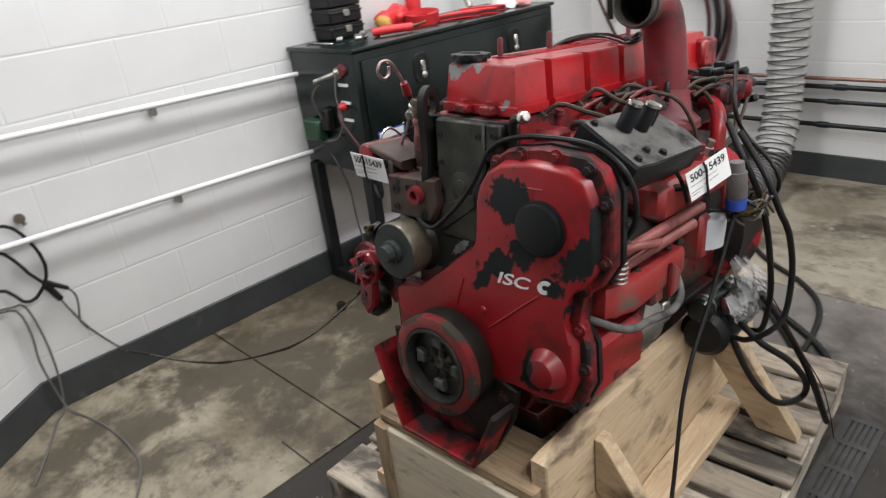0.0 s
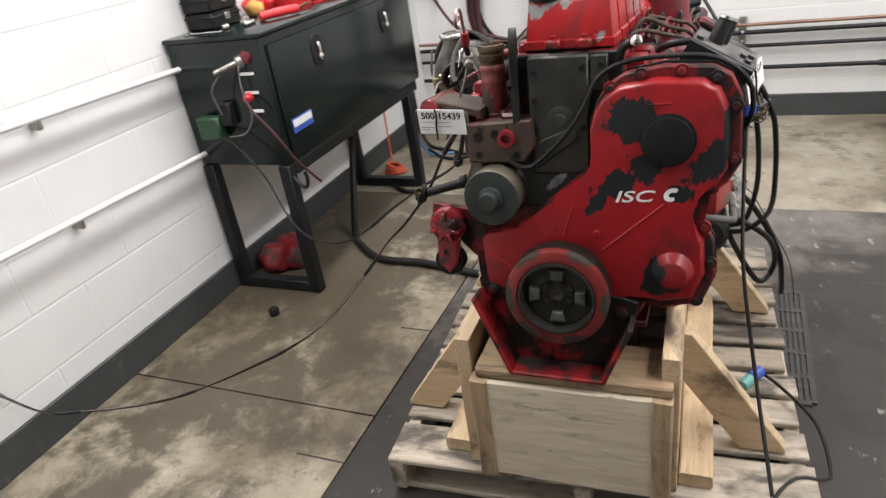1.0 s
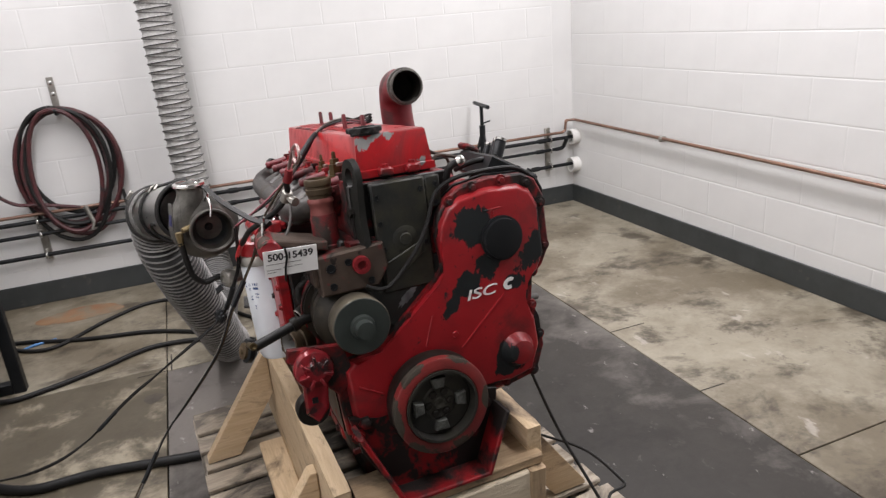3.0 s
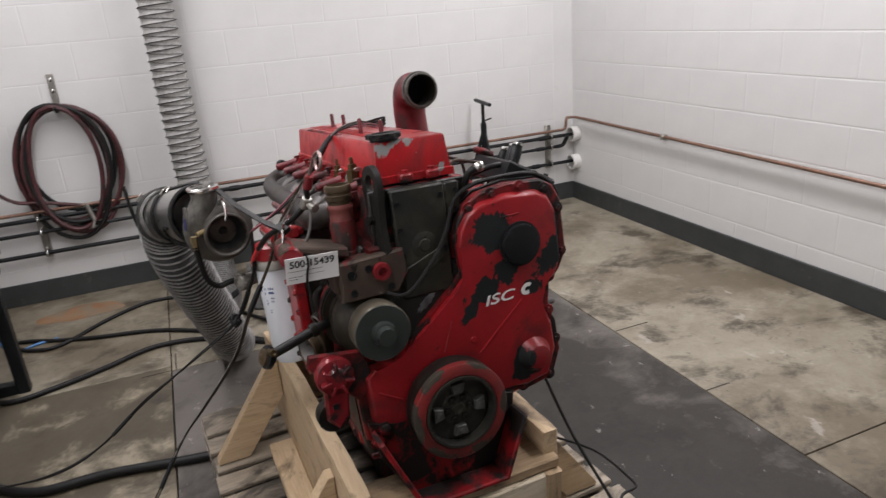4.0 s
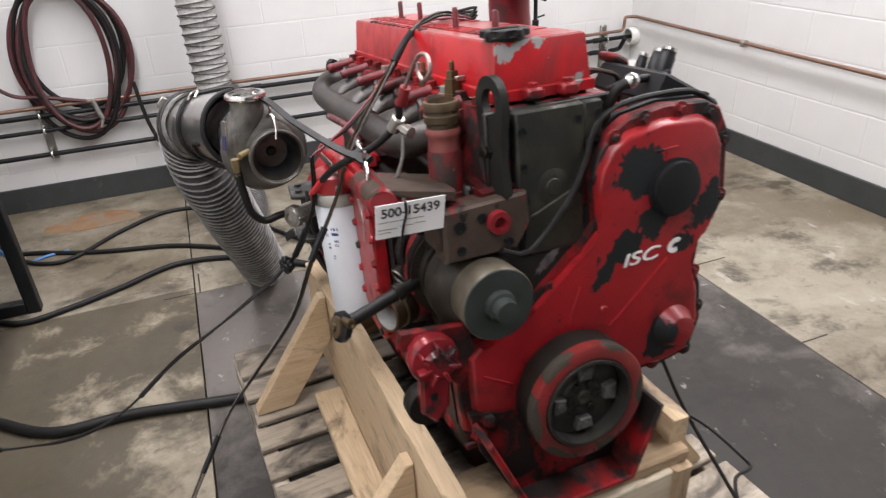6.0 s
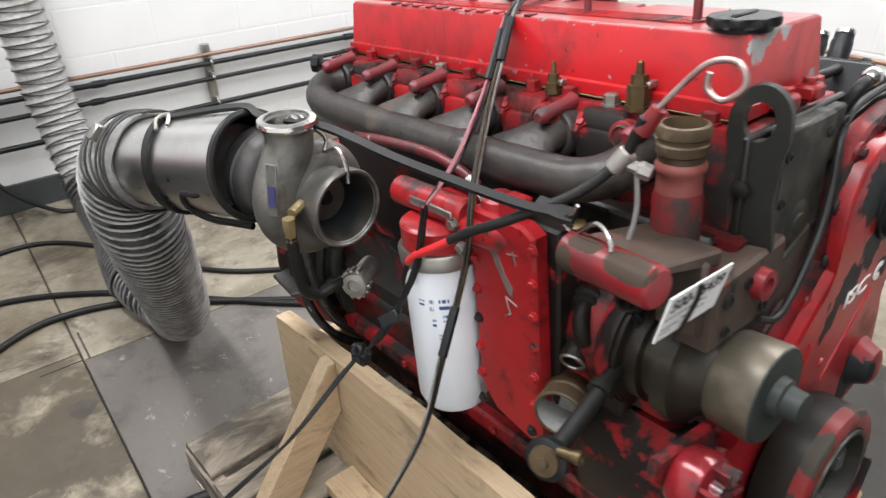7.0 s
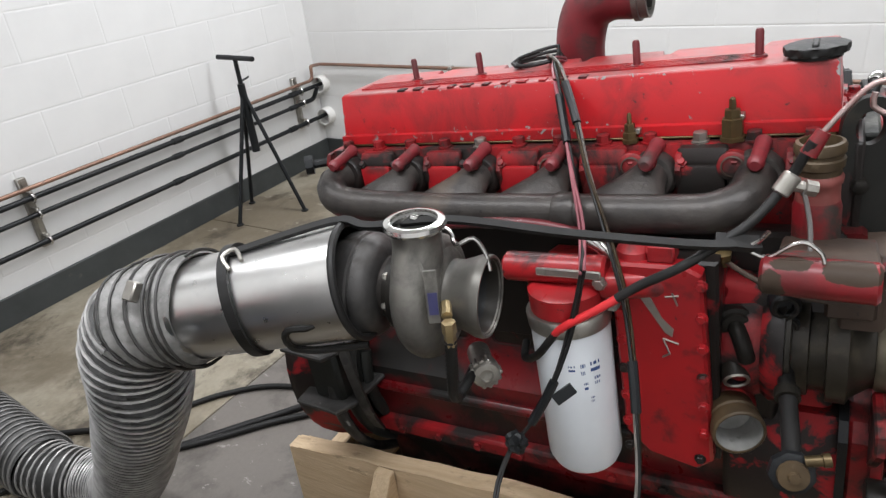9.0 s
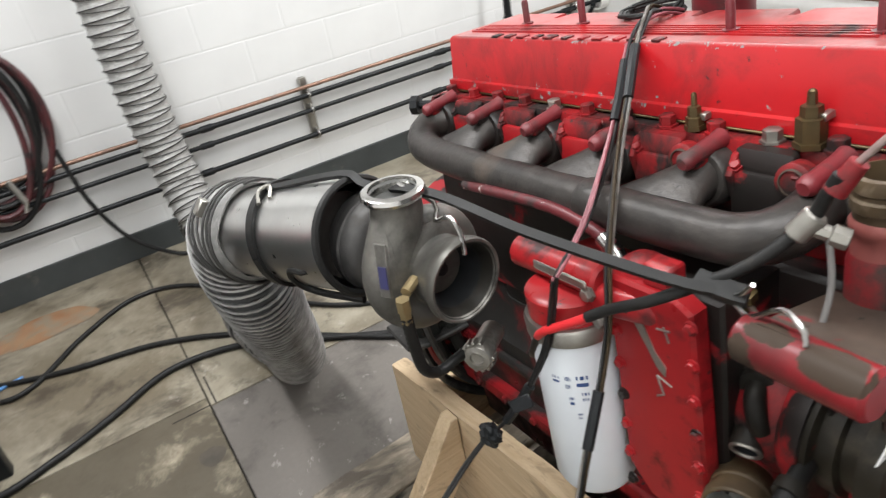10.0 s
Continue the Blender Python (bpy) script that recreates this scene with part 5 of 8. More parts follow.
def neck(y):
    """One cast neck: a round port that widens into a web along the log."""
    bm = B()
    rows_ = []
    for x, dy, z, hy, hz in ((-0.106, 0.0, 0.434, 0.027, 0.026), (-0.118, 0.001, 0.433, 0.027, 0.0255), (-0.132, 0.006, 0.430, 0.031, 0.024), (-0.146, 0.013, 0.425, 0.040, 0.0225), (-0.160, 0.022, 0.418, 0.053, 0.022), (-0.174, 0.030, 0.409, 0.068, 0.021), (-0.184, 0.034, 0.404, 0.078, 0.018)):
        rows_.append([bm.verts.new((x, y + dy + hy * math.cos(2 * math.pi * k / 24), z + hz * math.sin(2 * math.pi * k / 24))) for k in range(24)])
    for p, q in zip(rows_, rows_[1:]):
        for k in range(24):
            bm.faces.new((p[k], p[(k + 1) % 24], q[(k + 1) % 24], q[k]))
    bm.faces.new(rows_[0][::-1])
    bm.faces.new(rows_[-1])
    return bm


for i, y in enumerate(PORTS):
    if 0 < i < 5:
        ep("neck", neck(y), IRON, "", man)
    ep("stud_sleeve", lathe(B(), (-0.088, y - 0.006, 0.471), (-0.985, 0.06, -0.15), [(0, 0.012), (0.012, 0.0102), (0.052, 0.0095), (0.053, 0.0108), (0.060, 0.0102), (0.064, 0.0068)], 14), MAROON, "red capped manifold stud", man)
    ep("gusset", prism(B(), [(-0.092, 0.472), (-0.140, 0.462), (-0.138, 0.452), (-0.100, 0.446)], "y", y - 0.011, y - 0.002, 0.003, 2), RED_BLACK if i < 3 else RED_DIRTY, "", head)
ep("joint_sleeve", lathe(B(), (-0.182, 0.49, 0.404), (0, -1, 0), [(0, 0.028), (0.004, 0.03), (0.03, 0.03), (0.034, 0.027)], 22), IRON, "", man)
for y, r, h in ((0.269, 0.0145, 0.030), (0.405, 0.0105, 0.015)):
    s = ep("sensor", lathe(B(), (-0.083, y, 0.474), (0, 0, 1), [(0, r * 1.15), (0.006, r * 1.15), (0.0062, r), (h, r), (h + 0.001, r * 0.75), (h + 0.012, r * 0.72), (h + 0.013, r * 0.35), (h + 0.026, r * 0.3), (h + 0.028, r * 0.15)], 6), BRASS, "brass sensor in the head")
    ep("terminal", box(B(), -0.083, -0.066, y - 0.014, y - 0.006, 0.474 + h - 0.004, 0.474 + h + 0.004, 0.001), ZINC, "", s)
ep("peeling_tube", tube(B(), [(-0.20, 0.74, 0.380), (-0.214, 0.62, 0.396), (-0.213, 0.52, 0.399), (-0.212, 0.45, 0.387), (-0.214, 0.415, 0.370), (-0.214, 0.405, 0.342)], 0.008, 10, 0.01), surface("peeling_red_paint", (0.11, 0.014, 0.018), (0.07, 0.012, 0.014), 20, 0.4, 0, 0.2, (0.03, 0.02, 0.02), 0.55, 0.65, 14, chips=[((0.5, 0.42, 0.4), 60, 0.63)]), "maroon tube with peeling paint")
ep("tube_elbow", tube(B(), [(-0.2125, 0.437, 0.381), (-0.2145, 0.412, 0.364), (-0.2145, 0.402, 0.337)], 0.0105, 10, 0.008), CHROME, "bright steel elbow")
ep("valve_knob", lathe(B(), (-0.10, 0.955, 0.455), (-0.6, 0.8, 0.05), [(0, 0.008), (0.03, 0.008), (0.031, 0.018), (0.045, 0.018), (0.046, 0.008)], 8), BLACK)

# oil filter and cooler
bm = lathe(B(), (-0.2504, 0.458, 0.026), (-0.02, 0, 1), [(0.006, 0.0), (0.0, 0.035), (0.006, 0.050), (0.02, 0.0555), (0.248, 0.0555), (0.253, 0.053)], 40)
filt = ep("oil_filter", bm, FILTER, "white spin-on oil filter canister")
ep("rim", lathe(B(), (-0.2557, 0.458, 0.276), (-0.02, 0, 1), [(0, 0.0555), (0.002, 0.058), (0.020, 0.059), (0.024, 0.056)], 40), ZINC, "", filt)
for i, (a, z, w, h) in enumerate(((196, 0.222, 0.16, 0.010), (212, 0.215, 0.12, 0.018), (230, 0.218, 0.26, 0.016), (232, 0.196, 0.16, 0.013), (214, 0.190, 0.10, 0.012), (222, 0.168, 0.10, 0.009))):
    bm = B()
    n = 6
    vs = [[bm.verts.new((-0.254 + 0.0559 * math.cos(radians(a) + w * (k / n - 0.5)), 0.458 + 0.0559 * math.sin(radians(a) + w * (k / n - 0.5)), z + d)) for k in range(n + 1)] for d in (0, h * 0.35, h * 0.65, h)]
    for k in range(n):
        if i % 2 == 0 or k % 2 == 0:
            bm.faces.new((vs[0][k], vs[0][k + 1], vs[1][k + 1], vs[1][k]))
        if k % 3 != 1:
            bm.faces.new((vs[2][k], vs[2][k + 1], vs[3][k + 1], vs[3][k]))
    ep("printed_mark", bm, BLUE_INK, "", filt)
bm = lathe(B(), (-0.256, 0.458, 0.300), (0, 0, 1), [(0, 0.052), (0.03, 0.053), (0.036, 0.045)], 32)
cyl(bm, (-0.255, 0.545, 0.352), (-0.25, 0.40, 0.352), 0.021, seg=18, bevel=0.004)
prism(bm, [(-0.25, 0.52), (-0.17, 0.5), (-0.17, 0.30), (-0.245, 0.30), (-0.27, 0.4)], "z", 0.314, 0.352, 0.014, 3)
lathe(bm, (-0.22, 0.37, 0.365), (0, 0, 1), [(0, 0.026), (0.01, 0.024), (0.018, 0.012), (0.02, 0.0)], 18)
box(bm, -0.245, -0.215, 0.315, 0.35, 0.365, 0.39, 0.003)
fh = ep("filter_head", bm, RED, "bright red oil filter head")
for y, z in ((0.42, 0.325), (0.405, 0.345), (0.39, 0.315)):
    ep("head_bolt", hexbolt(B(), (-0.272, y, z), (-1, 0, 0), 0.008, 0.008), ZINC, "", fh)
ep("clip_plate", box(B(), -0.279, -0.276, 0.40, 0.49, 0.353, 0.365, 0.002), ZINC, "", fh)
pl = [(0.272, 0.06), (0.282, 0.355), (0.302, 0.366), (0.392, 0.366), (0.397, 0.335), (0.392, 0.09), (0.36, 0.055), (0.294, 0.04)]
cool = ep("oil_cooler_cover", prism(B(), pl, "x", -0.252, -0.225, 0.004), RED_PLATE, "bright red oil cooler cover plate")
# Side behind the plate: the shade of the gap is in its colour.
ep("cooler_body", prism(B(), [(0.267, 0.04), (0.267, 0.36), (0.40, 0.36), (0.395, 0.04)], "x", -0.2245, -0.13, 0.004), RED_SOOT_SHADE, "", cool)
for i in range(7):
    z = 0.062 + i * 0.0465
    for y in (0.283 + 0.006 * (i == 0), 0.387):
        ep("edge_bolt", hexbolt(lathe(B(), (-0.2515, y, z), (-1, 0, 0), [(0, 0.0085), (0.0015, 0.008)], 14), (-0.2528, y, z), (-1, 0, 0), 0.0062, 0.006), RED_PLATE if i % 3 else RED_BLACK, "", cool)
ep("scrape", prism(B(), [(0.354, 0.335), (0.36, 0.32), (0.329, 0.268), (0.320, 0.262), (0.318, 0.274), (0.332, 0.29), (0.342, 0.312)], "x", -0.2535, -0.2518), ZINC, "bare metal scrape", cool)
for a, b in (((0.332, 0.258), (0.312, 0.252)), ((0.332, 0.258), (0.324, 0.235)), ((0.327, 0.322), (0.310, 0.325)), ((0.312, 0.31), (0.318, 0.328)), ((0.324, 0.235), (0.334, 0.228))):
    ep("chalk_stroke", tube(B(), [(-0.2525, *a), (-0.2525, *b)], 0.0014, 5, 1), ZINC, "", cool)

# coolant fittings on the flank
CI, CD = V(-0.255, 0.238, 0.124), V(-0.92, -0.38, 0.04).normalized()
inlet = ep("coolant_inlet", lathe(B(), CI - CD * 0.075, CD, [(0, 0.033), (0.042, 0.033), (0.044, 0.0345), (0.050, 0.0345), (0.052, 0.0325), (0.060, 0.0325), (0.062, 0.0345), (0.075, 0.0345), (0.077, 0.0325), (0.077, 0.0305), (0.03, 0.0275), (0.03, 0.0)], 30), DULL_TAN, "corroded coolant inlet, pale inside")
ep("pale_bore", lathe(B(), CI - CD * 0.044, CD, [(0.0, 0.0), (0.001, 0.0270), (0.044, 0.0300)], 30, caps=False), PALE_ALLOY, "", inlet)
ep("inlet_neck", lathe(B(), CI - CD * 0.13, CD, [(0, 0.045), (0.05, 0.042), (0.075, 0.038), (0.08, 0.0335)], 24), RED_DIRTY, "", inlet)
NU, ND = V(-0.176, 0.256, 0.252), V(-1, -0.3, -0.05).normalized()
nut_ = ep("hose_union", lathe(B(), NU, ND, [(-0.03, 0.016), (0, 0.016), (0.001, 0.024), (0.013, 0.025), (0.015, 0.020), (0.021, 0.019), (0.022, 0.012)], 20), GREASE, "greasy hose union with a bent pipe")
ep("bent_pipe", tube(B(), [NU + ND * 0.02, NU + ND * 0.034 + V(0, -0.002, -0.004), NU + ND * 0.04 + V(0, -0.006, -0.018), NU + ND * 0.038 + V(0, -0.010, -0.036)], 0.0115, 12, 0.006), GREASE, "", nut_)
ST, SD = V(-0.222, 0.246, 0.184), V(-0.86, -0.30, -0.42).normalized()
stub = ep("pipe_stub", lathe(B(), ST - SD * 0.06, SD, [(0, 0.013), (0.030, 0.013), (0.031, 0.017), (0.058, 0.018), (0.060, 0.0165), (0.060, 0.014), (0.03, 0.012), (0.03, 0.0)], 20), GREASE, "grey pipe stub with a dark bore")
ep("stub_bore", lathe(B(), ST - SD * 0.02, SD, [(0, 0.0), (0.0005, 0.0122), (0.019, 0.0135)], 18, caps=False), BLACK, "", stub)
ep("stub_lip", ring(B(), ST, SD, 0.0152, 0.0024, 20, 6), ZINC, "", stub)
side_ = ep("side_housing", prism(B(), [(0.20, 0.08), (0.19, 0.20), (0.205, 0.30), (0.275, 0.31), (0.285, 0.2), (0.275, 0.08)], "x", -0.172, -0.12, 0.014, 3), RED_BLACK, "red cast side housing streaked with soot")
ep("dome", lathe(B(), (-0.165, 0.222, 0.215), (-1, -0.15, 0), [(0, 0.05), (0.012, 0.047), (0.022, 0.036), (0.027, 0.018), (0.028, 0.0)], 28), RED, "", side_)
for z in (0.283, 0.253):
    so = ep("socket_plug", lathe(B(), (-0.165, 0.198, z), (-1, -0.25, 0), [(0, 0.019), (0.022, 0.019), (0.024, 0.017), (0.024, 0.010), (0.014, 0.0095), (0.013, 0.0)], 22), BLACK, "black socket plug")
    ep("socket_lip", ring(B(), V(-0.1885, 0.192, z), (-1, -0.25, 0), 0.0135, 0.003, 22, 6), GREASE, "", so)
ep("dark_pipe", tube(B(), [(-0.16, 0.20, 0.205), (-0.19, 0.192, 0.200), (-0.24, 0.184, 0.188), (-0.30, 0.176, 0.172), (-0.338, 0.172, 0.162)], 0.0108, 14, 0.008), RUBBER)
ep("pipe_collar", lathe(B(), (-0.235, 0.185, 0.190), (-0.95, -0.12, -0.25), [(0, 0.0155), (0.014, 0.0155)], 16), GREASE)
TP, TD = V(-0.350, 0.171, 0.160), V(-0.86, -0.25, 0.30).normalized()
tap = ep("drain_tap", lathe(B(), TP - TD * 0.016, TD, [(0, 0.016), (0.006, 0.020), (0.008, 0.026), (0.018, 0.026), (0.020, 0.022)], 9), BLACK, "drain tap with a brass outlet")
ep("tap_face", lathe(B(), TP + TD * 0.0045, TD, [(0, 0.018), (0.005, 0.017), (0.006, 0.007), (0.010, 0.006), (0.011, 0.0)], 22), DULL_TAN, "", tap)
ep("brass_outlet", lathe(B(), TP + V(0.006, -0.012, 0.016), (0.25, -0.95, 0.12), [(0, 0.0065), (0.018, 0.0065), (0.019, 0.008), (0.027, 0.008), (0.0275, 0.005), (0.022, 0.0)], 14), BRASS, "", tap)
ep("thin_pipe", tube(B(), [(-0.19, 0.262, 0.345), (-0.2, 0.236, 0.333), (-0.205, 0.20, 0.318), (-0.20, 0.15, 0.305), (-0.19, 0.11, 0.30)], 0.0035, 8, 0.015), RUSTY, "thin rusty pipe")
ep("union", lathe(B(), (-0.185, 0.268, 0.338), (-0.3, -0.1, 1), [(0, 0.007), (0.012, 0.007), (0.013, 0.011), (0.024, 0.011), (0.025, 0.007)], 6), BRASS)

# flywheel housing at the back
bm = lathe(B(), (0, 0.95, 0.03), (0, 1, 0), [(0, 0.20), (0.02, 0.235), (0.10, 0.245), (0.11, 0.25), (0.125, 0.25), (0.126, 0.21), (0.06, 0.20), (0.05, 0)], 40)
ep("flywheel_housing", bm, RED_BLACK, "grimy red flywheel housing")
rear = ep("rear_mount", box(B(), -0.262, -0.16, 0.925, 1.0, 0.03, 0.145, 0.008), SOOT, "black rear mount between two scuffed steel plates")
for z in (0.142, 0.022):
    ep("mount_plate", prism(B(), [(-0.295, 0.925), (-0.285, 1.03), (-0.18, 1.04), (-0.16, 0.90), (-0.26, 0.905)], "z", z, z + 0.011, 0.003), SCUFFED, "scuffed steel mount plate", rear)
for x, y in ((-0.27, 0.945), (-0.262, 1.0)):
    ep("mount_bolt", hexbolt(B(), (x, y, 0.153), (0, 0, 1), 0.009, 0.008), SCUFFED, "", rear)
ep("mount_strap", ribbon_(curve_points([(-0.255, 0.905, 0.165), (-0.262, 0.892, 0.12), (-0.258, 0.888, 0.06), (-0.240, 0.892, -0.01), (-0.215, 0.90, -0.06)], 0.012), 0.022, 0.006), SCUFFED, "scuffed curved steel strap", rear)
for k, (r, a0, a1, w) in enumerate(((0.255, 150, 262, 0.016), (0.225, 155, 255, 0.022), (0.19, 160, 250, 0.014))):
    arc = [V(r * math.cos(radians(a)), 0.955 - 0.018 * k, 0.03 + r * math.sin(radians(a))) for a in range(a0, a1, 6)]
    ep("housing_rib", sweep(B(), arc, w, 10, flat=0.6), SCUFFED if k == 0 else SOOT, "", rear)

# intake elbow
elbow = ep("intake_elbow", sweep(B(), curve_points([(0.182, 0.56, 0.43), (0.178, 0.558, 0.52), (0.172, 0.552, 0.585), (0.168, 0.533, 0.632), (0.162, 0.495, 0.653), (0.165, 0.455, 0.652), (0.166, 0.437, 0.651)], 0.01), 0.043, 28, caps=False), MAROON, "red cast intake elbow")
ep("rim", lathe(B(), (0.1655, 0.45, 0.6515), (0.02, -1, -0.02), [(0, 0.043), (0.001, 0.047), (0.010, 0.047), (0.011, 0.043), (0.024, 0.043), (0.025, 0.039), (0, 0.0385)], 32, close=True), ALUMINIUM, "", elbow)
ep("bore", lathe(B(), (0.164, 0.47, 0.651), (0.02, -1, -0.02), [(-0.03, 0.0), (-0.029, 0.0385), (0.04, 0.0388)], 28, caps=False), GREASE, "", elbow)
ep("foot", lathe(B(), (0.182, 0.56, 0.40), (0, 0, 1), [(0, 0.075), (0.014, 0.073), (0.03, 0.055), (0.08, 0.0445)], 24), MAROON, "", elbow)
for x in (0.165, 0.205):
    ep("slot", box(B(), x - 0.006, x + 0.006, 0.508, 0.520, 0.45, 0.50, 0.005), BLACK, "", elbow)

# intake manifold and fuel side
bm = B()
box(bm, 0.11, 0.20, 0.16, 0.95, 0.37, 0.435, 0.012)
for i in range(6):
    y = 0.2 + 0.137 * i
    box(bm, 0.105, 0.165, y - 0.03, y + 0.03, 0.33, 0.452, 0.008)
ep("intake_manifold", bm, RED_DIRTY)
rnd = random.Random(11)
for i in range(6):
    y = 0.20 + 0.125 * i
    pts = [(0.11, y, 0.465), (0.14, y + 0.02, 0.492 + rnd.uniform(-0.01, 0.012)), (0.19, y + rnd.uniform(0, 0.05), 0.482), (0.235, y + 0.06, 0.46), (0.26, min(0.75, y + 0.1), 0.40 - 0.01 * i), (0.265, 0.45 + 0.03 * i, 0.33)]
    ep("fuel_line", tube(B(), pts, 0.0042, 7, 0.015), RUSTY, "thin rusty fuel line")
    ep("line_nut", lathe(B(), (0.112, y, 0.463), (0.5, 0.3, 0.8), [(0, 0.009), (0.016, 0.009), (0.018, 0.006)], 6), RUSTY)
    ep("injector_stud", hexbolt(lathe(B(), (0.118, y + 0.045, 0.44), (0.2, 0, 1), [(0, 0.008), (0.03, 0.008)], 10), (0.124, y + 0.045, 0.47), (0.2, 0, 1), 0.009, 0.01), MAROON)
pump = ep("fuel_pump", cyl(B(), (0.245, 0.12, 0.235), (0.245, 0.62, 0.235), 0.055, seg=24, bevel=0.006), GREASE, "greasy fuel pump with red brackets")
box_ = B()
box(box_, 0.20, 0.315, 0.30, 0.60, 0.27, 0.345, 0.012)
box(box_, 0.21, 0.30, 0.33, 0.42, 0.345, 0.375, 0.01)
ep("pump_head", box_, RED_DUSTY, "", pump)
for i in range(6):
    y = 0.335 + 0.045 * i
    ep("pump_valve", lathe(B(), (0.275, y, 0.345), (0.35, 0, 1), [(0, 0.013), (0.02, 0.013), (0.021, 0.009), (0.036, 0.009), (0.037, 0.005)], 8), ZINC if i % 2 else MAROON, "", pump)
for z, y1 in ((0.262, 0.42), (0.235, 0.39)):
    ep("cross_tube", cyl(B(), (0.29, 0.14, z - 0.02), (0.335, y1, z + 0.02), 0.011, seg=10), PINK_WORN, "faded red cross tube", pump)
for y, z in ((0.16, 0.20), (0.30, 0.17), (0.5, 0.2), (0.62, 0.25)):
    ep("bracket", box(B(), 0.19, 0.31, y, y + 0.045, z - 0.07, z + 0.03, 0.008), RED_DUSTY, "", pump)
for k in range(5):
    ep("spring_coil", ring(B(), (0.315, 0.15, 0.25 - 0.009 * k), (0, 0, 1), 0.013, 0.0026, 16, 6), ZINC, "", pump)
bm = prism(B(), [(0.16, 0.10), (0.16, 0.62), (0.215, 0.62), (0.235, 0.4), (0.29, 0.30), (0.29, 0.10)], "z", -0.03, 0.085, 0.012)
ep("accessory_housing", bm, RED, "red accessory drive housing")
comp = ep("air_compressor", cyl(B(), (0.20, 0.14, -0.01), (0.20, 0.34, -0.01), 0.075, seg=28, bevel=0.01), RED, "red compressor body with silver end")
ep("silver_end", lathe(B(), (0.215, 0.335, 0.02), (0.25, 1, 0), [(0, 0.070), (0.035, 0.070), (0.037, 0.062), (0.075, 0.058), (0.088, 0.05), (0.09, 0.036), (0.10, 0.034), (0.102, 0.0)], 26), ZINC, "", comp)
ep("dark_boss", lathe(B(), (0.235, 0.47, 0.062), (1, -0.35, 0.1), [(0, 0.032), (0.035, 0.032), (0.04, 0.026), (0.041, 0.018), (0.03, 0.014), (0.03, 0.0)], 22), GREASE, "dark round boss", comp)
ep("slotted_tab", box(B(), 0.262, 0.274, 0.425, 0.465, 0.0, 0.05, 0.003), ZINC, "", comp)
# pump brackets, unions and bolts between the cover and the filter
rnd = random.Random(31)
for i in range(16):
    x, y, z = 0.30 + rnd.uniform(-0.02, 0.022), 0.16 + 0.027 * i, 0.16 + 0.17 * rnd.random()
    d = V(rnd.uniform(0.2, 1), rnd.uniform(-0.8, 0.2), rnd.uniform(-0.3, 0.8))
    ep("union", hexbolt(lathe(B(), (x - 0.03, y, z), d, [(0, 0.012), (0.03, 0.012), (0.031, 0.008), (0.045, 0.008)], 10), V(x - 0.03, y, z) + d.normalized() * 0.03, d, 0.011, 0.012), rnd.choice((RUSTY, RED_DUSTY, ZINC, GREASE, PINK_WORN)), "", pump)
for pts in ([(0.29, 0.16, 0.25), (0.325, 0.18, 0.27), (0.335, 0.24, 0.26), (0.31, 0.30, 0.24)], [(0.30, 0.34, 0.33), (0.335, 0.37, 0.33), (0.34, 0.43, 0.30), (0.32, 0.48, 0.26)]):
    ep("bent_pipe", tube(B(), pts, 0.0075, 9, 0.015), PINK_WORN if pts[0][2] < 0.3 else GREASE, "", pump)
ep("grey_hose", tube(B(), [(0.27, 0.125, 0.138), (0.30, 0.128, 0.136), (0.325, 0.14, 0.13), (0.335, 0.178, 0.118), (0.335, 0.246, 0.108), (0.335, 0.331, 0.094), (0.325, 0.385, 0.108), (0.30, 0.405, 0.14)], 0.0078, 10, 0.012), DUSTY, "grey looping hose", comp)
cast = ep("red_casting", prism(B(), [(0.205, 0.135), (0.205, 0.40), (0.315, 0.41), (0.325, 0.20), (0.30, 0.135)], "z", 0.135, 0.20, 0.012, 2), RED_DUSTY, "dusty red cast housing")
for x, y in ((0.31, 0.24), (0.306, 0.37), (0.25, 0.16)):
    ep("casting_bolt", hexbolt(B(), (x - 0.01, y, 0.2), (0, 0, 1), 0.008, 0.008), RUSTY, "", cast)
ep("casting_lug", prism(B(), [(0.33, 0.12), (0.33, 0.19), (0.36, 0.17), (0.36, 0.13)], "x", 0.318, 0.333, 0.004), RED_DUSTY, "", cast)
TOPBOX = pose(0.290, 0.24, 0.430, 0, 30, -3)
ecm = part("throttle_box", prism(B(), [(-0.063, -0.108), (0.062, -0.108), (0.066, -0.06), (0.066, 0.10), (0.02, 0.108), (-0.063, 0.085)], "z", -0.025, 0.025, 0.003), BLACK, engine, "matt black pump cover box with two tall solenoids", TOPBOX)
part("top_plate", prism(B(), [(-0.060, -0.104), (0.059, -0.104), (0.063, -0.058), (0.063, 0.097), (0.019, 0.104), (-0.060, 0.082)], "z", 0.0252, 0.027, 0.001), DUSTY, ecm, "dust covered top plate")
for x, y, r, h in ((-0.022, -0.040, 0.0145, 0.034), (-0.012, -0.002, 0.0135, 0.032), (-0.018, 0.032, 0.010, 0.020)):
    lean = V(-0.12, 0.05, 1).normalized()
    part("solenoid", lathe(B(), (x, y, 0.0272), lean, [(0, r), (h, r), (h + 0.002, r * 0.92), (h + 0.010, r * 0.9), (h + 0.011, 0.0)], 20), BLACK, ecm)
    part("solenoid_tip", lathe(B(), V(x, y, 0.0272) + lean * (h + 0.0115), lean, [(0, r * 0.94), (0.005, r * 0.9), (0.0065, r * 0.6), (0.007, 0.0)], 16), CHROME, ecm)
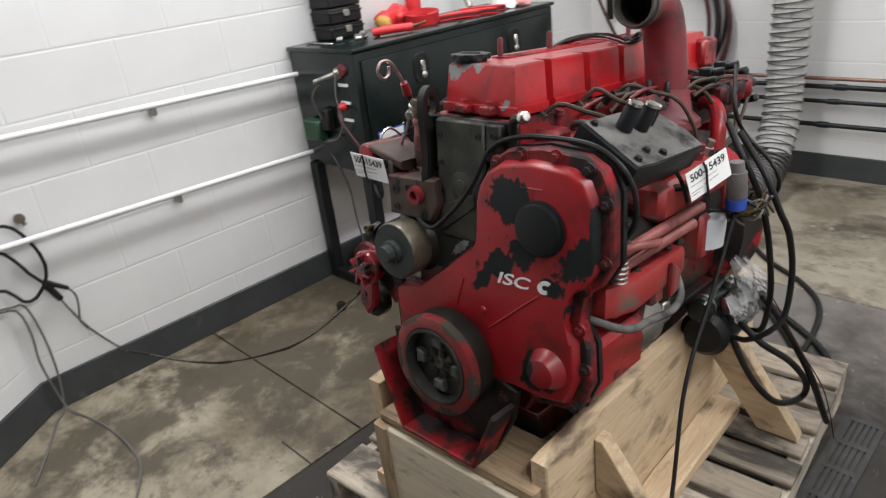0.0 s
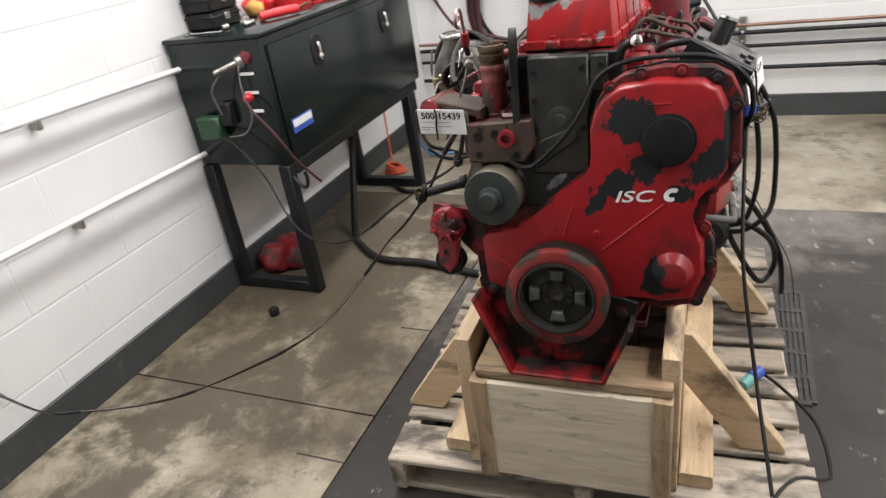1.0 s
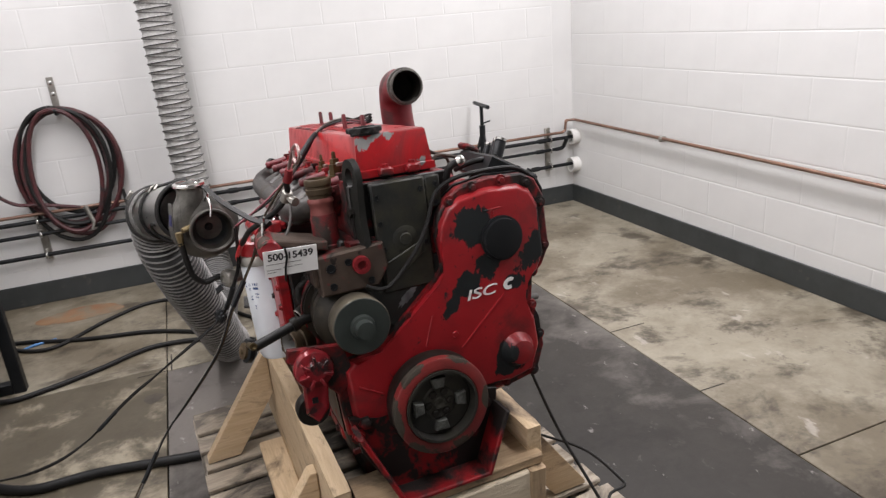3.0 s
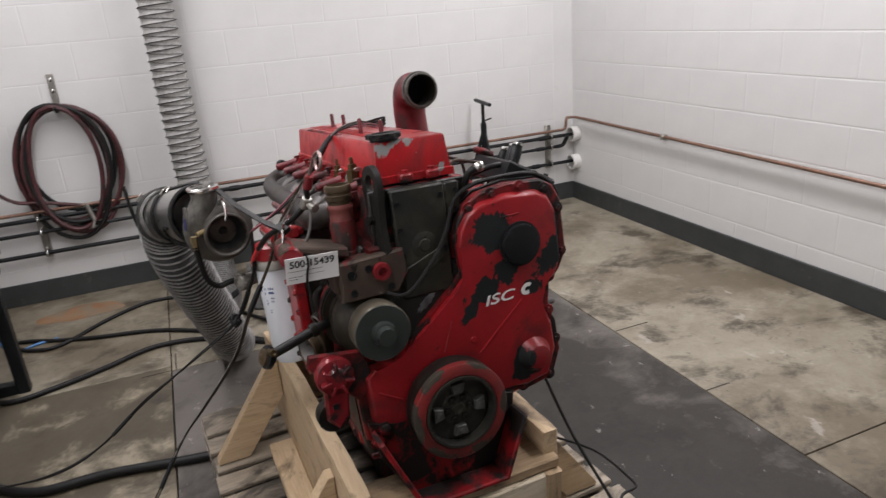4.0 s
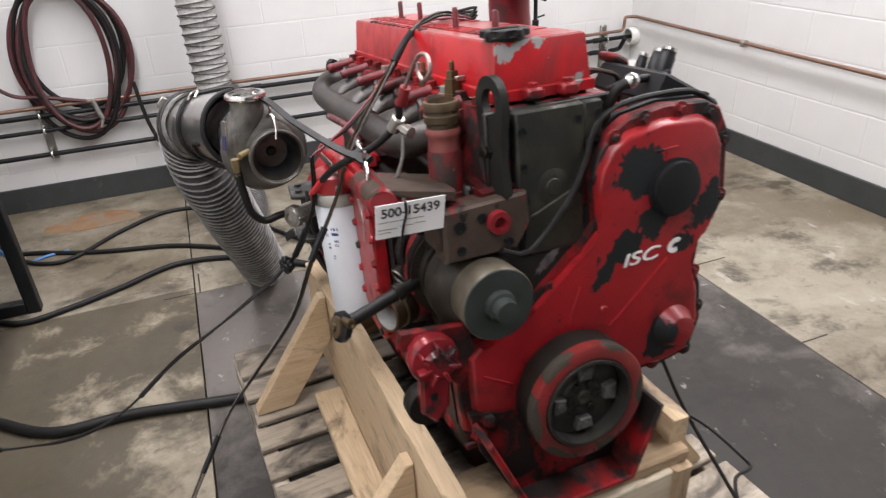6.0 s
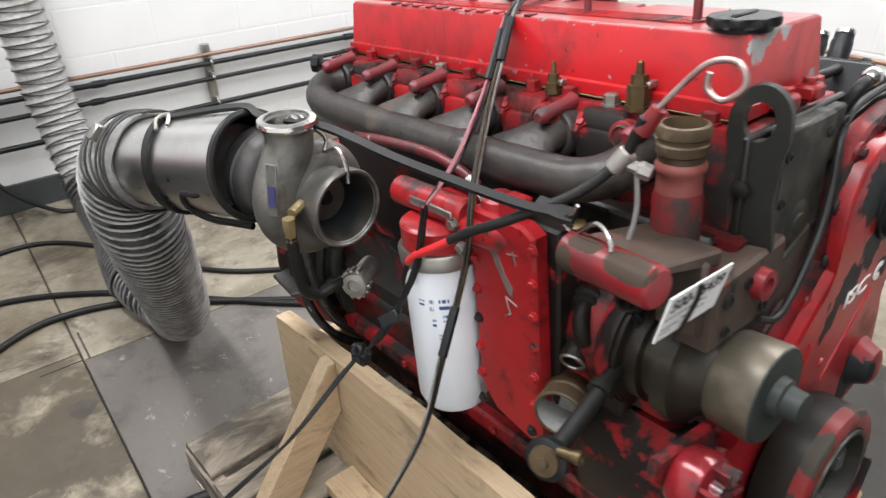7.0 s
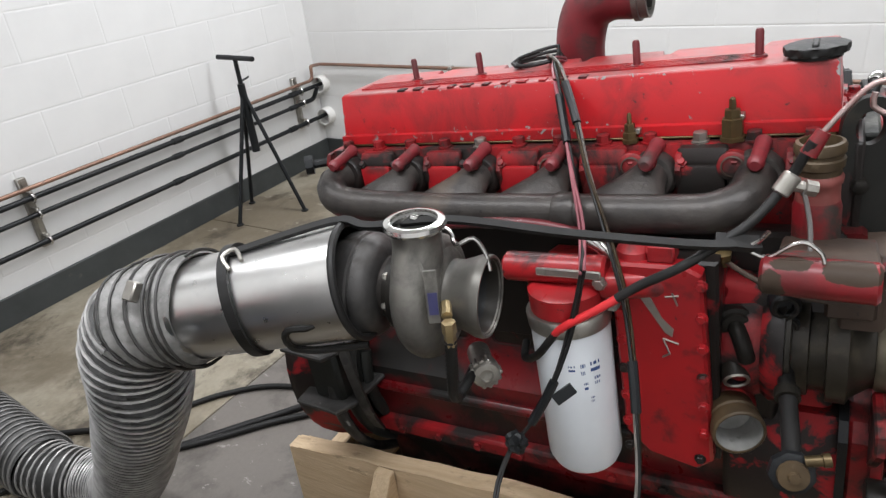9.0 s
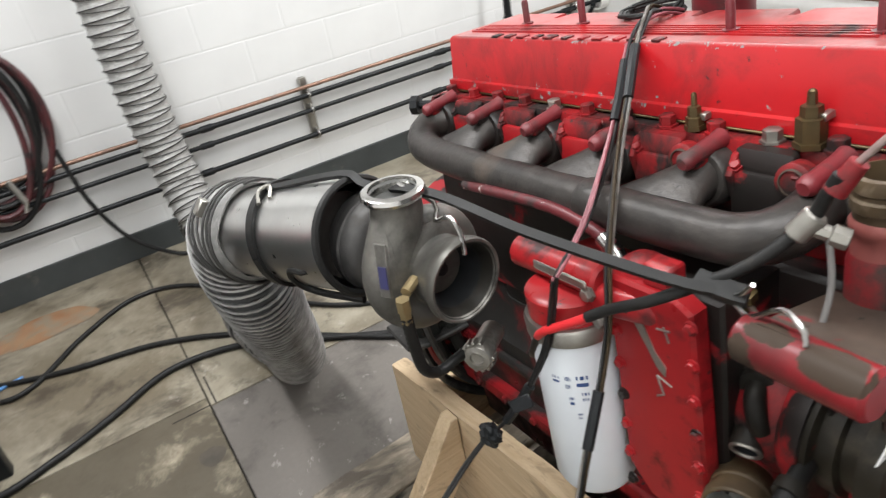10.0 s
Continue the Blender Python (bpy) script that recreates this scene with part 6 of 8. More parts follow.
for x, y in ((-0.05, -0.09), (0.045, -0.088), (0.05, -0.02), (0.035, -0.05), (-0.045, 0.06)):
    part("screw", hexbolt(B(), (x, y, 0.0272), (0, 0, 1), 0.0065, 0.007), BLACK, ecm)
part("red_flange", box(B(), -0.07, -0.03, 0.05, 0.11, 0.028, 0.044, 0.006), RED_DIRTY, ecm)
ep("cap_hose", tube(B(), [(0.18, 0.21, 0.455), (0.20, 0.185, 0.468), (0.235, 0.178, 0.472), (0.265, 0.19, 0.466)], 0.007, 10, 0.012), RUBBER, "short black hose over the pump box")
ep("red_pipe", sweep(B(), curve_points([(0.19, 0.70, 0.42), (0.215, 0.69, 0.435), (0.25, 0.66, 0.425), (0.272, 0.63, 0.39), (0.275, 0.61, 0.33), (0.27, 0.60, 0.28)], 0.012), 0.016, 16), RED, "red cast pipe")
bm = B()
for k in range(4):
    box(bm, 0.15, 0.26, 0.68 + 0.045 * k, 0.712 + 0.045 * k, 0.42, 0.475, 0.012)
ep("rocker_lines_block", bm, RED_DIRTY)
for y, z in ((0.70, 0.495), (0.78, 0.50), (0.66, 0.48)):
    ep("connector", box(lathe(B(), (0.22, y, z), (1, 0.3, 0.2), [(0, 0.009), (0.022, 0.009), (0.024, 0.006)], 10), 0.19, 0.22, y - 0.010, y + 0.010, z - 0.010, z + 0.010, 0.003), BLACK, "black plug connector")
# dusty fuel lines, clips and plugs between the pump box and the rail
rnd = random.Random(52)
for i in range(9):
    x, y, z = 0.135 + 0.012 * i, 0.30 + 0.035 * i, 0.452 + 0.016 * rnd.random()
    w = rnd.uniform(0.012, 0.028)
    ep("return_line", tube(B(), [(x, y, z), (x + 0.008, y + 0.05, z + w), (x + 0.012, y + 0.14, z + w * 0.8), (x + 0.02, y + 0.22 + 0.03 * rnd.random(), z + w * 0.4), (x + 0.012, y + 0.30, z - 0.03)], 0.0036, 7, 0.02), rnd.choice((RUSTY, RUSTY, DULL_TAN, MAROON)), "dusty thin fuel line")
for i in range(7):
    c = V(0.15 + 0.016 * rnd.random() * i, 0.36 + 0.07 * i, 0.47 + 0.012 * rnd.random())
    d = V(rnd.uniform(-0.4, 0.6), rnd.uniform(-0.5, 1), rnd.uniform(0.1, 0.8))
    ep("line_clip", hexbolt(lathe(B(), c, d, [(0, 0.009), (0.018, 0.009), (0.020, 0.005), (0.03, 0.005)], 8), c + d.normalized() * 0.016, d, 0.008, 0.008), rnd.choice((ZINC, GREASE, RUSTY, BLACK)), "")
ep("white_connector", box(lathe(B(), (0.155, 0.60, 0.478), (-0.3, 1, 0.1), [(0, 0.008), (0.03, 0.008), (0.031, 0.006)], 10), 0.147, 0.163, 0.565, 0.60, 0.468, 0.486, 0.003), PAPER, "white plug connector")
for y, z in ((0.93, 0.44), (0.955, 0.40), (0.87, 0.475), (0.90, 0.455)):
    ep("connector", box(lathe(B(), (0.212, y, z), (1, -0.3, 0.3), [(0, 0.010), (0.022, 0.010), (0.024, 0.006)], 10), 0.16, 0.212, y - 0.012, y + 0.012, z - 0.011, z + 0.012, 0.003), BLACK_GLOSS, "black plug connector")
ep("white_filter", lathe(B(), (0.275, 0.565, 0.142), (0, 0, 1), [(0.004, 0), (0, 0.03), (0.008, 0.054), (0.073, 0.056), (0.078, 0.048)], 26), FILTER, "white fuel filter canister")
starter = ep("starter_motor", cyl(B(), (0.285, 0.62, -0.105), (0.275, 0.90, -0.105), 0.058, seg=32, bevel=0.014), BLACK, "black starter motor")
ep("solenoid_can", cyl(B(), (0.288, 0.575, -0.022), (0.282, 0.74, -0.022), 0.030, seg=24, bevel=0.006), BLACK_GLOSS, "", starter)
ep("can_band", lathe(B(), (0.2875, 0.600, -0.022), (0, 1, 0), [(0, 0.0308), (0.008, 0.0308)], 24), CHROME, "", starter)
ep("terminal", hexbolt(lathe(B(), (0.30, 0.70, 0.0), (0.4, -0.2, 1), [(0, 0.010), (0.022, 0.010), (0.023, 0.005), (0.034, 0.005)], 12), V(0.30, 0.70, 0.0) + V(0.4, -0.2, 1).normalized() * 0.02, (0.4, -0.2, 1), 0.009, 0.007), ZINC, "", starter)
ep("terminal_boot", cyl(B(), (0.312, 0.655, -0.01), (0.325, 0.64, -0.045), 0.011, 0.009, 12), RED_DIRTY, "", starter)
ep("blue_sensor", box(B(), 0.275, 0.295, 0.12, 0.15, 0.26, 0.29, 0.004), BLUE_PLASTIC)
# thin hose along the cover's upper rim
ep("cover_hose", tube(B(), [(-0.10, 0.08, 0.268), (-0.055, 0.075, 0.257), (0.016, 0.08, 0.320), (0.054, 0.088, 0.376), (0.078, 0.098, 0.426), (0.124, 0.108, 0.450), (0.2, 0.113, 0.457), (0.285, 0.116, 0.450), (0.338, 0.12, 0.412), (0.352, 0.125, 0.37), (0.346, 0.135, 0.325), (0.315, 0.15, 0.28)], 0.0048, 8, 0.015), RUBBER, "thin black hose round the cover")
hc = ep("hose_clip", tube(B(), [(0.118, 0.118, 0.452), (0.122, 0.108, 0.474), (0.134, 0.104, 0.484), (0.144, 0.106, 0.483)], 0.008, 12, 0.006), RUBBER)
ep("clip_end", lathe(B(), (0.141, 0.105, 0.485), (0.9, -0.2, 0.35), [(0, 0.009), (0.005, 0.0115), (0.013, 0.0115), (0.018, 0.008), (0.020, 0.0)], 16), CHROME, "", hc)
ep("rear_red_box", box(B(), 0.03, 0.12, 0.88, 0.96, 0.48, 0.55, 0.008), RED)

# ---- turbocharger hung beside the block ----
TI = V(-0.368, 0.548, 0.965)
TA = V(-0.14, 0.985, -0.01).normalized()
turbo = thing("turbocharger", "grey cast turbocharger hung loose beside the engine", "turbocharger")


def along(h):
    return TI + TA * h


bm = lathe(B(), along(-0.006), TA, [(0.063, 0.0), (0.062, 0.031), (0.034, 0.037), (0.018, 0.0425), (0.004, 0.0475), (0.0, 0.0505), (0.0, 0.0535), (0.004, 0.055), (0.013, 0.0545), (0.024, 0.050), (0.04, 0.045), (0.05, 0.045), (0.057, 0.05), (0.066, 0.058)], 40)
part("inlet", bm, ALUMINIUM, turbo, "bare alloy compressor inlet")
# Shade of the deep inlet painted in: black throat and wheel, near-black lining.
part("throat", lathe(B(), along(0.013), TA, [(0.0, 0.0410), (0.015, 0.0362), (0.042, 0.0305), (0.0425, 0.0)], 36, caps=False), BLACK, turbo, "throat with its shade in the colour")
part("lining", lathe(B(), along(-0.0045), TA, [(0.0, 0.0492), (0.006, 0.0456), (0.014, 0.0425), (0.019, 0.0404)], 40, caps=False), GREASE, turbo, "inside of the inlet, shade in its colour")
part("wheel", lathe(B(), along(0.053), -TA, [(0, 0.030), (0.002, 0.028), (0.006, 0.012), (0.014, 0.008), (0.016, 0.0)], 14), BLACK, turbo)
# compressor volute that swells towards its outlet
d, u, w = basis(TA)
VB = V(-0.402, 0.622, 1.068)
pts, rad = [], []
for i in range(45):
    a = radians(515 - 325 * i / 44)
    r = 0.016 + 0.0155 * i / 44
    pts.append(along(0.072) + (u * math.cos(a) + w * math.sin(a)) * (0.050 + r * 0.35))
    rad.append(r)
rise = curve_points([pts[-1], pts[-1] + V(0.003, 0.004, 0.03), VB + V(-0.004, -0.002, -0.03), VB], 0.008)[1:]
rad += [0.0315 + 0.0012 * i / len(rise) for i in range(len(rise))]
bm = sweep(B(), pts + rise, 0, 18, rad, caps=False)
part("compressor_housing", bm, ALUMINIUM, turbo, "sand cast alloy volute")
part("volute_core", lathe(B(), along(0.045), TA, [(0, 0.05), (0.008, 0.062), (0.045, 0.062), (0.05, 0.054)], 36), ALUMINIUM, turbo)
part("cast_rib", tube(B(), [VB + V(-0.028, -0.018, -0.03), VB + V(-0.034, -0.03, -0.055), VB + V(-0.036, -0.034, -0.09)], 0.006, 8, 0.008), ALUMINIUM, turbo)
part("outlet_flange", lathe(B(), VB, (0, 0, 1), [(0, 0.031), (0.001, 0.038), (0.005, 0.040), (0.010, 0.0385), (0.012, 0.034), (0.012, 0.030), (-0.004, 0.028)], 36, close=True), CHROME, turbo, "bright machined outlet flange")
part("outlet_bore", lathe(B(), VB, (0, 0, 1), [(-0.07, 0.0), (-0.069, 0.026), (0.008, 0.0292)], 32, caps=False), PALE_ALLOY, turbo)
for i, (h, r) in enumerate(((0.118, 0.058), (0.128, 0.05))):
    part("backplate", lathe(B(), along(h - 0.008), TA, [(0, r), (0.008, r), (0.010, r * 0.8)], 32), GREASE, turbo)
for k in range(8):
    a = 2 * math.pi * k / 8
    part("bolt", hexbolt(B(), along(0.122) + (u * math.cos(a) + w * math.sin(a)) * 0.05, TA, 0.005, 0.006), ZINC, turbo)
part("bearing_housing", lathe(B(), along(0.125), TA, [(0, 0.045), (0.008, 0.042), (0.018, 0.044), (0.024, 0.055)], 28), IRON, turbo)
part("turbine_housing", lathe(B(), along(0.138), TA, [(0, 0.045), (0.004, 0.060), (0.014, 0.070), (0.026, 0.073), (0.028, 0.0705), (0.031, 0.0705), (0.033, 0.0735), (0.055, 0.072), (0.068, 0.064), (0.09, 0.058)], 40), TURBINE, turbo, "dark iron turbine housing")
part("foot_flange", box(B(), -0.03, 0.03, -0.035, 0.035, -0.012, 0.0, 0.003, Matrix.Translation(along(0.17) + V(0.06, 0.0, -0.05))), TURBINE, turbo)
nm = Matrix.Translation(along(0.06) + V(-0.080, -0.035, 0.045)) @ Matrix.Rotation(radians(-62), 4, "Z") @ Matrix.Rotation(radians(-8), 4, "X")
plate_ = part("name_plate", box(B(), -0.008, 0.008, -0.002, 0.002, -0.034, 0.034, 0.001, nm), ALUMINIUM, turbo, "small name plate with a blue mark")
part("blue_mark", box(B(), -0.005, 0.006, -0.0035, -0.0021, -0.022, 0.006, 0, nm), INDIGO, plate_)
FB = V(-0.447, 0.560, 0.965)
part("brass_fitting", lathe(lathe(B(), FB + V(0.03, 0.02, 0.01), V(-0.8, -0.5, -0.1), [(0, 0.007), (0.025, 0.007)], 8), FB, (0, 0, -1), [(-0.006, 0.009), (0.010, 0.009), (0.012, 0.0075), (0.028, 0.0075)], 6), WORN_BRASS, turbo)
hp = curve_points([FB + V(0, 0, -0.02), FB + V(0.004, 0.005, -0.07), FB + V(0.012, 0.012, -0.115), FB + V(0.035, 0.02, -0.14), FB + V(0.065, 0.02, -0.135), V(-0.352, 0.585, 0.832)], 0.0035)
part("oil_hose", sweep(B(), hp, 0, 10, [0.0072 + 0.0009 * (i % 2) for i in range(len(hp))]), RUBBER, turbo, "ribbed black oil hose")
GE = V(-0.345, 0.575, 0.826)
GD = V(-0.72, -0.55, 0.10).normalized()
nut = part("hose_nut", lathe(B(), GE, GD, [(-0.05, 0.017), (-0.012, 0.017), (0.002, 0.021), (0.018, 0.021), (0.022, 0.018), (0.023, 0.010), (0.019, 0.009), (0.018, 0.0)], 22), ZINC, turbo, "knurled grey hose nut")
_, gu, gw = basis(GD)
for k in range(14):
    if k % 7 < 5:
        side = (gu * math.cos(2 * math.pi * k / 14) + gw * math.sin(2 * math.pi * k / 14)) * 0.0205
        part("knurl", cyl(B(), GE + GD * 0.002 + side, GE + GD * 0.019 + side, 0.0035, seg=8, bevel=0.001), ZINC, nut)

# exhaust adapter and duct
adapter = thing("exhaust_adapter", "brushed steel exhaust adapter sleeve over the turbine", "exhaust adapter")
C0, C1 = V(-0.420, 0.712, 0.986), V(-0.512, 0.975, 0.932)
CA = (C1 - C0).normalized()
bm = lathe(B(), C0, CA, [(0, 0.0755), (0.001, 0.0785), (0.285, 0.0715), (0.285, 0.0690), (0.002, 0.0755)], 56, close=True)
part("sleeve", bm, STEEL, adapter)
part("trim", ring(B(), C0, CA, 0.0775, 0.0055, 44, 8), RUBBER, adapter, "black edge trim")
part("trim_tail", tube(B(), [V(-0.490, 0.728, 0.985), V(-0.502, 0.729, 0.960), V(-0.511, 0.747, 0.957), V(-0.515, 0.762, 0.953), V(-0.515, 0.77, 0.939), V(-0.503, 0.774, 0.915), V(-0.481, 0.756, 0.900), V(-0.466, 0.724, 0.903), V(-0.448, 0.69, 0.905)], 0.0055, 8, 0.01), RUBBER, adapter)
part("heat_shield", lathe(B(), C0 + CA * 0.03, CA, [(0, 0.0), (0.001, 0.060), (0.03, 0.064), (0.04, 0.064)], 36), IRON, adapter)

duct = thing("exhaust_duct", "grey ribbed flexible exhaust duct hanging from the ceiling", "exhaust duct")


def ribbed(pts, r, pitch, depth, mat, wire, wr, seg=28, seed=1, rough=1.0, crossed=False):
    """A cloth duct drawn in between the turns of the wire that winds round it."""
    pts = curve_points(pts, pitch / 7)
    bm, rings, helix, back, s = B(), [], [], [], 0.0
    _, u, _ = basis(pts[1] - pts[0])
    for i, p in enumerate(pts):
        q = pts[min(i + 1, len(pts) - 1)]
        d = (q - pts[max(i - 1, 0)]).normalized()
        u = (u - d * u.dot(d)).normalized()
        w = d.cross(u)
        row = []
        for j in range(seg):
            a = 2 * math.pi * j / seg
            k = (s / pitch - j / seg) % 1.0
            crease = 0.5 + 0.9 * noise.noise(V(math.cos(a) * 3, math.sin(a) * 3, s * 40 + seed))
            rr = r - depth * math.sin(math.pi * k) ** 0.7 * (0.85 + 0.3 * rough * crease)
            row.append(bm.verts.new(p + (u * math.cos(a) + w * math.sin(a)) * rr))
        rings.append(row)
        step = (q - p).length
        for j in range(4):
            a = 2 * math.pi * (s + step * j / 4) / pitch
            helix.append(p + (q - p) * (j / 4) + (u * math.cos(a) + w * math.sin(a)) * (r + wr * 0.3))
            back.append(p + (q - p) * (j / 4) + (u * math.cos(a) - w * math.sin(a)) * (r - depth * 0.25))
        s += step
    for a, b in zip(rings, rings[1:]):
        for j in range(seg):
            bm.faces.new((a[j], a[(j + 1) % seg], b[(j + 1) % seg], b[j]))
    part("cloth", bm, mat, duct)
    part("wire", sweep(B(), helix[:-4], wr, 5), wire, duct)
    if crossed:
        part("wire", sweep(B(), back[:-4], wr * 0.8, 5), wire, duct)


ribbed([(-0.405, 3.0, 2.98), (-0.405, 3.0, 2.2), (-0.405, 3.0, 1.2), (-0.395, 2.975, 0.65), (-0.38, 2.93, 0.40), (-0.37, 2.82, 0.20)], 0.094, 0.046, 0.006, DUCT, DUCT_WIRE, 0.0026, seg=36, rough=3.0, crossed=True)
ribbed([(-0.372, 2.83, 0.21), (-0.365, 2.70, 0.125), (-0.37, 2.45, 0.1), (-0.40, 2.2, 0.102), (-0.415, 2.02, 0.105)], 0.094, 0.030, 0.011, DUCT_DARK, DUCT_DULL, 0.0036)
ribbed([(-0.416, 2.05, 0.104), (-0.405, 1.95, 0.092), (-0.372, 1.83, 0.088), (-0.385, 1.66, 0.165), (-0.42, 1.49, 0.34), (-0.465, 1.33, 0.53), (-0.490, 1.23, 0.65), (-0.512, 1.15, 0.76), (-0.520, 1.11, 0.845), (-0.515, 1.068, 0.898)], 0.083, 0.0225, 0.015, DUCT_DARK, DUCT_RIDGE, 0.0031, rough=1.6)
ribbed([(-0.5165, 1.08, 0.888), (-0.514, 1.06, 0.903), (-0.508, 0.985, 0.930), (-0.497, 0.93, 0.940)], 0.084, 0.034, 0.009, DUCT_GREY, DUCT_WIRE, 0.0024, seg=44, rough=2.2)
CL = V(-0.509, 0.962, 0.934)
for k in (-0.012, 0.010):
    part("band_wire", ring(B(), CL + CA * k, CA, 0.0835, 0.0022, 44, 8), DUCT_WIRE, duct, "thin wire band")
part("clamp_screw", box(B(), -0.014, 0.014, -0.010, 0.010, -0.006, 0.008, 0.002, Matrix.Translation(CL + V(-0.06, 0.02, 0.062)) @ Matrix.Rotation(radians(-50), 4, "Y")), ZINC, duct)

# rubber tie-down strap
strap = thing("rubber_strap", "black rubber tie-down strap with bent wire hooks", "strap")
MID = C0 + CA * 0.170
_, u2, w2 = basis(CA)
wrap = [MID + CA * (0.02 * math.cos(k)) + (u2 * math.cos(k) + w2 * math.sin(k)) * 0.0785 for k in (radians(a) for a in range(-180, 190, 15))]


def ribbon(pts, wide, thick, up):
    """A flat band along the points."""
    bm = B()
    rings = []
    for i, p in enumerate(pts):
        d = (pts[min(i + 1, len(pts) - 1)] - pts[max(i - 1, 0)]).normalized()
        n = up(p)
        n = (n - d * n.dot(d)).normalized()
        s = d.cross(n)
        rings.append([bm.verts.new(p + s * a * wide / 2 + n * b * thick / 2) for a, b in ((-1, -1), (1, -1), (1, 1), (-1, 1))])
    for a, b in zip(rings, rings[1:]):
        for j in range(4):
            bm.faces.new((a[j], a[(j + 1) % 4], b[(j + 1) % 4], b[j]))
    bm.faces.new(rings[0])
    bm.faces.new(rings[-1])
    return bm


part("wrap", ribbon(curve_points(wrap, 0.01), 0.015, 0.006, lambda p: p - (MID + CA * (p - MID).dot(CA))), RUBBER, strap)
S0 = V(-0.265, 0.258, 1.037)
run_ = [MID + V(-0.01, 0.0, 0.078), C0 + V(0.005, 0.03, 0.080), V(-0.405, 0.69, 1.062), V(-0.368, 0.589, 1.068), V(-0.338, 0.451, 1.056), V(-0.290, 0.31, 1.040), S0]
part("strap_run", ribbon(curve_points(run_, 0.01), 0.0105, 0.006, lambda p: V(-0.45, 0, 1)), RUBBER, strap)
part("strap_end", ribbon(curve_points([S0 + V(-0.006, 0.035, 0.002), S0, S0 + V(0.004, -0.012, 0)], 0.005), 0.019, 0.009, lambda p: V(-0.45, 0, 1)), RUBBER, strap)
HOOK = [V(-0.268, 0.255, 1.030), V(-0.272, 0.236, 1.027), V(-0.275, 0.212, 1.048), V(-0.277, 0.199, 1.053), V(-0.280, 0.184, 1.044), V(-0.282, 0.180, 1.034)]
TIP = [V(-0.268, 0.256, 1.037), V(-0.268, 0.248, 1.042), V(-0.268, 0.238, 1.057)]
part("hook", tube(B(), HOOK, 0.0026, 8, 0.005), CHROME, strap, "bent wire hook")
part("hook_tip", tube(B(), TIP, 0.0026, 8, 0.005), CHROME, strap)
part("hook", tube(B(), [V(-0.385, 0.64, 1.072), V(-0.362, 0.60, 1.05), V(-0.372, 0.585, 1.035), V(-0.365, 0.562, 1.045), V(-0.362, 0.548, 1.025), V(-0.366, 0.541, 1.003)], 0.003, 8, 0.006), CHROME, strap, "bent wire hook")
part("hook", tube(B(), [MID + V(-0.035, -0.02, 0.070), MID + V(-0.025, 0.0, 0.080), MID + V(-0.01, -0.01, 0.086), MID + V(-0.02, -0.03, 0.077)], 0.003, 8, 0.006), ZINC, strap)

# ---- cables on the engine ----
dip = thing("dipstick", "bare steel dipstick with a looped handle", "dipstick")
D0 = V(-0.208, 0.205, 1.150)
loop = [D0, D0 + V(0.006, -0.02, 0.03), D0 + V(0.012, -0.042, 0.056), D0 + V(0.015, -0.068, 0.06), D0 + V(0.014, -0.078, 0.042), D0 + V(0.010, -0.062, 0.026), D0 + V(0.009, -0.045, 0.034), D0 + V(0.010, -0.045, 0.048)]
part("loop", tube(B(), loop, 0.0032, 10, 0.006), surface("worn_pink_steel", (0.42, 0.33, 0.31), (0.30, 0.18, 0.17), 30, 0.3, 0.8, 0.1), dip)
part("collar", cyl(B(), D0 + V(-0.004, 0.008, -0.02), D0 + V(0.002, -0.004, 0.006), 0.010, 0.008, 12), RED_TUBE, dip)
lead = thing("sensor_lead", "black and red rubber lead with silver couplings", "cable")
LP = [D0 + V(-0.006, 0.004, -0.004), V(-0.214, 0.218, 1.125), V(-0.215, 0.23, 1.095), V(-0.245, 0.258, 1.057), V(-0.27, 0.289, 1.034), V(-0.295, 0.326, 1.009), V(-0.305, 0.369, 0.982), V(-0.313, 0.395, 0.962)]
part("black_hose", tube(B(), LP, 0.0062, 10, 0.012), RUBBER, lead)
part("red_sleeve", tube(B(), [V(-0.3125, 0.393, 0.963), V(-0.318, 0.415, 0.946), V(-0.325, 0.458, 0.914), V(-0.322, 0.475, 0.895)], 0.0056, 10, 0.012), RED_PLASTIC, lead)
part("tail", tube(B(), [V(-0.322, 0.474, 0.896), V(-0.31, 0.506, 0.844), V(-0.28, 0.54, 0.81), V(-0.23, 0.56, 0.80)], 0.006, 10, 0.012), RUBBER, lead)
part("coupling", cyl(B(), V(-0.212, 0.224, 1.106), V(-0.221, 0.236, 1.084), 0.0108, seg=14, bevel=0.002), ZINC, lead)
part("tee", lathe(B(), V(-0.216, 0.231, 1.094), V(0.02, -0.05, -0.012), [(0, 0.007), (0.020, 0.007), (0.021, 0.010), (0.034, 0.0095), (0.035, 0.004)], 8), ZINC, lead)
part("thin_tube", tube(B(), [V(-0.212, 0.212, 1.088), V(-0.22, 0.20, 1.05), V(-0.235, 0.195, 1.02)], 0.0028, 8, 0.01), GREY_CORD, lead)

harness = thing("wiring_harness", "taped bundle of black and pink wires hung over the valve cover", "wires")
